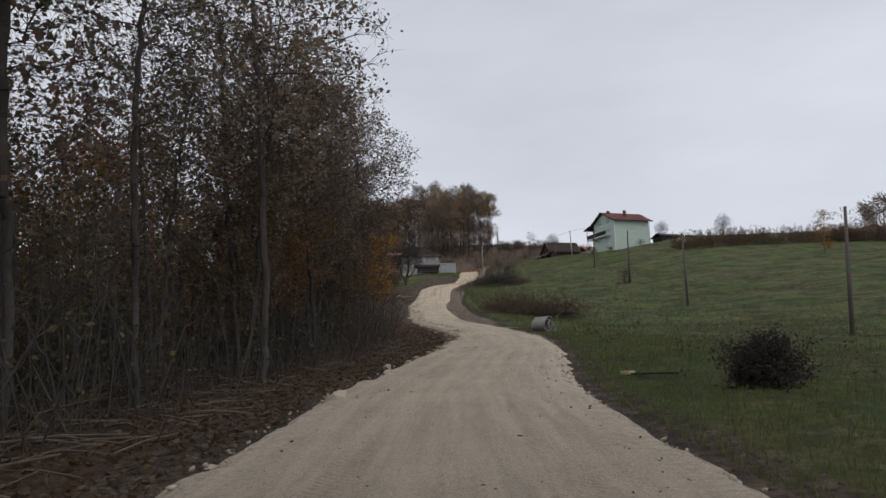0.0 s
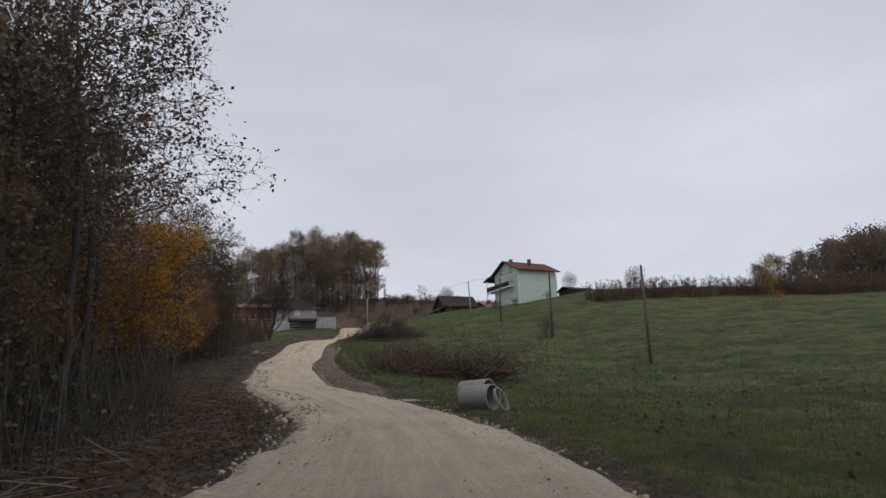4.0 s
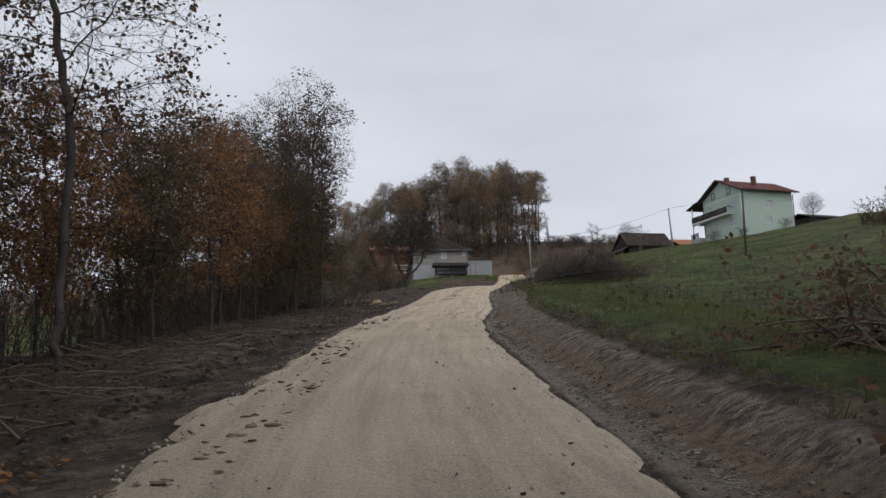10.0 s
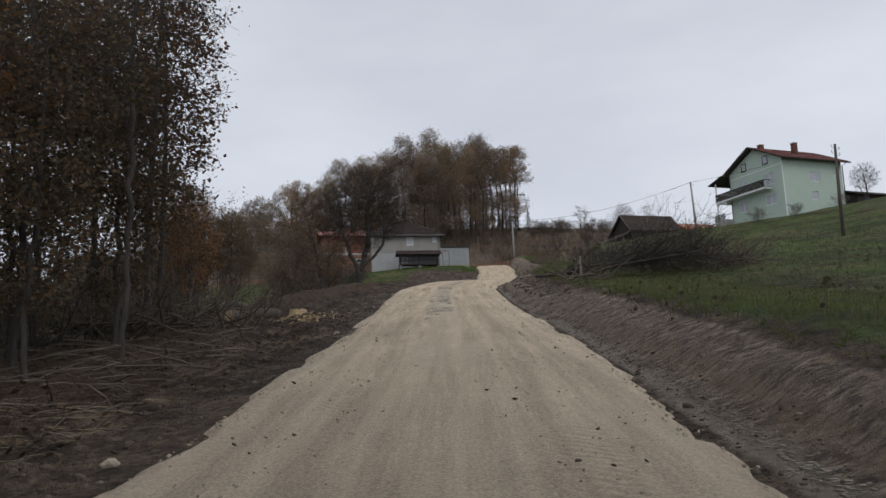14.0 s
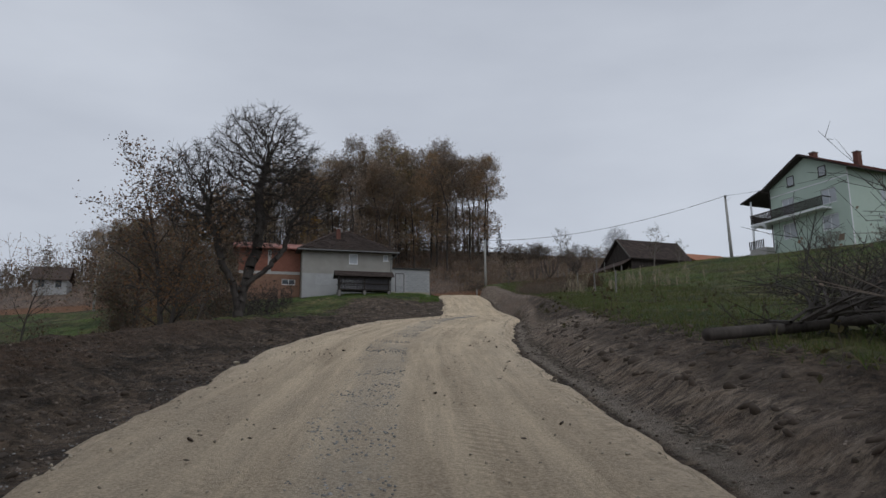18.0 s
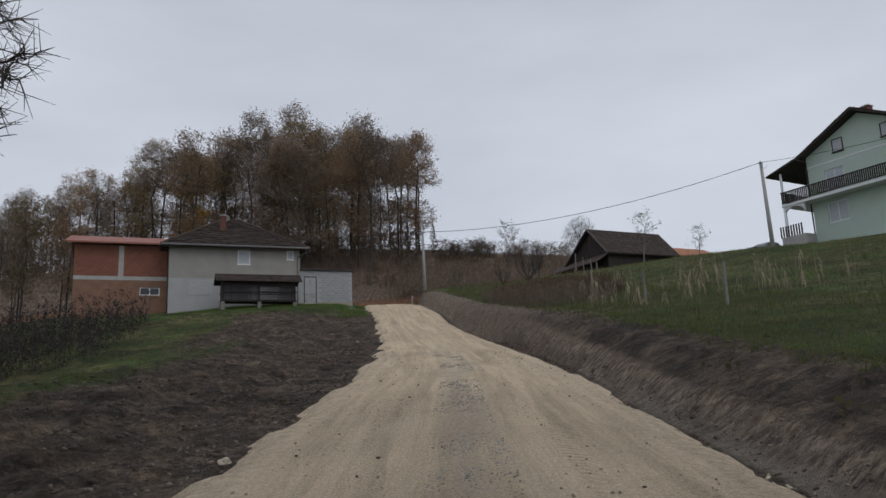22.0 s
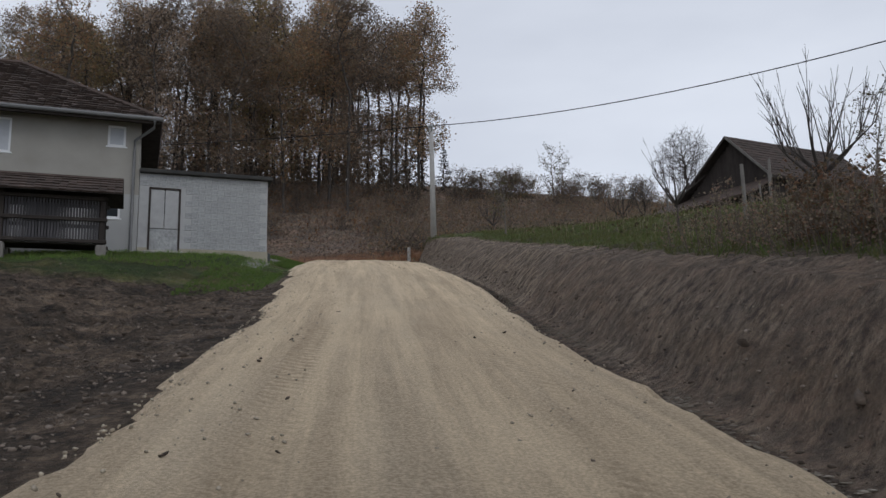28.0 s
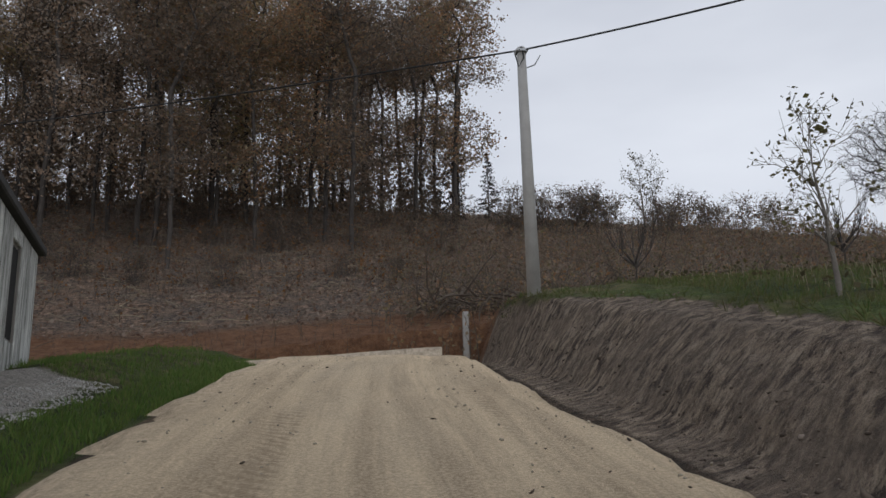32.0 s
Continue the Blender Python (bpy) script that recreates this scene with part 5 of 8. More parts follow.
def tile_field(corners, run, course=0.3, width=0.24, seed=1, lift=0.08):
    """Tiles laid in courses on a slope: corners are eave left, eave right, top right, top left."""
    r = random.Random(seed)
    g = Geo()
    a, b, c, d = [Vector(p) for p in corners]
    up = (d - a)
    n = (b - a).cross(d - a if (d - a).length > 0.2 else c - a).normalized()
    rows = int(run / course)
    for i in range(rows):
        f0, f1 = i / rows, (i + 1.25) / rows
        l0, r0, l1, r1 = a.lerp(d, f0), b.lerp(c, f0), a.lerp(d, min(1, f1)), b.lerp(c, min(1, f1))
        span = (r0 - l0).length
        k = max(1, int(span / width))
        off = 0.5 * (i % 2)
        for j in range(k):
            t0, t1 = (j + 0.03) / k, (j + 0.97) / k
            h = lift * r.uniform(0.7, 1.3)
            p = [l0.lerp(r0, t0) + n * h, l0.lerp(r0, t1) + n * h, l1.lerp(r1, t1) + n * 0.012, l1.lerp(r1, t0) + n * 0.012, l0.lerp(r0, t0), l0.lerp(r0, t1)]
            g.add([tuple(v) for v in p], [(0, 1, 2, 3), (4, 5, 1, 0)])
    return g


def gutter(g, p, q, r=0.07):
    g.tube([p, q], [r, r], 8)


def grey_house():
    m = pose(3.4, 198.22, 0, 0, 0, 11)
    t = thing("house", m, "two-storey grey rendered house with hipped brown tile roof", "house")
    x0, x1, d, zb, zm, ze = -13.65, -4.1, 8.0, 25.3, 28.15, 30.62
    holes_up = [(-8.78, -7.84, 29.27, 30.38), (-5.1, -4.56, 29.72, 30.41)]
    holes_low = [(-5.17, -4.63, 27.35, 28.04)]
    part("wall", wall_cells(Geo(), x0, x1, zm, ze, 0, 0.3, holes_up), M_PLASTER, t, "upper storey in rough grey render")
    part("wall", wall_cells(Geo(), x0, x1, zb, zm, -0.02, 0.3, holes_low), M_PLASTER_LOW, t, "ground floor in paler smooth render")
    part("wall", Geo().box(x0, x0 + 0.3, 0.3, d, zb, ze), M_PLASTER, t)
    part("wall", Geo().box(x1 - 0.3, x1, 0.3, d, zb, ze), M_PLASTER, t)
    part("wall", Geo().box(x0 + 0.3, x1 - 0.3, d - 0.3, d, zb, ze), M_PLASTER, t)
    part("plinth", Geo().box(x0 - 0.02, x1 + 0.02, -0.06, -0.022, zb, 25.72), M_PLASTER_LOW, t, "pale rendered foot of the wall")
    part("ceiling_slab", Geo().box(x0 + 0.3, x1 - 0.3, 0.3, d - 0.3, ze - 0.15, ze), M_CONCRETE, t)
    part("floor_slab", Geo().box(x0 + 0.3, x1 - 0.3, 0.3, d - 0.3, 28.0, 28.15), M_CONCRETE, t)
    window(t, Matrix.Translation((-8.78, 0.08, 29.27)), 0.94, 1.11, 1, M_SHUTTER, label="white window with lowered shutter")
    window(t, Matrix.Translation((-5.1, 0.08, 29.72)), 0.54, 0.69, 1, M_SHUTTER, label="small white window")
    window(t, Matrix.Translation((-5.17, 0.06, 27.35)), 0.54, 0.69, 1)
    part("closed_window", Geo().box(-12.29, -10.65, -0.045, -0.022, 26.9, 27.98, bevel=0.008), M_MORTAR, t, "window opening closed with pale render")
    # roof: structure, tiles on the slopes, ridge caps
    ex0, ex1, ey0, ey1, zo, za = -14.25, -3.5, -0.65, 8.65, 30.55, 33.6
    e = [(ex0, ey0, zo), (ex1, ey0, zo), (ex1, ey1, zo), (ex0, ey1, zo)]
    r = [(-9.6, 4.0, za), (-8.2, 4.0, za)]
    g = Geo().add(e + r, [(0, 1, 5, 4), (1, 2, 5), (2, 3, 4, 5), (3, 0, 4), (3, 2, 1, 0)])
    roof = part("roof", g, M_DARKWOOD, t, "hipped roof of weathered brown tiles")
    for k, c in enumerate(([e[0], e[1], r[1], r[0]], [e[1], e[2], r[1], r[1]], [e[3], e[0], r[0], r[0]])):
        o = part("tiles", tile_field(c, 5.6, 0.27, 0.24, k), M_TILE, roof)
        o["kind"] = "stuff"
    caps = Geo()
    for p, q in ((e[0], r[0]), (e[1], r[1]), (r[0], r[1])):
        caps.tube([Vector(p) + Vector((0, 0, 0.04)), Vector(q) + Vector((0, 0, 0.05))], [0.09, 0.09], 6)
    part("ridge_cap", caps, M_TILE, roof)
    part("gutter", Geo().tube([(ex0, ey0 - 0.05, zo - 0.02), (ex1 + 0.05, ey0 - 0.05, zo - 0.02)], [0.07, 0.07], 8), M_GUTTER, t, "dark grey half-round gutter")
    part("fascia", Geo().box(ex0, ex1, ey0 + 0.02, ey0 + 0.06, zo - 0.16, zo - 0.01), M_DARKWOOD, t)
    part("downpipe", Geo().tube([(-3.7, ey0 - 0.05, zo - 0.08), (-3.72, ey0 + 0.05, zo - 0.3), (-4.28, -0.07, zo - 0.62), (-4.28, -0.09, 29.5), (-4.28, -0.09, 26.2), (-4.22, -0.3, 26.05)], [0.05] * 6, 8), M_GUTTER, t, "grey downpipe", smooth=True)
    ch = part("chimney", Geo().box(-9.9, -9.45, 2.0, 2.5, 31.6, 33.5), M_DARKBRICK, t, "brick chimney on the front slope")
    part("cap", Geo().box(-9.95, -9.4, 1.95, 2.55, 33.502, 33.58), M_CONCRETE, ch)
    part("antenna", Geo().tube([(-9.3, 4, 33.5), (-9.3, 4, 34.5)], [0.02, 0.02], 5).tube([(-9.3, 3.7, 34.3), (-9.3, 4.6, 34.3)], [0.012, 0.012], 4), M_METAL, t)
    dish = Geo().tube([(-9.25, 3.55, 33.7), (-9.2, 3.62, 33.75), (-9.1, 3.75, 33.8)], [0.24, 0.19, 0.03], 12)
    part("satellite_dish", dish, M_CONCRETE, t)


def annex():
    m = pose(3.4, 198.22, 0, 0, 0, 11)
    t = thing("annex", m, "low annex of whitewashed concrete blocks with a narrow double door", "annex")
    x0, x1, zb, z0, zt, d = -4.085, 0.0, 25.4, 26.45, 28.9, 7.0
    door = (-3.79, -2.8, 26.38, 28.45)
    part("wall", wall_cells(Geo(), x0, x1, 26.3, zt, 0.02, 0.3, [door]), M_MORTAR, t)
    part("plinth", wall_cells(Geo(), x0, x1 + 0.02, zb, z0, -0.05, 0.018, [(door[0], door[1], 26.38, 26.45)]), mat("mossy_plinth", (0.3, 0.27, 0.2), (0.38, 0.36, 0.29), 0.95, 2, 40, 0.4), t, "mossy concrete foot")
    side = part("wall", Geo().box(x1 - 0.28, x1, 0.302, d, 26.3, zt), M_CONCRETE, t, "pale side wall of upright concrete panels")
    part("wall", Geo().box(x0, x1 - 0.28, d - 0.3, d, 26.3, zt), M_CONCRETE, t)
    for k in range(9):
        ya, yb = 0.35 + k * 0.73, 1.04 + k * 0.73
        if k in (1, 6):
            part("panel", Geo().box(x1 + 0.002, x1 + 0.05, ya, yb, 26.5, 27.4, bevel=0.01), M_PANEL, t)
            w = part("window", Geo().box(x1 + 0.003, x1 + 0.012, ya + 0.05, yb - 0.05, 27.45, 28.62), M_DARK, t, "dark narrow window opening")
            for c, d2 in ((ya, ya + 0.05), (yb - 0.05, yb)):
                part("frame", Geo().box(x1 + 0.002, x1 + 0.04, c, d2, 27.41, 28.66), M_GREYWOOD, w)
            part("panel", Geo().box(x1 + 0.002, x1 + 0.05, ya, yb, 28.67, zt - 0.02, bevel=0.01), M_PANEL, t)
        else:
            part("panel", Geo().box(x1 + 0.002, x1 + 0.05, ya, yb, 26.5, zt - 0.02, bevel=0.01), M_PANEL, t)
    part("footing", Geo().box(x1 - 0.2, x1 + 0.12, 0.0, d, 25.6, 26.42), mat("tarred_footing", (0.05, 0.055, 0.055), (0.1, 0.105, 0.1), 0.8, 3, 30, 0.3), t, "dark tarred footing")
    part("roof", Geo().box(x0 - 0.02, x1 + 0.14, -0.16, d + 0.1, zt + 0.002, zt + 0.13, bevel=0.02), mat("roofing_felt", (0.03, 0.03, 0.03), (0.06, 0.058, 0.055), 0.9, 3, 30, 0.4), t, "dark felt edge of the flat roof")
    dr = part("door", Geo().box(door[0], door[0] + 0.06, 0.0, 0.1, door[2], door[3]).box(door[1] - 0.06, door[1], 0.0, 0.1, door[2], door[3]).box(door[0] + 0.06, door[1] - 0.06, 0.0, 0.1, door[3] - 0.06, door[3]), M_DARKWOOD, t, "narrow double door with pale upper panels")
    mid = (door[0] + door[1]) / 2
    for a, b in ((door[0] + 0.065, mid - 0.01), (mid + 0.01, door[1] - 0.065)):
        part("upper_panel", Geo().box(a, b, 0.03, 0.06, 27.1, door[3] - 0.065, bevel=0.006), M_MORTAR, dr)
    part("lower_panel", Geo().box(door[0] + 0.065, door[1] - 0.065, 0.03, 0.06, door[2], 27.08, bevel=0.006), M_BLOCK, dr)
    part("step", Geo().box(door[0] - 0.1, door[1] + 0.1, -0.5, -0.052, 25.8, 26.3, bevel=0.02), M_CONCRETE, t)
    return t


def corn_crib():
    """A slatted wooden granary on posts in front of the house."""
    m = pose(3.4, 198.22, 0, 0, 0, 11) @ Matrix.Translation((-10.15, -2.8, 0))
    t = thing("corn_crib", m, "old dark slatted wooden corn crib with tiled roof", "corn crib")
    w, d, z0, z1 = 5.2, 1.15, 26.12, 27.4
    for x in (0.06, w / 2, w - 0.06):
        for y in (0.06, d - 0.06):
            part("post", Geo().box(x - 0.07, x + 0.07, y - 0.07, y + 0.07, z0 - 0.1, z1 + 0.1, bevel=0.012), M_DARKWOOD, t)
            part("foot", Geo().box(x - 0.14, x + 0.14, y - 0.14, y + 0.14, 25.4, z0 - 0.1, bevel=0.03), M_GREYWOOD, t)
    for z in (z0, z0 + 0.62, z1 - 0.06):
        for y in (-0.03, d - 0.04):
            part("rail", Geo().box(-0.08, w + 0.08, y - 0.03, y + 0.05, z - 0.05, z + 0.05, bevel=0.01), M_DARKWOOD, t)
    part("floor", Geo().box(0, w, 0.05, d - 0.05, z0 - 0.09, z0 - 0.05), M_DARKWOOD, t)
    slat = Geo().box(-0.026, 0.026, 0.0, 0.018, z0 - 0.02, z1 - 0.02, bevel=0.004).mesh("slat", M_SOOT)
    n = 66
    for k in range(n):
        for y in (0.025, d - 0.075):
            part("slat", slat, M_SOOT, t, m=Matrix.Translation((0.1 + (w - 0.2) * k / (n - 1), y, 0)))
    for x in (0.02, w - 0.04):
        part("end_wall", Geo().box(x, x + 0.02, 0.05, d - 0.05, z0, z1 + 0.2), M_DARKWOOD, t)
    ro = part("roof", Geo().prism([(-0.45, z1 + 0.02), (d / 2, z1 + 0.62), (d + 0.45, z1 + 0.02), (d / 2, z1 + 0.5)], -0.45, w + 0.45, Matrix.Rotation(radians(90), 4, "Z") @ Matrix.Diagonal((1, -1, 1, 1))), M_DARKWOOD, t)
    o = part("tiles", tile_field([(-0.45, -0.45, z1 + 0.04), (w + 0.45, -0.45, z1 + 0.04), (w + 0.45, d / 2, z1 + 0.64), (-0.45, d / 2, z1 + 0.64)], 1.2, 0.24, 0.2, 5, 0.05), M_TILE, ro)
    o["kind"] = "stuff"
    part("ridge_cap", Geo().tube([(-0.45, d / 2, z1 + 0.66), (w + 0.45, d / 2, z1 + 0.66)], [0.07, 0.07], 6), M_TILE, ro)


def brick_house():
    """An unplastered brick house behind the grey one."""
    m = pose(3.4, 198.22, 0, 0, 0, 11) @ Matrix.Translation((0, 2.0, 0))
    t = thing("house", m, "unplastered red hollow-brick house with a red sheet roof", "house")
    x0, x1, d = -20.1, -13.7, 8.0
    hole = [(-15.6, -14.2, 27.15, 27.75)]
    part("wall", wall_cells(Geo(), x0, x1, 28.55, 30.85, 0, 0.3), M_BRICK, t, "upper brick storey")
    part("wall", wall_cells(Geo(), x0, x1, 25.2, 28.25, 0, 0.3, hole), mat("mortared_brick", (0.17, 0.095, 0.065), (0.27, 0.16, 0.11), 0.92, 2, 25, 0.4), t, "lower storey smeared with mortar")
    part("ring_beam", Geo().box(x0 - 0.01, x1, -0.02, 0.3, 28.252, 28.548), M_CONCRETE, t)
    part("wall", Geo().box(x0, x0 + 0.3, 0.3, d, 25.2, 30.85), M_BRICK, t)
    part("wall", Geo().box(x1 - 0.3, x1, 0.3, d, 25.2, 30.85), M_BRICK, t)
    part("column", Geo().box(-17.1, -16.75, -0.012, 0.0, 28.55, 30.85), M_CONCRETE, t)
    window(t, Matrix.Translation((-15.6, 0.1, 27.15)), 1.4, 0.6, 2)
    rf = part("roof", Geo().prism([(-0.7, 30.88), (4, 32.28), (8.7, 30.88), (8.7, 31.0), (4, 32.4), (-0.7, 31.0)], x0 - 0.6, x1 + 0.5, Matrix(((0, 1, 0, 0), (1, 0, 0, 0), (0, 0, 1, 0), (0, 0, 0, 1)))), mat("red_sheet", (0.26, 0.1, 0.075), (0.33, 0.14, 0.1), 0.6, 2, 30, 0.2), t, "red sheet roof")
    brick = Geo().box(0, 0.37, -0.008, 0.0, 0, 0.185).mesh("brick", M_BRICK)
    for i in range(11):
        for j in range(16):
            x = x0 + 0.02 + j * 0.39 + 0.19 * (i % 2)
            if x + 0.37 < x1 and not (-17.5 < x < -16.75):
                part("brick", brick, M_BRICK, t, m=Matrix.Translation((x, 0, 28.57 + i * 0.203)))
    return t


def green_house():
    m = Matrix.Translation((40.26, 179.75, 0)) @ Matrix.Rotation(radians(20.5), 4, "Z")
    t = thing("house", m, "two-storey mint green house with balcony and dark red roof", "house")
    L, W, zb, ze, zr = 9.5, 8.8, 27.0, 35.3, 37.5
    sl = (zr - ze) / (W / 2)
    side = [(4.3, 5.85, 32.5, 33.65), (4.3, 5.3, 30.2, 31.28), (8.05, 8.7, 33.36, 34.05), (8.27, 8.95, 30.9, 31.44)]
    part("wall", wall_cells(Geo(), 0.3, L, zb, ze, 0, 0.3, side), M_GREEN, t)
    part("wall", Geo().box(0.3, L, W - 0.3, W, zb, ze), M_GREEN, t)
    part("wall", Geo().box(L - 0.3, L, 0.3, W - 0.3, zb, ze), M_GREEN, t)
    turn = Matrix.Rotation(radians(-90), 4, "Z") @ Matrix.Translation((-W, 0, 0))
    # gable wall drawn in its own frame: x runs from the far corner to the near one
    gh = [(W - 7.65, W - 6.05, 30.0, 31.5), (W - 3.1, W - 1.3, 29.9, 31.3), (W - 7.5, W - 6.0, 32.35, 33.95), (W - 2.95, W - 1.3, 32.35, 33.75)]
    gw = part("wall", wall_cells(Geo(), 0, W, zb, ze, 0, 0.3, gh), M_GREEN, t, "gable wall with balcony doors", m=turn)
    part("gable", Geo().prism([(0, ze + 0.002), (W, ze + 0.002), (W / 2, zr - 0.1)], 0, 0.3), M_GREEN, t, m=turn)
    part("string_course", Geo().box(0, W, -0.03, -0.002, 34.45, 34.55), M_WHITE, t, m=turn)
    for a, b, c, d in gh:
        window(t, turn @ Matrix.Translation((a, 0.1, c)), b - a, d - c, 2, M_SHUTTER, trim=0.1, label="white window with lowered shutters")
    for a in (W - 6.6, W - 2.95):
        window(t, turn @ Matrix.Translation((a, -0.03, 35.05)), 0.85, 1.0, 1, M_SHUTTER, M_DARKWOOD, label="dark-framed attic window")
    for a, b, c, d in side:
        window(t, Matrix.Translation((a, 0.1, c)), b - a, d - c, 2 if b - a > 1 else 1, M_SHUTTER)
    part("corner_strip", Geo().box(-0.03, 0.12, -0.03, -0.002, zb, ze - 0.1), M_WHITE, t)
    part("downpipe", Geo().tube([(0.02, W + 0.12, ze), (0.02, W + 0.12, 29)], [0.06, 0.06], 6), M_DARKWOOD, t)
    part("downpipe", Geo().tube([(L + 0.5, -0.4, ze - 0.2), (L + 0.1, -0.08, ze - 0.6), (L + 0.02, -0.08, 29.3)], [0.06, 0.06, 0.06], 6), M_DARKWOOD, t)
    # roof with deep eaves
    o, ov = 0.8, 0.95
    rf = part("roof", Geo().prism([(-o, ze - o * sl), (W / 2, zr), (W + o, ze - o * sl), (W + o, ze - o * sl + 0.16), (W / 2, zr + 0.18), (-o, ze - o * sl + 0.16)], -0.8, L + 0.7, Matrix(((0, 1, 0, 0), (1, 0, 0, 0), (0, 0, 1, 0), (0, 0, 0, 1)))), M_DARKWOOD, t, "gable roof with dark boarded soffit")
    for y0, y1, k in ((-o, W / 2, 0), (W + o, W / 2, 1)):
        q = part("tiles", tile_field([(-0.85, y0, ze - o * sl + 0.17), (L + 0.75, y0, ze - o * sl + 0.17), (L + 0.75, y1, zr + 0.19), (-0.85, y1, zr + 0.19)] if k == 0 else [(L + 0.75, y0, ze - o * sl + 0.17), (-0.85, y0, ze - o * sl + 0.17), (-0.85, y1, zr + 0.19), (L + 0.75, y1, zr + 0.19)], 5.8, 0.34, 0.3, 9 + k, 0.04), M_REDTILE, rf)
        q["kind"] = "stuff"
    part("gutter", Geo().tube([(-0.85, -o - 0.06, ze - o * sl + 0.06), (L + 0.75, -o - 0.06, ze - o * sl + 0.06)], [0.07, 0.07], 6), M_DARKWOOD, t)
    for x, y, h in ((4.4, 2.0, 1.5), (1.4, 4.4, 0.55)):
        zc = ze + sl * min(y, W - y)
        ch = part("chimney", Geo().box(x - 0.3, x + 0.3, y - 0.25, y + 0.25, zc - 0.3, zc + h), M_DARKBRICK, t, "dark brick chimney")
        part("cap", Geo().box(x - 0.36, x + 0.36, y - 0.31, y + 0.31, zc + h + 0.002, zc + h + 0.08), M_CONCRETE, ch)
    # balcony along the gable and round the far corner
    yb0, yb1, zt = 1.9, 10.55, 31.95
    part("balcony_slab", Geo().box(-1.15, -0.002, yb0, yb1, zt - 0.18, zt).box(-0.001, 3.2, W + 0.002, yb1, zt - 0.18, zt), M_WHITE, t, "white balcony floor")
    rail = part("balcony_rail", Geo().box(-1.15, -1.07, yb0, yb1, zt + 0.9, zt + 0.98).box(-1.15, -1.08, yb0, yb1, zt + 0.1, zt + 0.16).box(-1.07, 3.2, yb1 - 0.07, yb1, zt + 0.9, zt + 0.98).box(-1.07, 0, yb0, yb0 + 0.07, zt + 0.9, zt + 0.98), M_DARKWOOD, t, "dark wooden balustrade")
    bal = Geo().box(-0.05, 0.05, -0.02, 0.02, 0.0, 0.74, bevel=0.006).mesh("baluster", M_DARKWOOD)
    for k in range(58):
        part("baluster", bal, M_DARKWOOD, rail, m=Matrix.Translation((-1.115, yb0 + 0.08 + k * (yb1 - yb0 - 0.16) / 57, zt + 0.16)) @ Matrix.Rotation(radians(90), 4, "Z"))
    for k in range(26):
        part("baluster", bal, M_DARKWOOD, rail, m=Matrix.Translation((-1.0 + k * 0.165, yb1 - 0.035, zt + 0.16)))
    # porch at the far corner: posts, arch, small roof
    for x, y in ((-1.0, yb1 - 0.12), (2.9, yb1 - 0.12)):
        part("porch_post", Geo().tube([(x, y, 28.6), (x, y, zt - 0.182)], [0.12, 0.11], 10), M_WHITE, t, smooth=True)
        part("porch_post", Geo().tube([(x, y, zt + 0.002), (x, y, 34.4)], [0.1, 0.09], 10), M_WHITE, t, smooth=True)
    arch = Geo()
    for k in range(8):
        a0, a1 = math.pi * k / 8, math.pi * (k + 1) / 8
        arch.prism([(0.85 * math.cos(a0), 0.55 * math.sin(a0)), (0.85 * math.cos(a1), 0.55 * math.sin(a1)), (0.85 * math.cos(a1), 0.62), (0.85 * math.cos(a0), 0.62)], -0.09, 0.09)
    part("arch", arch, M_WHITE, t, m=Matrix.Translation((-0.99, 9.6, zt - 0.82)) @ Matrix.Rotation(radians(90), 4, "Z"))
    part("porch_roof", Geo().prism([(W + 0.05, 35.0), (yb1 + 0.9, 34.32), (yb1 + 0.9, 34.44), (W + 0.05, 35.14)], -1.4, 3.6, Matrix(((0, 1, 0, 0), (1, 0, 0, 0), (0, 0, 1, 0), (0, 0, 0, 1)))), M_DARKWOOD, t, "lean-to porch roof")
    tr = part("terrace", Geo().box(-1.2, 3.2, W + 0.01, yb1 + 0.3, 27.4, 29.45), M_CONCRETE, t)
    for k in range(9):
        part("terrace_rail", Geo().box(-1.16, -1.1, W + 0.3 + k * 0.22, W + 0.4 + k * 0.22, 29.452, 30.3), M_DARKWOOD, t)


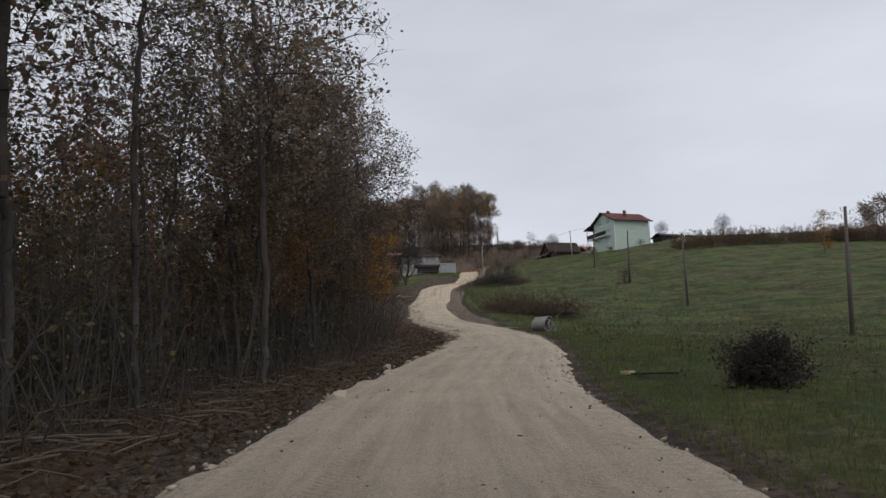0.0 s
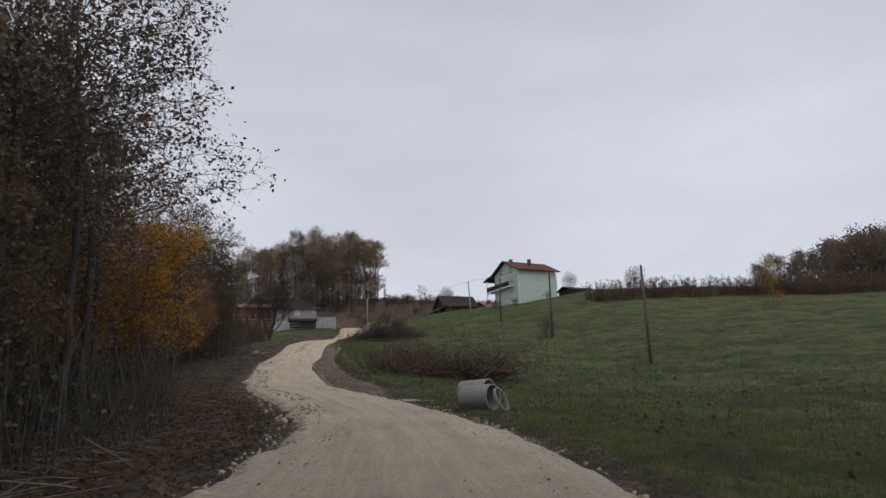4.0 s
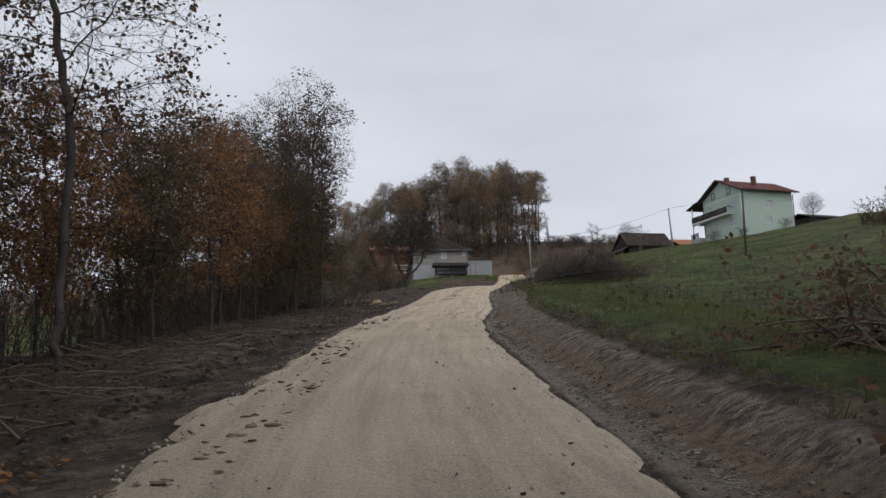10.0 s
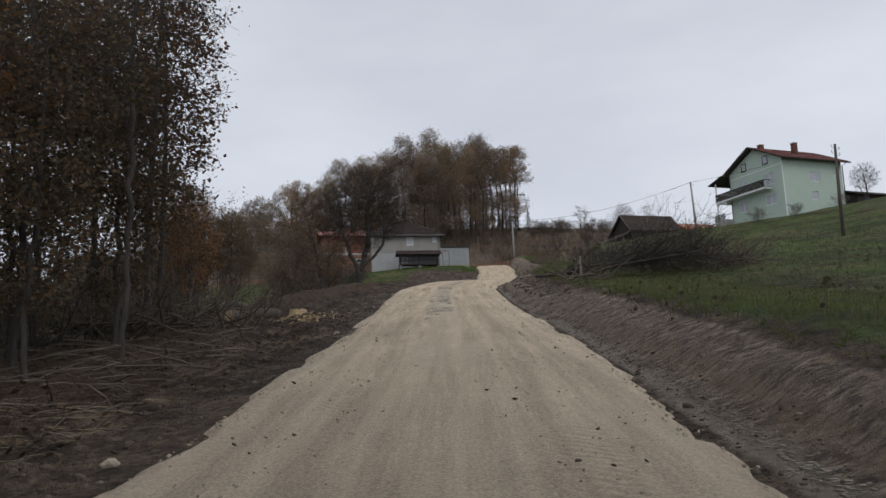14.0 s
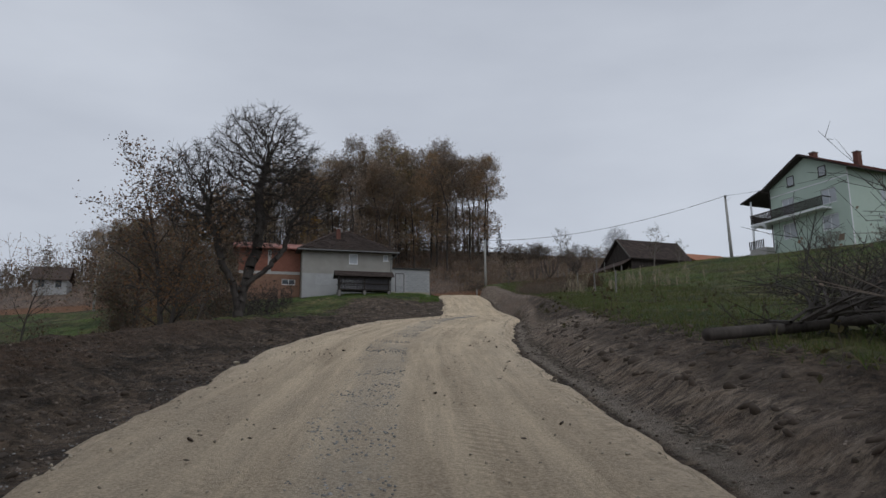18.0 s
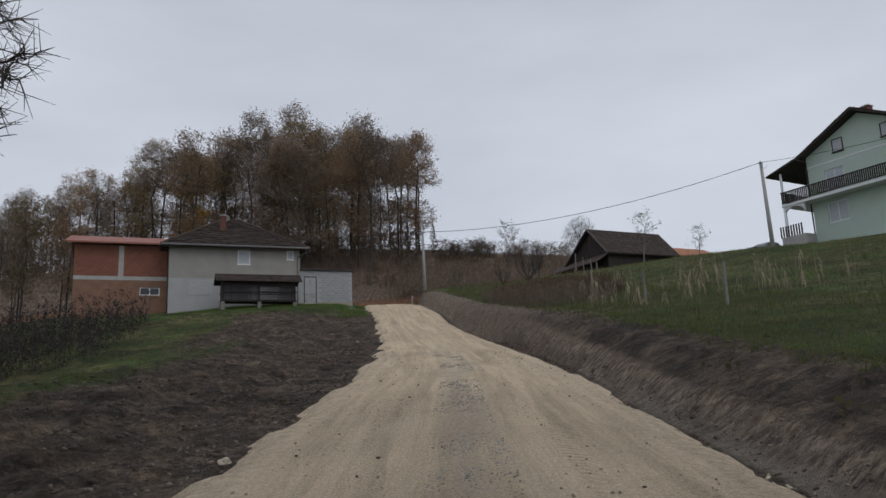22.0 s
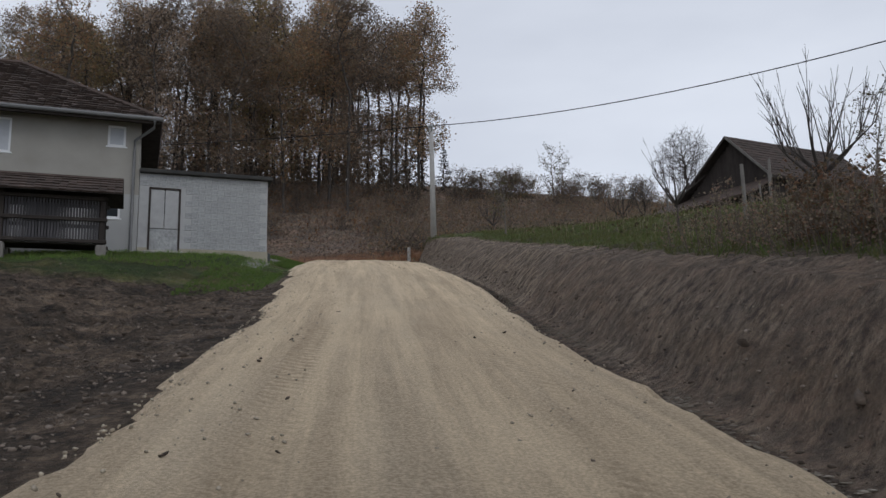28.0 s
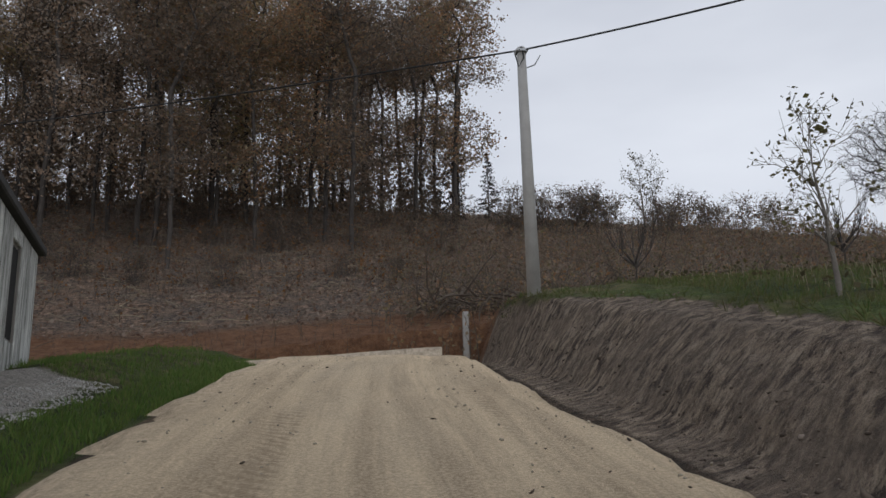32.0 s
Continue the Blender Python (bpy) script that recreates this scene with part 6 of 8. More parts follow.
def barn():
    m = Matrix.Translation((28.5, 211.0, 0)) @ Matrix.Rotation(radians(16), 4, "Z")
    t = thing("barn", m, "old dark timber barn with tiled roof and pent roof", "barn")
    L, h, back, zb, ze, zr, zk = 8.5, 2.5, 5.4, 28.6, 32.75, 35.2, 31.2
    board = Geo().box(0, 0.235, -0.02, 0.02, zb, ze, bevel=0.004).mesh("board", M_DARKWOOD)
    for k in range(35):
        part("board", board, M_DARKWOOD, t, m=Matrix.Translation((0.04 + k * 0.24, -h, 0)))
    for k in range(32):
        y = -h + 0.02 + k * 0.243
        c = y + 0.12
        top = zr - (zr - ze) * (-c / h) if c < 0 else zr - (zr - zk) * c / back
        part("board", Geo().box(-0.02, 0.02, y, y + 0.235, zb, top - 0.12), M_DARKWOOD, t)
    part("wall", Geo().box(0.03, L - 0.03, -h + 0.03, back - 0.3, zb, zk - 0.1), M_DARK, t)
    part("end_wall", Geo().prism([(-h, zb), (back, zb), (back, zk), (0, zr - 0.1), (-h, ze)], L - 0.02, L + 0.02, Matrix(((0, 1, 0, 0), (1, 0, 0, 0), (0, 0, 1, 0), (0, 0, 0, 1)))), M_DARKWOOD, t)
    swap = Matrix(((0, 1, 0, 0), (1, 0, 0, 0), (0, 0, 1, 0), (0, 0, 0, 1)))
    sl = (zr - ze) / h
    e = (-h - 0.5, ze - 0.5 * sl)
    rf = part("roof", Geo().prism([e, (0, zr), (back + 0.4, zk - 0.3), (back + 0.4, zk - 0.2), (0, zr + 0.12), (e[0], e[1] + 0.1)], -0.45, L + 0.4, swap), M_DARKWOOD, t)
    q = part("tiles", tile_field([(-0.45, e[0], e[1] + 0.11), (L + 0.4, e[0], e[1] + 0.11), (L + 0.4, 0, zr + 0.13), (-0.45, 0, zr + 0.13)], 3.9, 0.3, 0.26, 3, 0.04), M_TILE, rf)
    q["kind"] = "stuff"
    part("bargeboard", Geo().prism([(e[0], e[1] - 0.02), (0, zr - 0.02), (0, zr + 0.16), (e[0], e[1] + 0.16)], -0.5, -0.452, swap), M_GREYWOOD, t)
    part("bargeboard", Geo().prism([(back + 0.4, zk - 0.32), (0, zr - 0.02), (0, zr + 0.16), (back + 0.4, zk - 0.14)], -0.5, -0.452, swap), M_DARKWOOD, t)
    part("pent_roof", Geo().prism([(-1.7, 31.35), (-0.03, 32.3), (-0.03, 32.42), (-1.7, 31.47)], -h - 0.3, back + 0.3), M_TILE, t, "tiled pent roof across the gable")
    for y in (-h, 1.2, back):
        part("post", Geo().box(-1.55, -1.42, y - 0.07, y + 0.07, zb, 31.38), M_GREYWOOD, t)


def small_house(x, y, turn, w, d, h, wall_mat, roof_mat, label, base=None, rise=1.6):
    z = gz(x, y) if base is None else base
    t = thing("house", Matrix.Translation((x, y, z)) @ Matrix.Rotation(turn, 4, "Z"), label, "house")
    part("wall", Geo().box(-w / 2, w / 2, -d / 2, d / 2, -1.0, h), wall_mat, t)
    part("roof", Geo().prism([(-d / 2 - 0.5, h - 0.2), (0, h + rise), (d / 2 + 0.5, h - 0.2), (d / 2 + 0.5, h - 0.05), (0, h + rise + 0.16), (-d / 2 - 0.5, h - 0.05)], -w / 2 - 0.4, w / 2 + 0.4, Matrix(((0, 1, 0, 0), (1, 0, 0, 0), (0, 0, 1, 0), (0, 0, 0, 1)))), roof_mat, t)
    for k in (-1, 1):
        part("window", Geo().box(k * w / 4 - 0.4, k * w / 4 + 0.4, -d / 2 - 0.03, -d / 2 + 0.02, h * 0.4, h * 0.4 + 1.0), M_GLASS, t)
    return t


grey_house()
block_annex = annex()
corn_crib()
brick_house()
green_house()
barn()
small_house(42.5, 219, 0.3, 6, 5, 2.2, M_PLASTER, mat("orange_tile", (0.32, 0.13, 0.07), (0.4, 0.18, 0.1), 0.8, 2, 25, 0.3, vary=0.15), "small house with an orange tile roof behind the barn", base=31.3, rise=1.3)
small_house(56.5, 192, 0.36, 7, 4, 2.3, M_DARKWOOD, M_DARKWOOD, "dark wooden shed beside the green house", base=30.2, rise=0.7)
small_house(64.5, 196, 0.3, 6, 4, 2.0, M_GREYWOOD, M_DARKWOOD, "low grey shed with dark roof", base=30.8, rise=0.5)
small_house(-51, 234, 0.2, 4.6, 4, 1.9, M_PLASTER_LOW, M_TILE, "pale house across the valley with brown roof", rise=2.0)
small_house(-66, 238, -0.1, 6, 5, 2.4, M_PLASTER, M_TILE, "distant house with a dark roof in the valley", rise=2.2)


# ---- poles and cables ----
def wooden_pole(x, y, top, lean=(0, 0), label="dark wooden utility pole with insulators in the meadow"):
    z = gz(x, y)
    h = top - z
    t = thing("utility_pole", Matrix.Translation((x, y, z)), label, "pole", "poles along the meadow")
    part("pole", Geo().tube([(0, 0, -0.5), (lean[0] * 0.5, lean[1] * 0.5, h / 2), (lean[0], lean[1], h)], [0.14, 0.12, 0.09], 9), M_BARK, t, smooth=True)
    for k, dz in enumerate((0.25, 0.7)):
        for sgn in (-1, 1):
            b = part("bracket", Geo().tube([(lean[0] + sgn * 0.08, lean[1], h - dz - (0.2 if sgn > 0 else 0)), (lean[0] + sgn * 0.28, lean[1], h - dz - (0.2 if sgn > 0 else 0)), (lean[0] + sgn * 0.28, lean[1], h - dz + 0.12 - (0.2 if sgn > 0 else 0))], [0.018] * 3, 5), M_METAL, t)
            part("insulator", Geo().tube([(lean[0] + sgn * 0.28, lean[1], h - dz + 0.1 - (0.2 if sgn > 0 else 0)), (lean[0] + sgn * 0.28, lean[1], h - dz + 0.24 - (0.2 if sgn > 0 else 0))], [0.05, 0.035], 7), M_WHITE, b)
    return t


def concrete_pole(x, y, top, lean=(0, 0)):
    z = gz(x, y)
    h = top - z
    t = thing("utility_pole", Matrix.Translation((x, y, z)), "tapered grey concrete utility pole carrying a black cable", "pole", "concrete poles")
    part("pole", Geo().tube([(0, 0, -0.6), (lean[0], lean[1], h)], [0.16, 0.1], 10), M_CONCRETE, t, smooth=True)
    part("hook", Geo().tube([(lean[0] + 0.08, lean[1], h - 0.5), (lean[0] + 0.3, lean[1] - 0.05, h - 0.42), (lean[0] + 0.42, lean[1] - 0.1, h - 0.2)], [0.015] * 3, 5), M_METAL, t)
    part("cable_loop", Geo().tube([(lean[0] - 0.02, lean[1] - 0.11, h - 0.02), (lean[0] - 0.18, lean[1] - 0.16, h - 0.28), (lean[0] - 0.12, lean[1] - 0.18, h - 0.55), (lean[0] + 0.02, lean[1] - 0.14, h - 0.3), (lean[0], lean[1] - 0.1, h - 0.02)], [0.018] * 5, 5), M_CABLE, t)
    part("clamp", Geo().box(lean[0] - 0.13, lean[0] + 0.13, lean[1] - 0.13, lean[1] + 0.13, h - 0.12, h - 0.06), M_METAL, t)
    return (x + lean[0], y + lean[1], z + h - 0.05)


def cable(p, q, sag, r=0.022):
    pts = [Vector(p).lerp(Vector(q), k / 20) - Vector((0, 0, sag * (1 - (2 * k / 20 - 1) ** 2))) for k in range(21)]
    tagged(part("cable", Geo().tube(pts, [r] * 21, 5), M_CABLE, smooth=True), "black sagging overhead cable between concrete poles", "cable", "overhead cables")


wooden_pole(26.0, 83.6, 15.3, (0.0, 0.1))
wooden_pole(23.9, 46.4, 10.4, (0.5, 0.1))
wooden_pole(27.2, 113.7, 21.0, (0.15, 0.0))
wooden_pole(28.5, 146.0, 26.7, (0.25, 0.0))
p_a = concrete_pole(30.85, 184.0, 33.55, (-0.3, -0.3))
p_b = concrete_pole(10.9, 208.8, 34.65, (-0.05, 0))
cable(p_a, p_b, 1.15)
cable(p_b, (-30, 236, 40), 0.6)
cable(p_a, (40.0, 181.5, 34.9), 0.15, 0.015)
concrete_pole(-34.5, 205.8, gz(-34.5, 205.8) + 6.0)
tagged(part("boundary_post", Geo().box(10.28, 10.44, 213.9, 214.04, gz(10.36, 214) - 0.2, 29.25, bevel=0.02), M_CONCRETE), "short pale concrete boundary post at the bend", "post")


# ---- parked car beside the green house ----
def parked_car(x, y, turn):
    t = thing("car", Matrix.Translation((x, y, gz(x, y) + 0.02)) @ Matrix.Rotation(turn, 4, "Z"), "silver-grey car parked on the grass by the green house", "car")
    side = [(-2.1, 0.35), (-2.12, 0.7), (-1.95, 0.92), (-1.2, 0.98), (-0.55, 1.0), (1.75, 1.0), (2.05, 0.9), (2.1, 0.4), (1.9, 0.25), (-1.9, 0.25)]
    part("body", Geo().prism(side, -0.82, 0.82), M_PAINT, t)
    roof = [(-1.05, 1.002), (-0.35, 1.4), (0.1, 1.47), (1.1, 1.44), (1.85, 1.002)]
    part("cabin", Geo().prism(roof, -0.7, 0.7), M_PAINT, t)
    for sgn in (-1, 1):
        for poly in ([(-0.75, 1.04), (-0.27, 1.34), (0.3, 1.38), (0.3, 1.04)], [(0.38, 1.04), (0.38, 1.38), (1.05, 1.36), (1.5, 1.04)]):
            part("side_window", Geo().prism(poly, sgn * 0.702 - 0.004, sgn * 0.702 + 0.004), M_GLASS, t)
    for wx in (-1.3, 1.3):
        for sgn in (-1, 1):
            w = part("wheel", Geo().tube([(wx, sgn * 0.66, 0.3), (wx, sgn * 0.84, 0.3)], [0.3, 0.3], 16), M_CABLE, t)
            part("rim", Geo().tube([(wx, sgn * 0.842, 0.3), (wx, sgn * 0.852, 0.3)], [0.19, 0.17], 12), M_METAL, w)
    for wx in (-2.115, 2.1):
        for sgn in (-1, 1):
            part("lamp", Geo().box(wx - 0.02, wx + 0.02, sgn * 0.6 - 0.14, sgn * 0.6 + 0.14, 0.68, 0.82, bevel=0.01), M_GLASS if wx < 0 else M_REDTILE, t)


parked_car(43.2, 204.0, 0.35)


# ---- along the road: wood edge, logs, brush ----
def scatter(name, base_v, base_f, pts, turn, size, material, label, category, kind="stuff", squash=None, tilt=0.0, seed=0):
    """One object of many small pieces: each is the base shape, turned about z, tilted and scaled."""
    r = np.random.RandomState(seed)
    n = len(pts)
    c, s = np.cos(turn), np.sin(turn)
    rot = np.zeros((n, 3, 3))
    rot[:, 0, 0], rot[:, 0, 1], rot[:, 1, 0], rot[:, 1, 1], rot[:, 2, 2] = c, -s, s, c, 1
    if tilt:
        a, b = r.normal(0, tilt, n), r.normal(0, tilt, n)
        rx = np.zeros((n, 3, 3))
        rx[:, 0, 0], rx[:, 1, 1], rx[:, 1, 2], rx[:, 2, 1], rx[:, 2, 2] = 1, np.cos(a), -np.sin(a), np.sin(a), np.cos(a)
        ry = np.zeros((n, 3, 3))
        ry[:, 1, 1], ry[:, 0, 0], ry[:, 0, 2], ry[:, 2, 0], ry[:, 2, 2] = 1, np.cos(b), np.sin(b), -np.sin(b), np.cos(b)
        rot = rot @ rx @ ry
    bv = np.array(base_v, dtype=float)
    per = bv[None] * (size[:, None, None] if squash is None else size[:, None, None] * squash[:, None, :])
    v = np.einsum("nij,nkj->nki", rot, per) + np.asarray(pts)[:, None, :]
    f = (np.array(base_f)[None] + (np.arange(n) * len(bv))[:, None, None]).reshape(-1, len(base_f[0]))
    o = new(name, quads_mesh(name, v.reshape(-1, 3), f, material))
    return tagged(o, label, category, kind=kind)


def lump(seed, n=6):
    """A low stone or clod: a rounded, uneven block."""
    r = random.Random(seed)
    bm = bmesh.new()
    bmesh.ops.create_icosphere(bm, subdivisions=1, radius=0.5)
    for v in bm.verts:
        v.co *= r.uniform(0.72, 1.15)
    bm.verts.index_update()
    vs, fs = [tuple(v.co) for v in bm.verts], [tuple(v.index for v in f.verts) for f in bm.faces]
    bm.free()
    return vs, fs


LUMPS = [lump(k) for k in range(6)]
BLADE_V = [(-0.05, 0, 0), (0.05, 0, 0), (0.02, 0.12, 0.7), (0.0, 0.3, 1.0), (0.1, -0.08, 0), (0.02, -0.14, 0), (0.3, -0.12, 0.55), (0.42, -0.16, 0.72), (-0.12, -0.02, 0), (-0.05, 0.06, 0), (-0.3, 0.02, 0.6), (-0.42, 0.0, 0.85)]
BLADE_F = [(0, 1, 2, 3), (4, 5, 6, 7), (8, 9, 10, 11)]
LEAF_V = [(-0.5, 0, 0.02), (0, -0.32, 0.1), (0.5, 0, 0.0), (0, 0.32, 0.12)]
LEAF_F = [(0, 1, 2, 3)]
STICK_V = [(-0.5, -0.009, 0), (-0.5, 0.009, 0), (-0.5, 0, 0.016), (0.5, -0.005, 0.02), (0.5, 0.005, 0.02), (0.5, 0, 0.03), (0.0, 0.03, 0.03), (0.0, 0.048, 0.03), (0.0, 0.04, 0.046)]
STICK_F = [(0, 1, 7, 6), (1, 2, 8, 7), (2, 0, 6, 8), (6, 7, 4, 3), (7, 8, 5, 4), (8, 6, 3, 5)]
rs = np.random.RandomState(4)


def beside(n, y0, y1, s0, s1, power=1.0):
    """Random places between two distances beside the road (negative: its left side)."""
    yv = rs.uniform(y0, y1, n)
    sv = s0 + (s1 - s0) * rs.uniform(0, 1, n) ** power
    xv = np.interp(np.minimum(yv, 214), LEVELS, CENTRE) + sv
    return np.stack([xv, yv, ground_at(xv, yv)], 1)


def strew(name, shape, pts, size, material, label, category, tilt=0.0, flat=None, lift=0.0):
    pts = pts.copy()
    pts[:, 2] += lift
    return scatter(name, *shape, pts, rs.uniform(0, 6.28, len(pts)), size, material, label, category, squash=flat, tilt=tilt, seed=len(pts))


def flats(n, lo=0.5, hi=0.9):
    return np.stack([rs.uniform(0.8, 1.4, n), rs.uniform(0.7, 1.2, n), rs.uniform(lo, hi, n)], 1)


# coarser stones spilled over both edges of the lower road
for s0, s1 in ((-1.9, -2.75), (1.8, 2.5)):
    p = beside(420, 2, 62, s0, s1)
    p[:, 2] = np.maximum(p[:, 2], np.interp(p[:, 1], LEVELS, RISE) - 0.06)
    strew("stones", LUMPS[4], p, rs.uniform(0.035, 0.1, 420) * rs.uniform(0.6, 1.3, 420), M_STONE, "coarse pale stones spilled over the road edge", "stones", 0.5, flats(420))
# fallen leaves and twigs under the wood
for k, (n, y0, y1, s0, s1) in enumerate(((15000, 0, 60, -2.9, -9.5), (5000, 55, 112, -3.2, -12))):
    p = beside(n, y0, y1, s0, s1)
    strew("fallen_leaves", (LEAF_V, LEAF_F), p, rs.uniform(0.07, 0.17, n), M_LITTER, "brown fallen leaves under the trees", "leaves", 0.5, lift=0.02)
p = beside(1500, 2, 112, -4.0, -11)
strew("twigs", (STICK_V, STICK_F), p, rs.uniform(0.4, 1.8, 1500), M_TWIG, "broken twigs on the muddy ground", "twigs", 0.16, lift=0.02)
p = beside(420, 2, 112, -4.6, -11)
strew("sticks", (STICK_V, STICK_F), p, rs.uniform(0.7, 2.0, 420), M_TWIG, "dry sticks lying at the wood edge", "sticks", 0.22, lift=0.05)
p = beside(5000, 54, 72, -2.9, -7.5)
strew("fallen_leaves", (LEAF_V, LEAF_F), p, rs.uniform(0.06, 0.13, 5000), M_LEAF_RUST, "rust and orange fallen leaves beside the road", "leaves", 0.5, lift=0.02)
p = beside(2600, 80, 100, -3.4, -7.5)
p = p[np.array([rough(q[0] * 0.8, q[1], 0.5) for q in p]) > -0.05]
strew("straw", (STICK_V, STICK_F), p, rs.uniform(0.12, 0.4, len(p)), M_STEM, "pale dry straw trodden into the mud", "straw", 0.12, lift=0.03)
p = beside(420, 113, 134, 3.3, 5.2)
strew("clods", LUMPS[0], p, rs.uniform(0.05, 0.22, 420), M_CLOD, "dark torn sods below the felled tree", "earth", 0.5, flats(420, 0.3, 0.6), lift=-0.02)
# clods of turned earth
p = beside(1900, 60, 204, 0.02, 0.24)
p[:, 0] += np.array([right_edge(v) for v in p[:, 1]])
p[:, 2] = ground_at(p[:, 0], p[:, 1])
strew("clods", LUMPS[2], p, rs.uniform(0.02, 0.09, 1900) * rs.uniform(0.5, 1.3, 1900), M_CLOD, "dark crumbled earth along the ditch", "earth", 0.4, flats(1900, 0.4, 0.8))
for k, (n, y0, y1, s0, s1, lo, hi) in enumerate(((4200, 55, 112, -2.5, -8.5, 0.025, 0.1), (9000, 100, 190, -2.3, -10.5, 0.025, 0.13), (3600, 58, 213, 2.2, 3.1, 0.015, 0.06), (1500, 58, 213, 3.1, 4.6, 0.012, 0.04), (1600, 3, 58, 2.4, 3.6, 0.025, 0.1), (1800, 3, 58, -2.4, -3.6, 0.025, 0.1))):
    p = beside(n, y0, y1, s0, s1)
    strew("clods", LUMPS[k], p, rs.uniform(lo, hi, n) * rs.uniform(0.5, 1.3, n), M_CLOD, "dark clods of turned earth", "earth", 0.4, flats(n, 0.35, 0.7))
for n, y0, y1, s0, s1 in ((700, 112, 190, -2.25, -3.8), (260, 60, 112, -2.6, -8), (420, 100, 190, -2.6, -10), (160, 58, 212, 2.2, 3.0)):
    p = beside(n, y0, y1, s0, s1)
    strew("clods", LUMPS[3], p, rs.uniform(0.07, 0.2, n), M_CLOD, "larger sods of dark earth", "earth", 0.4, flats(n, 0.3, 0.55), lift=-0.02)
for k, (n, y0, y1, s0, s1) in enumerate(((900, 56, 112, -2.4, -8), (11000, 112, 192, -2.4, -9), (2600, 58, 213, 2.3, 4.6))):
    p = beside(n, y0, y1, s0, s1, 1.3)
    strew("clods", LUMPS[k], p, rs.uniform(0.02, 0.07, n) * rs.uniform(0.5, 1.2, n), M_CLOD_PALE, "dry grey-brown clods of turned earth", "earth", 0.4, flats(n, 0.35, 0.7))
# stones: along both edges and loose on the road
for k, (n, s0, s1) in enumerate(((12000, -1.7, -2.38), (12000, 1.75, 2.4))):
    p = beside(n, 2, 187 if s0 < 0 else 192, s0, s1)
    if s0 > 0:
        p[:, 0] += np.array([right_edge(v) for v in p[:, 1]]) - 2.42
    else:
        p[:, 0] += 0.3 * np.clip((p[:, 1] - 41) / 7, 0, 1)
    p[:, 2] = np.maximum(p[:, 2], np.interp(p[:, 1], LEVELS, RISE) - 0.03)
    strew("stones", LUMPS[k + 2], p, rs.uniform(0.01, 0.036, n) * rs.uniform(0.5, 1.5, n), M_STONE, "pale crushed stones along the road edge", "stones", 0.5, flats(n))
p = beside(7000, 2, 210, -1.95, 1.95)
p[:, 2] = np.interp(p[:, 1], LEVELS, RISE) + 0.03
strew("stones", LUMPS[5], p, rs.uniform(0.01, 0.032, 7000), M_STONE, "small loose stones on the road", "stones", 0.4, flats(7000))
p = beside(6000, 108, 160, -0.45, 0.3)
p[:, 2] = np.interp(p[:, 1], LEVELS, RISE) + 0.045
strew("gravel", LUMPS[4], p, rs.uniform(0.012, 0.035, 6000), M_GRAVEL, "loose grey gravel between the wheel tracks", "gravel", 0.4, flats(6000))
p = beside(430, 49, 96, -1.75, -1.0)
p[:, 0] += 0.18 * np.sin(p[:, 1] * 0.35)
p = p[np.sin(p[:, 1] * 1.7) + np.sin(p[:, 1] * 0.63 + 1) > -0.6]
p[:, 2] = np.interp(p[:, 1], LEVELS, RISE) + 0.03
strew("clods", LUMPS[1], p, rs.uniform(0.04, 0.2, len(p)) * rs.uniform(0.5, 1, len(p)), M_MUD, "flat lumps of mud dropped along a wheel track", "earth", 0.15, flats(len(p), 0.12, 0.28))
p = beside(900, 4, 205, -1.9, 2.1)
p[:, 2] = np.interp(p[:, 1], LEVELS, RISE) + 0.035
strew("clods", LUMPS[3], p, rs.uniform(0.015, 0.06, 900), M_CLOD, "bits of dark mud on the road", "earth", 0.4, flats(900, 0.3, 0.6))
p = beside(900, 112, 133, -2.3, -3.6, 2.0)
strew("gravel", LUMPS[4], p, rs.uniform(0.012, 0.03, 900), M_GRAVEL, "grey gravel spread on the shoulder", "gravel", 0.5, flats(900))
p = beside(3600, 195, 203, -3.35, -3.95)
strew("gravel", LUMPS[0], p, rs.uniform(0.012, 0.04, 3600), M_GRAVEL, "grey gravel strip beside the annex", "gravel", 0.5, flats(3600))
# grass
for n, y0, y1, s0, s1, lo, hi, pw in ((16000, 2, 58, 3.0, 9, 0.05, 0.15, 1.2), (14000, 2, 62, 9, 32, 0.08, 0.2, 1.1), (20000, 58, 150, 4.9, 11, 0.05, 0.15, 1.2), (12000, 58, 170, 10, 36, 0.09, 0.22, 1.1), (20000, 150, 213, 4.9, 12, 0.05, 0.16, 1.3), (10000, 165, 213, 11, 30, 0.08, 0.2, 1.1)):
    p = beside(n, y0, y1, s0, s1, pw)
    strew("grass", (BLADE_V, BLADE_F), p, rs.uniform(lo, hi, n), M_GRASS, "short green meadow grass", "grass", 0.15)
# tufts that hang over the top of the cut bank
p = beside(2600, 62, 212, 0, 0.55)
p[:, 0] += np.interp(p[:, 1], [58, 64, 95, 108, 150, 165, 202, 209], [3.0, 3.7, 3.9, 4.5, 4.5, 4.15, 4.15, 2.5])
p[:, 2] = ground_at(p[:, 0], p[:, 1])
strew("tufts", (BLADE_V, BLADE_F), p, rs.uniform(0.06, 0.2, 2600), M_GRASS, "ragged grass tufts along the top of the cut bank", "grass", 0.5)
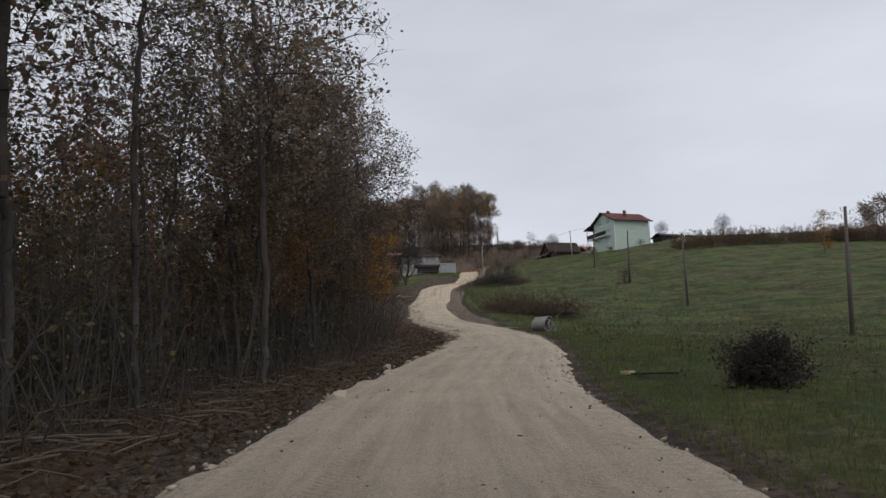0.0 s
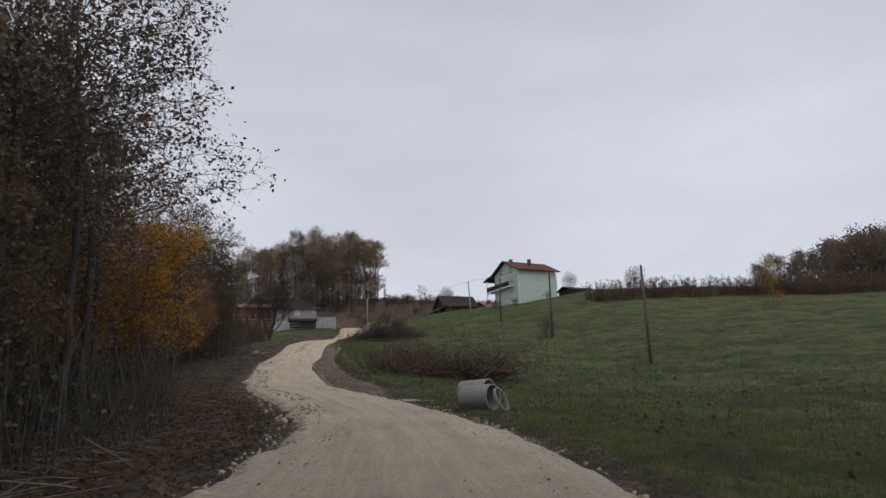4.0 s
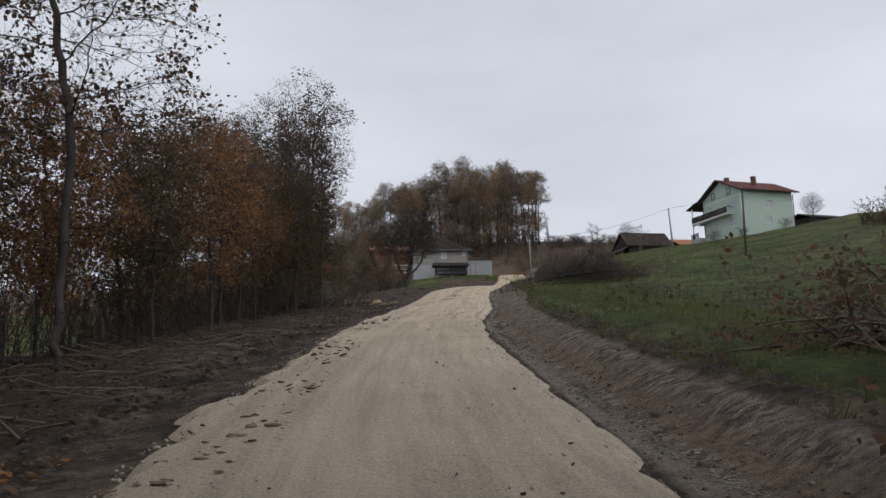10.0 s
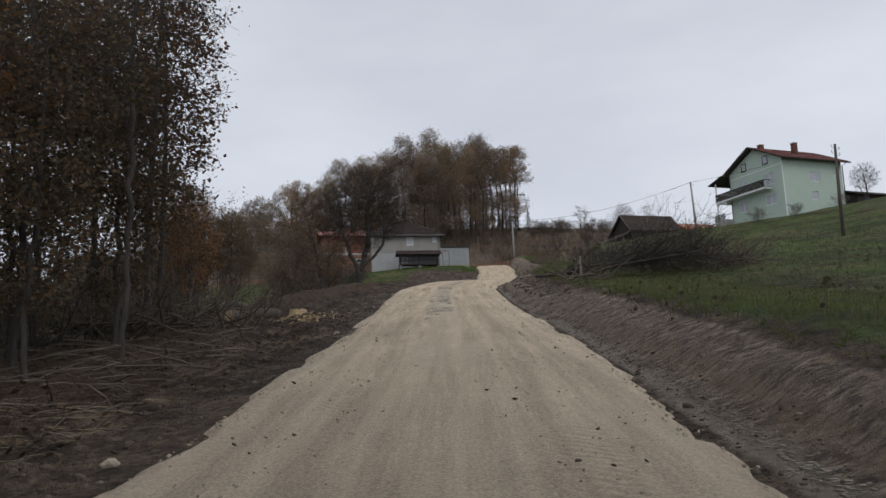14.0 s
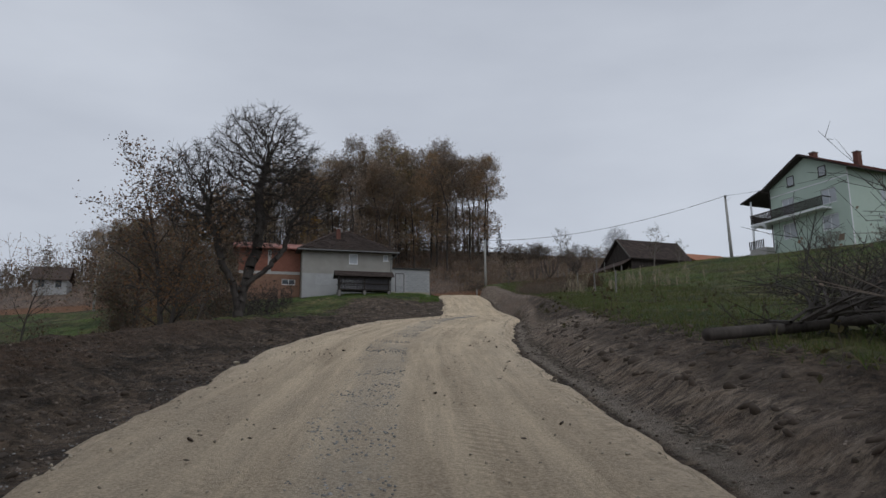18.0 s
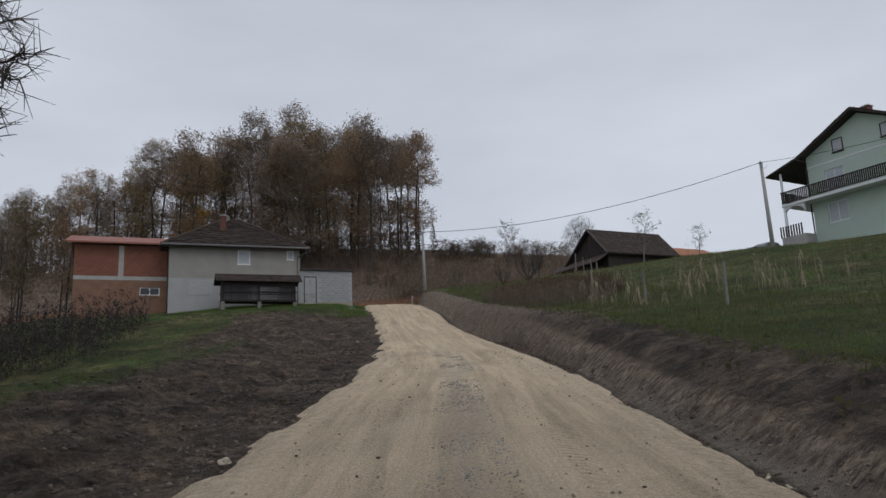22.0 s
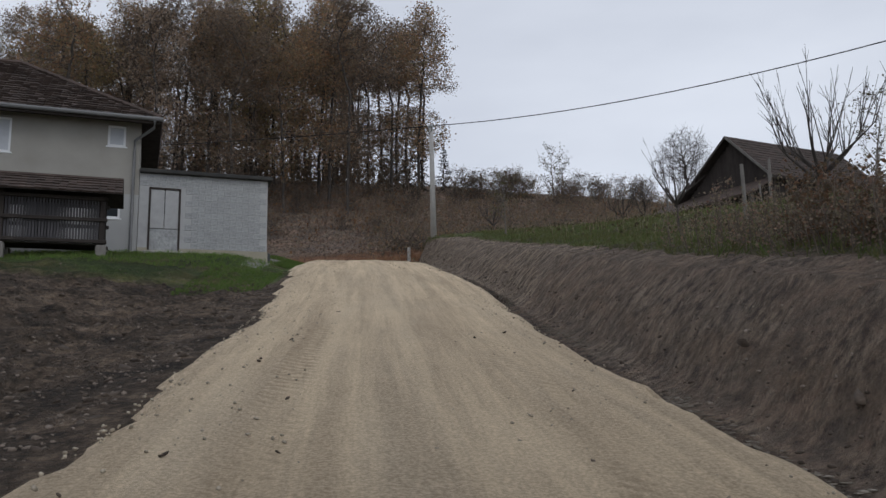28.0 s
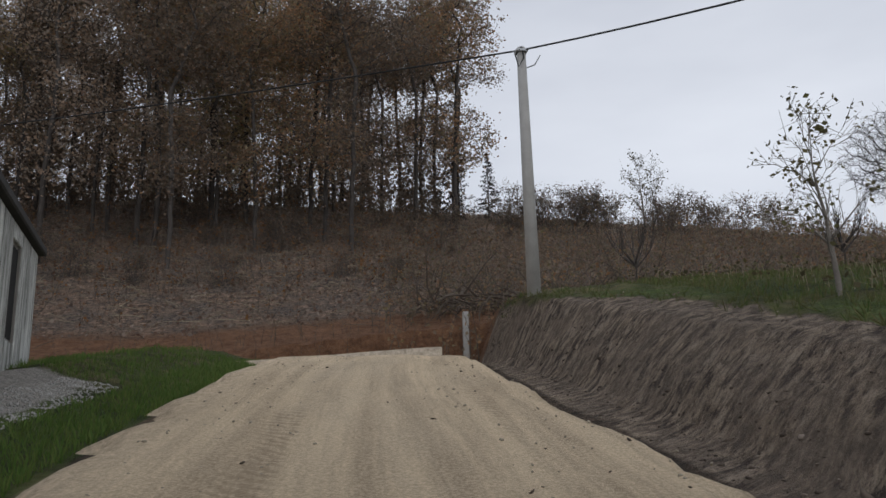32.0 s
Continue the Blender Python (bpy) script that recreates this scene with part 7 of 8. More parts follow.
# ranker tufts where the meadow is rough
for n, y0, y1, s0, s1 in ((900, 2, 60, 3.4, 30), (900, 60, 160, 5.0, 30)):
    p = beside(n, y0, y1, s0, s1, 1.2)
    keep = np.array([rough(q[0], q[1], 0.12) > 0.05 for q in p])
    p = p[keep]
    strew("tufts", (BLADE_V, BLADE_F), p, rs.uniform(0.2, 0.42, len(p)), M_GRASS, "rank tufts of long grass", "grass", 0.2)
p = np.concatenate([beside(3600, 197.5, 212, -2.55, -3.3), beside(1900, 188.5, 194, -2.6, -4.5), beside(3400, 203, 210, -3.2, -7.5)])
strew("grass", (BLADE_V, BLADE_F), p, rs.uniform(0.05, 0.13, len(p)), M_LAWN, "green grass strip beside the road", "grass", 0.12)
p = beside(8000, 193, 200, -3.3, -16)
strew("grass", (BLADE_V, BLADE_F), p, rs.uniform(0.05, 0.14, 8000), M_LAWN, "green grass before the grey house", "grass", 0.12)
p = beside(5000, 108, 188, -10.5, -24)
strew("grass", (BLADE_V, BLADE_F), p, rs.uniform(0.1, 0.28, 5000), M_GRASS, "rough grass below the road", "grass", 0.12)


p = beside(500, 60, 213, 2.6, 4.8)
strew("stones", LUMPS[2], p, rs.uniform(0.01, 0.028, 500), M_STONE, "small pale stones in the cut bank", "stones", 0.5, flats(500))

# brush: upright thin stems
def thicket(name, pts, lo, hi, material, leaf_material, leaves, label, seed, spread=0.25, per=4, leaf_size=0.1):
    """Thin branching stems with a few leaves, in one object of stems and one of leaves."""
    r = random.Random(seed)
    g, lv = Geo(), Geo()
    for x, yy, z in pts:
        h = r.uniform(lo, hi)
        top = Vector((x + r.gauss(0, spread) * h * 0.4, yy + r.gauss(0, spread) * h * 0.4, z + h))
        base = Vector((x, yy, z - 0.05))
        mid = base.lerp(top, 0.5) + Vector((r.gauss(0, 0.06), r.gauss(0, 0.06), 0)) * h
        w = 0.006 * h + 0.005
        cone(g, base, mid, w, w * 0.7)
        cone(g, mid, top, w * 0.7, 0.003)
        for _ in range(per):
            f = r.uniform(0.12, 0.97)
            q = base.lerp(mid, f * 2) if f < 0.5 else mid.lerp(top, f * 2 - 1)
            e = q + Vector((r.gauss(0, 0.35), r.gauss(0, 0.35), r.uniform(0.1, 0.5))) * h * 0.35
            cone(g, q, e, w * 0.5, 0.002)
            for _ in range(leaves):
                leaf(lv, r, q.lerp(e, r.random()) + Vector((r.gauss(0, 0.05), r.gauss(0, 0.05), r.gauss(0, 0.05))), leaf_size + 0.012 * h)
    t = thing(name, Matrix.Identity(4), label, "brush", kind="stuff")
    part("stems", quads_mesh("stems", np.array(g.v), np.array(g.f), material), material, t)["kind"] = "stuff"
    if lv.v:
        part("leaves", quads_mesh("leaves", np.array(lv.v), np.array(lv.f), leaf_material), leaf_material, t)["kind"] = "stuff"
    return t


thicket("weeds", beside(420, 2, 150, 3.6, 26, 1.2), 0.25, 0.8, M_TWIG, M_LEAF_OLIVE, 2, "dry brown weeds standing in the meadow", 12, 0.3, 4)
thicket("undergrowth", beside(1500, 2, 62, -9.5, -24), 2.5, 6.5, M_BARK_DARK, M_LEAF_OLIVE, 4, "tall dense undergrowth deep in the wood", 21, 0.25, 6)
thicket("undergrowth", beside(1500, 2, 60, -5.6, -14), 0.8, 3.6, M_BARK_DARK, M_LEAF_OLIVE, 1, "tangled undergrowth at the foot of the wood", 1, 0.6)
pts = beside(1500, 58, 118, -8.8, -17)
thicket("undergrowth", pts, 0.8, 3.8, M_BARK_DARK, M_LEAF_OLIVE, 1, "dense undergrowth along the cleared strip", 2, 0.6)
thicket("undergrowth", beside(900, 112, 130, -11.5, -24), 1.2, 4.2, M_BARK_DARK, M_LEAF_DULL, 4, "undergrowth below the clearing", 3)
hx, hy = rs.uniform(-60, 60, 2600), 219.5 + 30.5 * rs.uniform(0, 1, 2600) ** 0.8
thicket("hill_brush", np.stack([hx, hy, ground_at(hx, hy)], 1), 0.4, 1.7, M_TWIG, M_LEAF_RUST, 1, "cut-over brown brush on the hillside", 4, 0.6, 5)
hx, hy = rs.uniform(-70, 15, 1700), rs.uniform(238, 262, 1700)
thicket("undergrowth", np.stack([hx, hy, ground_at(hx, hy)], 1), 1.5, 4.5, M_TWIG, M_LEAF_UMBER_HILL, 6, "undergrowth of the hill wood", 5, 0.4, 5, 0.2)
hx, hy = rs.uniform(-80, 14, 240), rs.uniform(246, 274, 240)
thicket("saplings", np.stack([hx, hy, ground_at(hx, hy)], 1), 4.0, 10.0, M_TWIG, M_LEAF_RUST, 9, "thin saplings between the trunks of the hill wood", 13, 0.15, 9)
# litter of leaves, clods and chips on the cut-over slope
hx, hy = rs.uniform(-45, 40, 26000), rs.uniform(219.5, 247, 26000)
strew("fallen_leaves", (LEAF_V, LEAF_F), np.stack([hx, hy, ground_at(hx, hy)], 1), rs.uniform(0.08, 0.24, 26000), M_SLOPE_LITTER, "brown fallen leaves on the cut-over hillside", "leaves", 0.9, lift=0.08)
hx, hy = rs.uniform(-40, 40, 2600), rs.uniform(220, 246, 2600)
strew("sticks", (STICK_V, STICK_F), np.stack([hx, hy, ground_at(hx, hy)], 1), rs.uniform(0.4, 1.5, 2600), M_STEM, "pale dry sticks and stalks on the hillside", "sticks", 0.3, lift=0.1)
hx, hy = rs.uniform(-40, 40, 700), rs.uniform(217, 245, 700)
strew("sticks", (STICK_V, STICK_F), np.stack([hx, hy, ground_at(hx, hy)], 1), rs.uniform(0.5, 1.6, 700), M_TWIG, "cut branches left on the hillside", "sticks", 0.25, lift=0.08)
hx, hy = rs.uniform(9, 34, 1100), rs.uniform(217, 236, 1100)
thicket("hill_brush", np.stack([hx, hy, ground_at(hx, hy)], 1), 0.4, 1.4, M_TWIG, M_LEAF_BROWN, 4, "dense brown brush on the hillside", 15, 0.5, 6)
hx, hy = rs.uniform(-22, 12, 420), rs.uniform(224, 238, 420)
thicket("hill_brush", np.stack([hx, hy, ground_at(hx, hy)], 1), 0.6, 2.6, M_TWIG, M_LEAF_RUST, 3, "bushes at the lower edge of the hill wood", 16, 0.4, 5)
hx, hy = rs.uniform(-16, 9, 160), rs.uniform(213.6, 217.5, 160)
thicket("weeds", np.stack([hx, hy, ground_at(hx, hy)], 1), 0.3, 0.9, M_TWIG, M_LEAF_RUST, 1, "dry russet weeds at the foot of the clay cut", 14, 0.5, 7, 0.03)
hx, hy = rs.uniform(8, 75, 1500), 0
hy = 214 + rs.uniform(-4, 26, 1500) + np.maximum(0, hx - 45) * 0.1
thicket("hedge", np.stack([hx, hy, ground_at(hx, hy)], 1), 0.5, 1.6, M_TWIG, M_LEAF_HILL, 3, "brown hedge along the top of the meadow", 6, 0.4, 5)
hx = np.clip(rs.choice(rs.uniform(47, 120, 90), 2600) + rs.normal(0, 1.3, 2600), 47, 120)
hy = np.interp(hx, [47, 60, 75, 100, 120], [151, 147, 141, 130, 124]) + rs.uniform(0, 8, 2600)
thicket("hedge", np.stack([hx, hy, ground_at(hx, hy)], 1), 0.9, 3.4, M_BARK_DARK, M_LEAF_SLOE, 9, "dark scrub hedge along the skyline", 7, 0.4, 6)
thicket("weeds", beside(900, 168, 183, 4.3, 8), 0.3, 1.0, M_TWIG, M_LEAF_BROWN, 4, "thicket of dry brown weeds above the cut bank", 8, 0.4, 6, 0.035)
thicket("bushes", beside(620, 173.5, 180.5, 4.9, 10.5), 0.45, 1.1, M_TWIG, M_LEAF_SLOE, 9, "dense brown sloe bushes above the cut bank", 18, 0.8, 8, 0.04)
thicket("weeds", beside(700, 184, 212, 5.5, 16), 0.12, 0.4, M_STEM, M_LEAF_OLIVE, 1, "seedy weeds in the orchard grass", 9, 0.4, 3)
hx, hy = rs.uniform(-19, -10, 620), rs.uniform(176, 191, 620)
thicket("shrubs", np.stack([hx, hy, ground_at(hx, hy)], 1), 0.7, 2.3, M_BARK_DARK, M_LEAF_DARK, 3, "dark leafless shrubs below the houses", 10, 0.4, 5)
hx, hy = rs.uniform(-40, -12, 700), rs.uniform(130, 175, 700)
thicket("shrubs", np.stack([hx, hy, ground_at(hx, hy)], 1), 0.5, 1.8, M_TWIG, M_LEAF_OLIVE, 2, "scrub on the slope below the road", 11, 0.4, 4)


def brush_heap(x, y, length, width, height, seed, leaf_material, leaves, label, turn=0.0, stems=170, rise=0.4):
    """Cut branches thrown together, their leaves still on."""
    r = random.Random(seed)
    g, lv, tips = Geo(), Geo(), []
    for _ in range(stems):
        u, v = r.uniform(-0.5, 0.5), r.uniform(-0.5, 0.5)
        hump = max(0.1, 1 - (2 * u) ** 2) * max(0.1, 1 - (2 * v) ** 2)
        p = Vector((u * length, v * width, r.uniform(0, 0.5) * height * hump))
        d = Vector((r.gauss(0, 1), r.gauss(0, 0.6), r.gauss(rise * 0.6, rise)))
        ln = r.uniform(0.8, 2.4)
        bp, br = limb(g, r, p, d, ln, r.uniform(0.012, 0.045), 3, 4, -0.05, 0.2)
        for _ in range(5):
            q, qr, qd = along(bp, br, r.uniform(0.2, 1))
            e = q + (qd + Vector((r.gauss(0, 0.6), r.gauss(0, 0.6), r.gauss(0.1, 0.5)))).normalized() * r.uniform(0.25, 0.8)
            cone(g, q, e, max(0.006, qr * 0.5), 0.003)
            tips += [e, q.lerp(e, 0.5)]
    for _ in range(leaves):
        q = r.choice(tips)
        if q.z > -0.1:
            leaf(lv, r, q + Vector((r.gauss(0, 0.09), r.gauss(0, 0.09), r.gauss(0, 0.09))), 0.085)
    t = thing("brush_heap", Matrix.Translation((x, y, gz(x, y) + 0.02)) @ Matrix.Rotation(turn, 4, "Z"), label, "brush heap")
    part("tangle", g.mesh("tangle", M_TWIG), M_TWIG, t)["kind"] = "stuff"
    if lv.v:
        part("foliage", lv.mesh("foliage", leaf_material), leaf_material, t)["kind"] = "stuff"
    return t


brush_heap(8.0, 70.6, 7.8, 3.6, 1.8, 51, M_LEAF_SLOE, 19000, "heap of cut branches with brown leaves on the grass", -0.25, 360, 0.28)
brush_heap(6.6, 74.6, 5.2, 2.8, 1.5, 52, M_LEAF_SLOE, 12000, "heap of cut branches with olive leaves beside the bank", 0.6, 300, 0.28)
brush_heap(11.6, 129.0, 5.5, 3.4, 1.6, 53, M_LEAF_BROWN, 2600, "tangle of felled branches above the bank", -0.4, 240)
brush_heap(-9.6, 112.2, 6.0, 3.0, 1.2, 54, M_LEAF_BROWN, 500, "dark heap of bare cut branches", 0.9, 240)
brush_heap(-10.6, 117.5, 6.5, 3.0, 1.3, 55, M_LEAF_BROWN, 400, "heap of bare cut branches by the felled logs", 0.4, 240)
brush_heap(-8.6, 24.0, 6.0, 2.5, 0.9, 56, M_LEAF_OLIVE, 300, "low heap of bare cut branches at the wood edge", 1.4, 170)
brush_heap(-8.2, 12.0, 6.0, 2.5, 0.9, 57, M_LEAF_OLIVE, 250, "low heap of straw and bare branches at the wood edge", 1.3, 170)
brush_heap(-10.2, 66.0, 6.0, 2.5, 0.9, 58, M_LEAF_OLIVE, 250, "bare branches dragged to the wood edge", 1.2, 150)
brush_heap(13.5, 218.5, 8.0, 4.0, 1.2, 59, M_LEAF_OLIVE, 500, "cut branches at the foot of the hill", 0.3, 200)
brush_heap(17.5, 214.5, 8.0, 3.0, 0.9, 61, M_LEAF_OLIVE, 700, "felled bare branches on the grass at the foot of the hill", -0.1, 200)
brush_heap(4.0, 119.5, 1.6, 1.0, 0.4, 60, M_LEAF_BROWN, 40, "torn roots hanging in the ditch", 0.5, 50)


def fallen_tree():
    r = random.Random(77)
    t = thing("fallen_tree", Matrix.Translation((2.85, 123.9, gz(2.85, 123.9) - 0.02)) @ Matrix.Rotation(radians(24), 4, "Z") @ Matrix.Rotation(radians(-5), 4, "Y"), "felled tree lying on the grass with bare branches", "fallen tree")
    g, lv, tips = Geo(), Geo(), []
    part("trunk", Geo().tube([(0, 0, 0.3), (2, 0.1, 0.32), (4.0, -0.1, 0.4), (6.5, 0.2, 0.55), (9.0, 0.0, 0.8)], [0.085, 0.085, 0.08, 0.065, 0.035], 10), M_BARK_DARK, t, smooth=True)
    part("limb", Geo().tube([(1.4, 0.1, 0.3), (3.2, -1.0, 0.35), (5.0, -2.2, 0.45), (7.0, -2.8, 0.6)], [0.075, 0.07, 0.05, 0.025], 8), M_BARK_DARK, t, smooth=True)
    for k in range(150):
        f = r.uniform(0.14, 1)
        side = r.random() < 0.4
        p = Vector((f * (6.5 if side else 9), -2.6 * f if side else r.gauss(0, 0.1), 0.3 + 0.4 * f))
        d = Vector((r.uniform(0.4, 1.2), r.gauss(0, 0.8), r.uniform(-0.05, 0.55)))
        bp, br = limb(g, r, p, d, r.uniform(1.4, 3.4), 0.028, 5, 5, -0.01, 0.16)
        for _ in range(11):
            q, qr, qd = along(bp, br, r.uniform(0.2, 1))
            cp, cr = limb(g, r, q, qd + Vector((r.gauss(0, 0.6), r.gauss(0, 0.6), r.gauss(0.15, 0.45))), r.uniform(0.4, 1.1), max(0.008, qr * 0.5), 2, 3, 0, 0.15)
            tips.append(cp[-1])
            for _ in range(3):
                u = cp[0].lerp(cp[-1], r.random())
                e = u + Vector((r.gauss(0, 0.28), r.gauss(0, 0.28), r.gauss(0.1, 0.25)))
                cone(g, u, e, 0.006, 0.002)
                tips.append(e)
    for _ in range(500):
        leaf(lv, r, r.choice(tips) + Vector((r.gauss(0, 0.08), r.gauss(0, 0.08), r.gauss(0, 0.08))), 0.07)
    part("crown", g, M_BARK_DARK, t, "bare dark twigs")
    part("foliage", lv, M_LEAF_BROWN, t)


fallen_tree()


def log(x, y, length, radius, turn, label, lift=0.0, ends=True):
    t = thing("log", Matrix.Translation((x, y, gz(x, y) + radius * 0.8 + lift)) @ Matrix.Rotation(turn, 4, "Z"), label, "log", "felled logs")
    n = 14
    part("bark", Geo().tube([(-length / 2, 0, 0), (-length * 0.15, 0.02, 0.01), (length * 0.2, -0.01, 0.02), (length / 2, 0, 0)], [radius, radius * 1.03, radius * 0.98, radius * 0.95], n, cap=False), M_BARK, t, smooth=True)
    for sgn in (-1, 1):
        part("sawn_end", Geo().tube([(sgn * length / 2 * 0.998, 0, 0), (sgn * (length / 2 + 0.004), 0, 0)], [radius * 0.97, radius * 0.93], n), M_SAWN if ends else M_BARK, t)
    return t


log(-8.3, 115.2, 0.36, 0.22, radians(60), "short log with pale sawn end on the mud", 0.0)
log(-7.4, 116.0, 0.9, 0.2, radians(20), "dark log with pale sawn end on the mud")
log(-10.6, 120.2, 3.2, 0.17, radians(60), "dark felled trunk at the clearing", 0.1, True)
log(-9.9, 122.2, 2.6, 0.15, radians(75), "dark felled trunk among branches", 0.05, True)
log(-12.0, 112.5, 5.0, 0.15, radians(35), "mossy felled trunk among branches")
tagged(part("stump", Geo().tube([(-6.6, 117.6, 12.2), (-6.6, 117.6, 12.55), (-6.6, 117.6, gz(-6.6, 117.6) + 0.2)], [0.42, 0.34, 0.3], 14), M_SAWN, smooth=False), "fresh sawn stump with pale top", "stump")
p = np.stack([rs.normal(-6.2, 0.6, 1500), rs.normal(115.6, 0.9, 1500), np.zeros(1500)], 1)
p[:, 2] = ground_at(p[:, 0], p[:, 1]) + 0.02
strew("wood_chips", (LEAF_V, LEAF_F), p, rs.uniform(0.03, 0.1, 1500), M_SAWN, "pale wood chips scattered round the stump", "wood chips", 0.5)

# trees that stand alone
gnarled = grown_kind("tree", "old gnarled bare fruit tree beside the road", "tree", M_BARK_DARK, None, 61, stems=[
    [(0, 0, -0.5), (-0.05, 0, 0.5), (0.15, 0.1, 1.5), (0.55, 0.2, 2.8), (0.75, 0.2, 4.0), (0.6, 0.3, 5.4), (0.9, 0.2, 6.8)],
    [(0, 0, -0.5), (-0.15, -0.1, 0.9), (-0.75, -0.2, 2.2), (-1.15, 0.1, 3.6), (-1.5, 0.3, 4.8)],
    [(0, 0, -0.5), (0.1, -0.1, 1.3), (1.0, -0.3, 2.1), (1.7, -0.2, 3.0), (2.0, 0.0, 4.2)]],
    hulls=[((0.7, 0, 6.6), (2.5, 2.5, 2.7), 0.55), ((-1.7, 0, 5.4), (2.0, 2.0, 2.1), 0.3), ((2.3, 0, 5.2), (1.5, 1.8, 1.9), 0.2), ((0, 0, 3.8), (2.6, 2.2, 1.2), 0.1)],
    points=3000, step=0.18, near=0.22, far=2.4, tip=0.0105, power=2.1, jitter=0.34, lift=0.02, twigs=4, twig=(0.18, 0.5))
plant(gnarled, -6.9, 145.2, 0.25, 0.95)
for x, yy, kd, size in ((-10.6, 124.0, 8, 0.5), (-11.6, 121.5, 2, 0.58), (-12.6, 124.8, 8, 0.66), (-13.8, 128.0, 2, 0.62), (-15.4, 131.5, 8, 0.7), (-17.2, 135.0, 8, 0.75), (-13.4, 121.0, 3, 0.55), (-12.2, 128.5, 5, 0.8)):
    plant(WOOD[kd], x, yy, x * 2.7, size, group="trees along the road", label="low tree with thin dark leaves behind the clearing")
rusty = tree_kind("tree", "small tree with dark brown leaves below the road shoulder", "tree", M_BARK_DARK, M_LEAF_UMBER, 67, height=6.6, radius=0.11, trunks=2, bare_to=0.12, n1=18, n2=5, n3=3, reach=0.32, leaves=5600, leaf_size=0.095, spread_leaf=0.2, l3=(0.3, 0.8))
roundel = tree_kind("tree", "dense dark round-crowned tree on the slope", "tree", M_BARK, M_LEAF_BROWN, 68, height=6.4, radius=0.16, bare_to=0.1, n1=24, n2=5, n3=3, reach=0.36, leaves=8000, leaf_size=0.14, spread_leaf=0.25, l3=(0.3, 0.8))
plant(rusty, -9.4, 143.8, 2.2, 1.1)
plant(roundel, -12.9, 151.5, 0.3, 0.85)
plant(roundel, -11.8, 157.5, 2.3, 0.85)
plant(roundel, -15.2, 158.5, 4.1, 0.85)
plant(rusty, -13.6, 163.5, 4.1, 0.9)
for x, yy, size, kd in ((-15.5, 121, 0.5, 0), (-17.5, 124, 0.55, 1), (-14.5, 125.5, 0.38, 2), (-19.5, 128, 0.5, 0), (-18, 119, 0.6, 2), (-22, 124, 0.6, 1), (-22, 150, 0.65, 0), (-25, 152, 0.7, 1), (-24, 146, 0.6, 2), (-20.5, 157, 0.5, 0), (-27.5, 149, 0.7, 0)):
    plant(DEEP[kd], x, yy, x * 1.3, size, label="brown-leaved tree on the slope below the road")
for x, yy, size, kd in ((-17, 168, 0.5, 2), (-19, 178, 0.5, 3), (-24, 184, 0.6, 0), (-29, 196, 0.75, 3), (-23, 200, 0.65, 0), (-30, 206, 0.75, 0), (-26, 212, 0.75, 3)):
    plant(WOOD[kd], x, yy, x * 1.7, size, label="brown-leaved tree on the slope below the road")
def vase_tree(seed):
    """A pruned fruit tree 3.6 m high: a short trunk, limbs that spread like a vase and upright shoots on them."""
    r = random.Random(seed)
    g = Geo()
    limb(g, r, Vector((0, 0, -0.3)), Vector((0.04, 0, 1)), 1.35, 0.075, 4, 8, 0, 0.03)
    for k in range(8):
        a = k * 0.785 + r.uniform(-0.25, 0.25)
        bp, br = limb(g, r, Vector((0.03, 0, 0.85 + 0.025 * k)), Vector((math.cos(a), math.sin(a), r.uniform(0.75, 1.3))), r.uniform(0.9, 1.4), 0.04, 5, 6, 0.03, 0.08)
        for _ in range(6):
            q, qr, qd = along(bp, br, r.uniform(0.35, 1))
            cp, cr = limb(g, r, q, Vector((0.25 * math.cos(a) + r.gauss(0, 0.16), 0.25 * math.sin(a) + r.gauss(0, 0.16), 1)), r.uniform(0.6, 1.7), max(0.011, qr * 0.5), 4, 4, 0, 0.04)
            for _ in range(3):
                u, ur, ud = along(cp, cr, r.uniform(0.2, 0.9))
                cone(g, u, u + (ud + Vector((r.gauss(0, 0.5), r.gauss(0, 0.5), 0.3))).normalized() * r.uniform(0.1, 0.35), 0.006, 0.003)
    t = thing("tree", Matrix.Identity(4), "pruned fruit tree with upright bare shoots", "tree")
    part("trunk", g.mesh("trunk", M_BARK_DARK, True), M_BARK_DARK, t)
    return t


shoots = vase_tree(62)
leafy = tree_kind("tree", "young fruit tree with a few remaining leaves", "tree", M_BARK_PALE, M_LEAF_OLIVE, 63, height=3.4, radius=0.06, bare_to=0.3, n1=12, n2=4, n3=3, reach=0.3, leaves=330, rise=0.9, l3=(0.2, 0.5), leaf_size=0.1, spread_leaf=0.08)
bare = grown_kind("tree", "round-crowned bare fruit tree beside the barn", "tree", M_BARK_DARK, None, 71, stems=[[(0, 0, -0.3), (0.05, 0, 0.9), (-0.1, 0.05, 1.8), (0.1, 0, 3.0)], [(0, 0, -0.3), (0.1, 0, 1.0), (0.6, 0.1, 1.9), (0.9, 0.1, 2.7)]],
                  hulls=[((0.1, 0, 3.4), (1.6, 1.6, 1.7), 1.0)], points=900, step=0.16, near=0.2, far=2.0, tip=0.007, power=2.1, jitter=0.28, lift=0.1, twigs=3, twig=(0.15, 0.45))
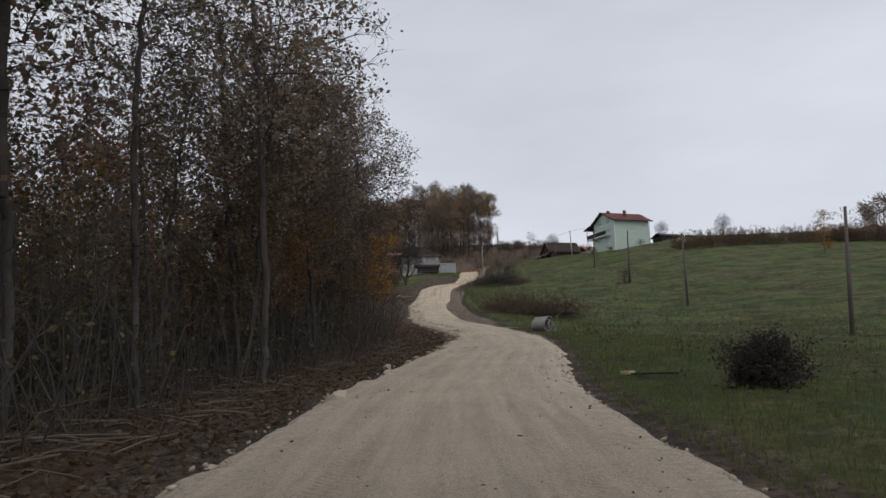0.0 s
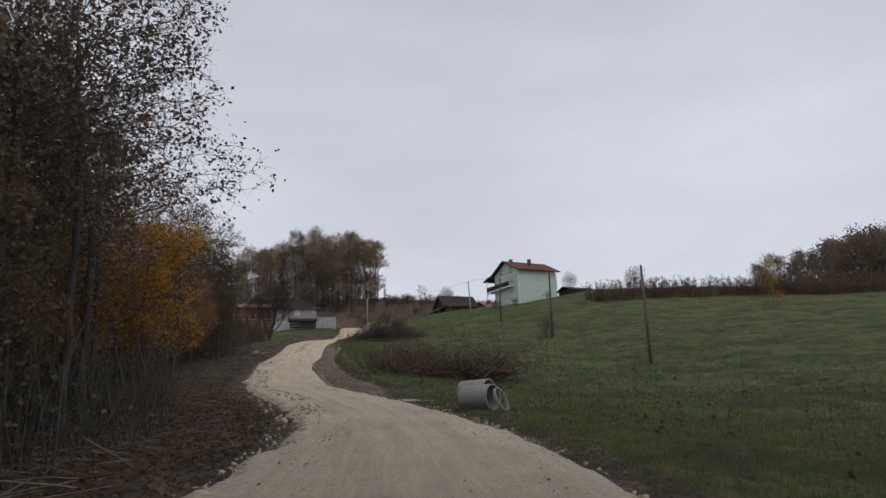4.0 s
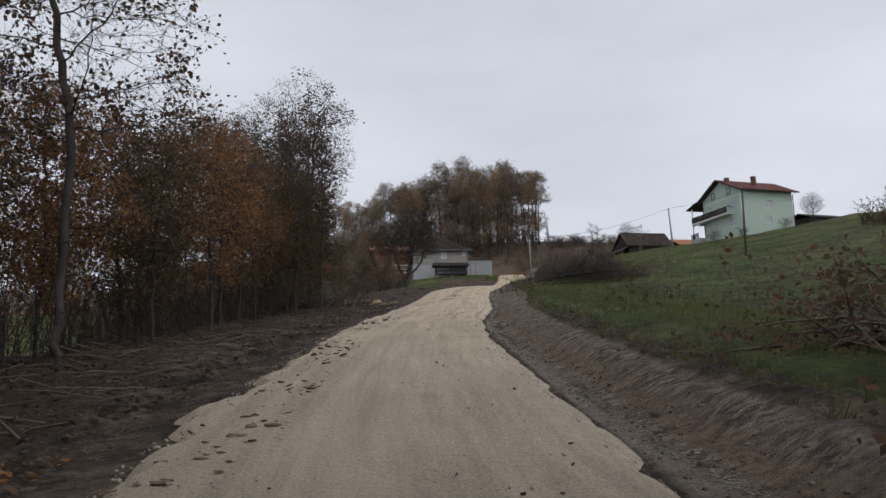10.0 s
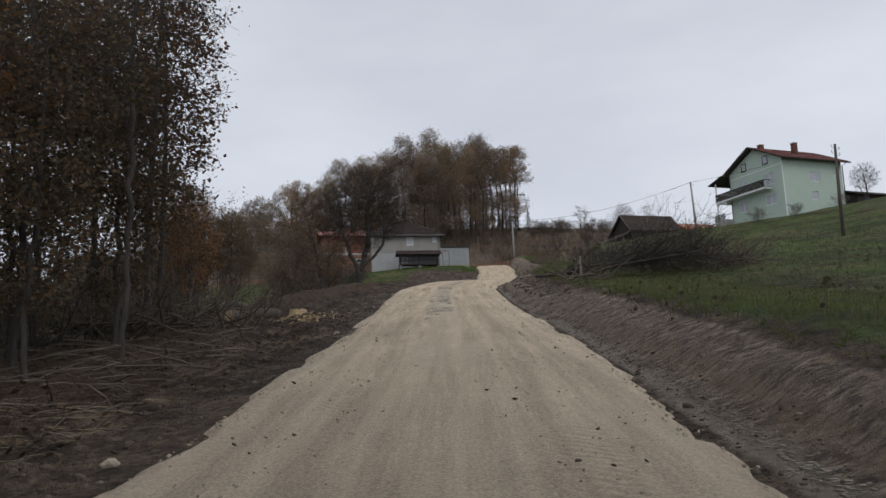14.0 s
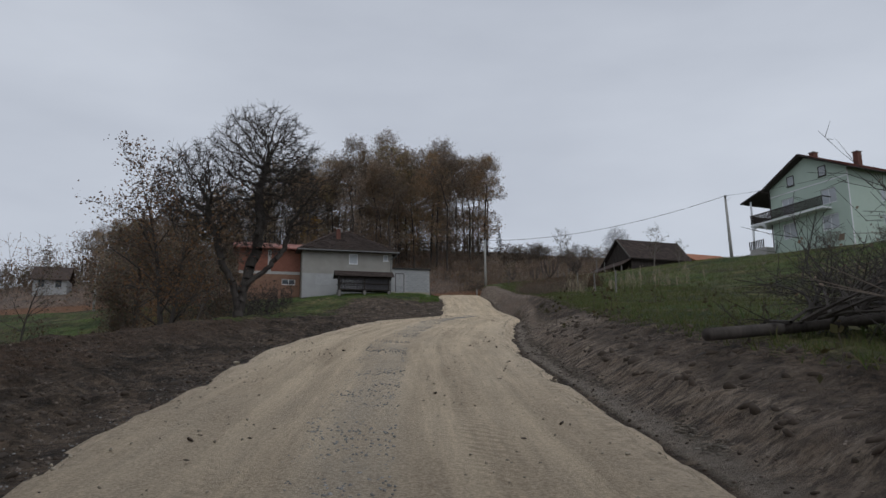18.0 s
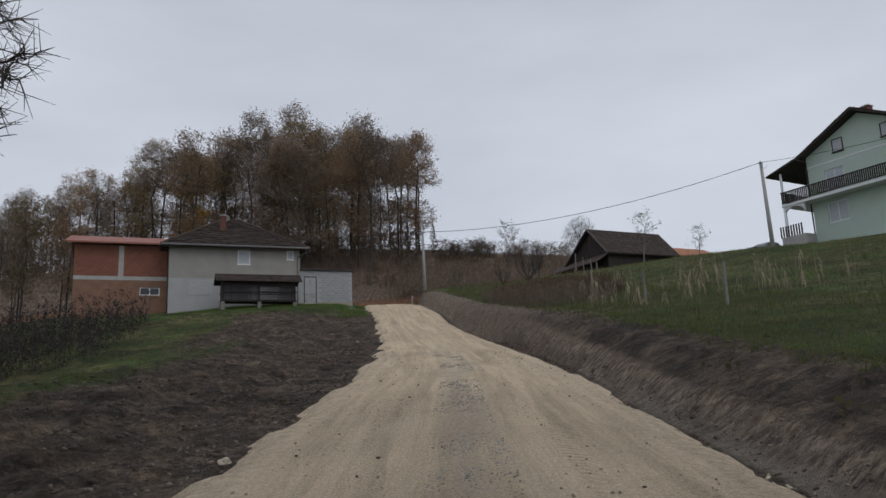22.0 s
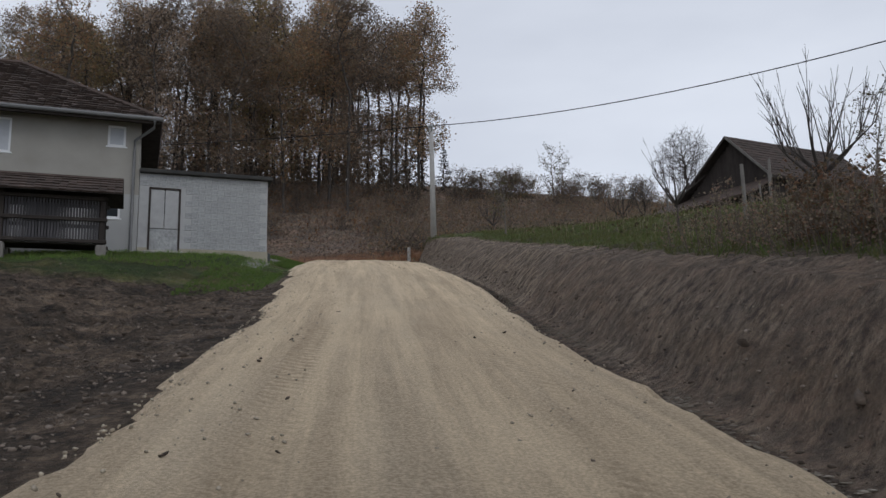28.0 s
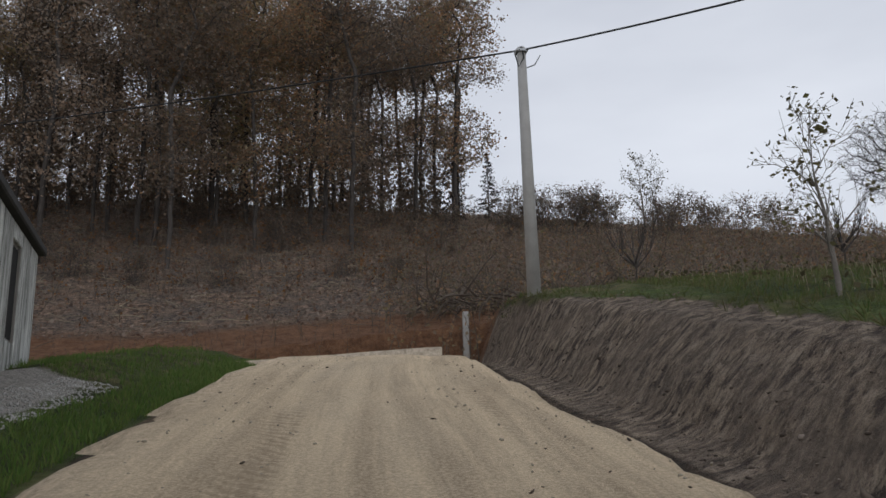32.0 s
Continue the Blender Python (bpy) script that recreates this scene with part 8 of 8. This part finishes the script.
for x, yy, size, kd in ((12.5, 201.1, 0.72, leafy), (31.9, 223.0, 1.3, bare), (22.3, 209.5, 0.5, bare), (13.4, 183.2, 1.0, shoots), (12.9, 187.5, 0.75, shoots), (24.0, 216.4, 1.1, shoots), (14.8, 212.5, 0.8, shoots), (26.5, 186.0, 0.7, leafy), (29.5, 201.3, 1.35, leafy)):
    plant(kd, x, yy, x * 2.1, size, group="orchard trees")
bushy = tree_kind("shrub", "round brown shrub in the meadow", "shrub", M_BARK, M_LEAF_BROWN, 64, height=2.2, radius=0.04, trunks=4, bare_to=0.05, n1=9, n2=4, n3=3, reach=0.4, leaves=900, leaf_size=0.1, l3=(0.2, 0.5), spread_leaf=0.1)
golden = tree_kind("tree", "small golden birch in the meadow", "tree", M_BARK_PALE, M_LEAF_GOLD, 65, height=5.0, radius=0.07, bare_to=0.1, n1=16, n2=4, n3=2, reach=0.2, leaves=1300, leaf_size=0.13, rise=1.0, l3=(0.2, 0.5), spread_leaf=0.15)
plant(bushy, 26.6, 113.0, 0.3, 1.15)
dark = tree_kind("shrub", "small dense dark shrub in the verge grass", "shrub", M_BARK_DARK, M_LEAF_DARK, 69, height=1.0, radius=0.02, trunks=4, bare_to=0.02, n1=14, n2=4, n3=3, reach=0.34, leaves=9000, leaf_size=0.055, l3=(0.1, 0.25), spread_leaf=0.06)
plant(dark, 6.6, 16.6, 1.3, 1.2)
plant(bushy, 33.5, 172.5, 2.2, 0.8)
plant(bushy, 37.0, 170.5, 0.9, 0.7)
plant(bushy, 45.5, 177.5, 1.9, 0.75)
for k in range(26):
    plant(bushy, -22 + k * 1.45 + rnd.uniform(-0.5, 0.5), 225 + 14 * rnd.random(), k * 2.3, rnd.uniform(0.5, 1.0), label="brown bush at the lower edge of the hill wood", group="hedge bushes")
for k in range(16):
    plant(bushy, 17.5 + k * 1.15 + rnd.uniform(-0.4, 0.4), 238 + rnd.uniform(-2, 3), k * 1.9, rnd.uniform(0.9, 1.5), label="dark brown bush of the hillside hedge", group="hedge bushes")
plant(golden, 59.0, 120.0, 0.4, 1.4)
plant(golden, -13.0, 232.0, 0.4, 1.7, label="golden-leaved young tree at the wood edge")
def conifer(seed, h):
    """A thin young fir: whorls of drooping boughs that shorten towards the tip."""
    r = random.Random(seed)
    wood, needles = Geo(), Geo()
    cone(wood, Vector((0, 0, -0.3)), Vector((0, 0, h)), 0.08, 0.01, 6)
    for k in range(17):
        f = 0.12 + 0.86 * k / 16
        for _ in range(6):
            a = r.uniform(0, 6.28)
            ln = (1 - f) * h * 0.27 * r.uniform(0.6, 1.2) + 0.12
            p = Vector((0, 0, f * h))
            e = p + Vector((math.cos(a) * ln, math.sin(a) * ln, ln * r.uniform(-0.25, 0.2)))
            cone(wood, p, e, 0.016, 0.004)
            for _ in range(int(10 + 26 * ln)):
                leaf(needles, r, p.lerp(e, r.uniform(0.25, 1)) + Vector((r.gauss(0, 0.04), r.gauss(0, 0.04), r.gauss(-0.03, 0.04))), 0.11)
    t = thing("tree", Matrix.Identity(4), "thin young fir on the hill crest", "tree")
    part("trunk", wood.mesh("trunk", M_BARK_DARK, True), M_BARK_DARK, t)
    part("crown", needles.mesh("crown", M_LEAF_DARK), M_LEAF_DARK, t)
    return t


fir = conifer(66, 6.0)
plant(fir, 14.9, 241.0, 0.2, 1.05)
plant(fir, 17.5, 242.0, 1.2, 0.8)
plant(leafy, 27.5, 240.0, 1.0, 1.5, label="grey-leaved bush on the hill crest")
plant(leafy, 29.0, 241.0, 2.0, 1.2, label="grey-leaved bush on the hill crest")
plant(bushy, 23.5, 241.0, 1.0, 1.3, label="brown bush on the hill crest")
plant(bare, 70.0, 192.0, 1.0, 1.4, label="bare tree beside the green house")
plant(bare, 52.5, 184.0, 2.0, 1.1, label="bare tree beside the green house")

# pale silt at the cut bank's foot; sky reflected in wet ground is coloured in
yv = rs.uniform(60, 188, 12000)
wave = np.array([rough(3.0, v, 0.45) for v in yv])
thin = np.array([rough(8.0, v, 0.6) for v in yv])
sv = np.array([right_edge(v) for v in yv]) + 0.6 - 0.2 * np.clip((yv - 140) / 20, 0, 1) + 0.2 * wave + rs.normal(0, 0.06, 12000)
keep = thin > -0.08
xv, yv = (np.interp(yv, LEVELS, CENTRE) + sv)[keep], yv[keep]
p = np.stack([xv, yv, ground_at(xv, yv)], 1)
strew("silt", LUMPS[0], p, rs.uniform(0.02, 0.085, len(p)), M_SILT_SHEEN, "pale silt washed out in the ditch", "silt", 0.06, flats(len(p), 0.08, 0.16))

# pale wet strip in the grass by the ditch
ring = []
for a in np.linspace(0, 6.0, 20):
    u, v = 1.25 * math.cos(a), 0.17 * math.sin(a) * (1 + 0.5 * rough(a, 3, 1.5))
    x, yy = 4.9 + u * 0.46 + v * 0.89, 56.7 - u * 0.89 + v * 0.46
    ring.append((x, yy, float(ground_at(np.array([x]), np.array([yy]))[0]) + 0.04))
tagged(part("puddle", Geo().add(ring, [tuple(range(20))]), M_WATER), "shallow pale puddle in the grass beside the ditch", "puddle")

# concrete pipes by the ditch
def pipe(x, y, turn, radius, length, label, tilt=0.0, dz=0.0):
    n = 56
    t = thing("concrete_pipe", Matrix.Translation((x, y, gz(x, y) + radius - 0.06 + dz)) @ Matrix.Rotation(turn, 4, "Z") @ Matrix.Rotation(tilt, 4, "Y"), label, "concrete pipe", "concrete pipes")
    g = Geo()
    for r, xx in ((radius, -length / 2), (radius, length / 2), (radius * 0.9, length / 2), (radius * 0.9, -length / 2)):
        g.v += [(xx, r * math.cos(k * math.tau / n), r * math.sin(k * math.tau / n)) for k in range(n)]
    for ring in range(4):
        for k in range(n):
            g.f.append((ring * n + k, ring * n + (k + 1) % n, ((ring + 1) % 4) * n + (k + 1) % n, ((ring + 1) % 4) * n + k))
    part("shell", g, M_PIPE, t)
    part("lip", Geo().tube([(length / 2 - 0.08, 0, 0), (length / 2 - 0.03, 0, 0)], [radius * 1.008, radius * 1.008], n, cap=False), M_PIPE, t)
    return t


pipe(6.35, 51.5, radians(-46), 0.42, 1.1, "grey concrete pipe lying in the grass")
pipe(6.85, 54.6, radians(-46), 0.43, 1.15, "second grey concrete pipe behind the first")
pipe(6.97, 51.0, radians(-36), 0.41, 0.07, "flat concrete ring leaning on the pipe", radians(-20))

# plank, posts, corn, rocks
plank = thing("plank", Matrix.Translation((5.1, 19.9, gz(5.1, 19.9) + 0.1)) @ Matrix.Rotation(radians(-71), 4, "Z"), "dark weathered plank with a pale broken end in the grass", "plank")
part("board", Geo().box(-0.8, 1.1, -0.07, 0.07, 0, 0.05, bevel=0.006), M_DARKWOOD, plank)
part("broken_end", Geo().box(-1.25, -0.802, -0.1, 0.09, 0.0, 0.1, bevel=0.01), M_SAWN, plank, "pale splintered end")
tagged(part("plank", Geo().box(-0.28, 0.28, -0.08, 0.08, 0, 0.05, bevel=0.006), M_SAWN, m=Matrix.Translation((4.3, 121.7, gz(4.3, 121.7) + 0.05)) @ Matrix.Rotation(radians(10), 4, "Z")), "pale plank beside the fallen tree", "plank")
for x, yy, h in ((4.5, 122.2, 0.95), (11.9, 158.0, 1.3), (12.6, 165.0, 1.2), (13.2, 172.0, 1.3), (14.0, 180.0, 1.3), (15.5, 189.0, 1.4), (21.6, 197.2, 1.7), (19.4, 201.0, 1.2), (23.2, 199.6, 1.3), (25.6, 204.0, 1.2)):
    r = random.Random(int(x * 10))
    tagged(part("fence_post", Geo().tube([(0, 0, -0.3), (r.gauss(0, 0.04), r.gauss(0, 0.04), h)], [0.055, 0.045], 7), M_GREYWOOD, m=Matrix.Translation((x, yy, gz(x, yy)))), "weathered grey wooden fence post", "post", "fence posts")


def corn_stalk(seed):
    r = random.Random(seed)
    t = thing("corn_stalk", Matrix.Identity(4), "dry pale corn stalk with drooping leaves", "corn")
    h = r.uniform(1.1, 1.7)
    top = Vector((r.gauss(0, 0.12), r.gauss(0, 0.12), h))
    part("stem", Geo().tube([(0, 0, -0.05), tuple(top * 0.5 + Vector((r.gauss(0, 0.03), 0, 0))), tuple(top)], [0.013, 0.01, 0.005], 5), M_STEM, t)
    for k in range(9):
        f = r.uniform(0.25, 0.98)
        p = top * f
        a = r.uniform(0, 6.28)
        d = Vector((math.cos(a), math.sin(a), 0))
        side = Vector((-d.y, d.x, 0)) * 0.02
        ln = r.uniform(0.3, 0.6)
        q1, q2, q3 = p + d * ln * 0.35 + Vector((0, 0, 0.1)), p + d * ln * 0.6 - Vector((0, 0, 0.12)), p + d * ln * 0.65 - Vector((0, 0, 0.45))
        vs = [p - side * 0.5, p + side * 0.5, q1 + side, q1 - side, q2 + side * 0.9, q2 - side * 0.9, q3 + side * 0.2, q3 - side * 0.2]
        part("leaf", Geo().add([tuple(v) for v in vs], [(0, 1, 2, 3), (3, 2, 4, 5), (5, 4, 6, 7)]), M_STEM, t)
    return t


stalks = [corn_stalk(k) for k in range(3)]
r = random.Random(9)
for k in range(40):
    x, yy = r.uniform(10.6, 19.5), r.uniform(160.5, 171)
    plant(stalks[k % 3], x, yy, r.uniform(0, 6.28), r.uniform(0.5, 0.95), group="corn stalks")
rock_shapes = []
for k in range(4):
    bm = bmesh.new()
    bmesh.ops.create_icosphere(bm, subdivisions=2, radius=0.5)
    for v in bm.verts:
        v.co *= 0.75 + 0.5 * noise.noise(v.co * 2.3 + Vector((k * 7, 0, 0))) + 0.25
        v.co.z *= 0.65
    me = bpy.data.meshes.new("rock")
    bm.to_mesh(me)
    bm.free()
    me.materials.append(M_STONE)
    rock_shapes.append(me)
for k in range(30):
    yy = r.uniform(6, 60) if k < 22 else r.uniform(60, 180)
    x = road_x(yy) - 2.45 - abs(r.gauss(0, 0.25))
    size = r.uniform(0.07, 0.17)
    o = new("rock", rock_shapes[k % 4])
    o.matrix_basis = Matrix.Translation((x, yy, gz(x, yy) + size * 0.2)) @ Matrix.Rotation(r.uniform(0, 6.28), 4, "Z") @ Matrix.Diagonal((size, size, size, 1))
    tagged(o, "pale broken limestone rock at the road edge", "rock", "rocks along the road")
for k, (x, yy, size) in enumerate(((-1.45, 20.9, 0.42), (-1.75, 23.7, 0.3), (-1.0, 27.5, 0.24), (0.02, 32.8, 0.36), (-0.6, 30.2, 0.26), (0.1, 35.2, 0.28), (0.3, 47.5, 0.3), (-0.25, 33.9, 0.22), (-1.2, 25.4, 0.22))):
    o = new("rock", rock_shapes[k % 4])
    o.matrix_basis = Matrix.Translation((x, yy, road_z(yy) - 0.02)) @ Matrix.Rotation(k * 1.9, 4, "Z") @ Matrix.Diagonal((size, size * 0.8, size, 1))
    tagged(o, "pale broken limestone rock at the road edge", "rock", "rocks along the road")
o = new("rock", rock_shapes[1])
o.matrix_basis = Matrix.Translation((-2.0, 14.86, gz(-2.0, 14.86) + 0.12)) @ Matrix.Diagonal((0.5, 0.45, 0.55, 1))
tagged(o, "pale broken limestone rock at the road edge", "rock", "rocks along the road")

for k in WOOD + FAR + DEEP + CLUMP + [dark, bare, gnarled, rusty, roundel, shoots, leafy, bushy, golden, fir] + stalks:
    retire(k)

# ---- pieces of walls, last ----
block = Geo().box(0, 0.39, -0.012, 0.0, 0, 0.19, bevel=0.004).mesh("block", M_BLOCK)
for i in range(12):
    for j in range(-1, 11):
        x = -4.07 + j * 0.405 + (0.2 if i % 2 else 0)
        z = 26.47 + i * 0.202
        if x < -4.08 or x + 0.39 > 0.005 or (x < -2.78 and x + 0.39 > -3.81 and z < 28.47):
            continue
        part("block", block, M_BLOCK, block_annex, m=Matrix.Translation((x, 0.02, z)))
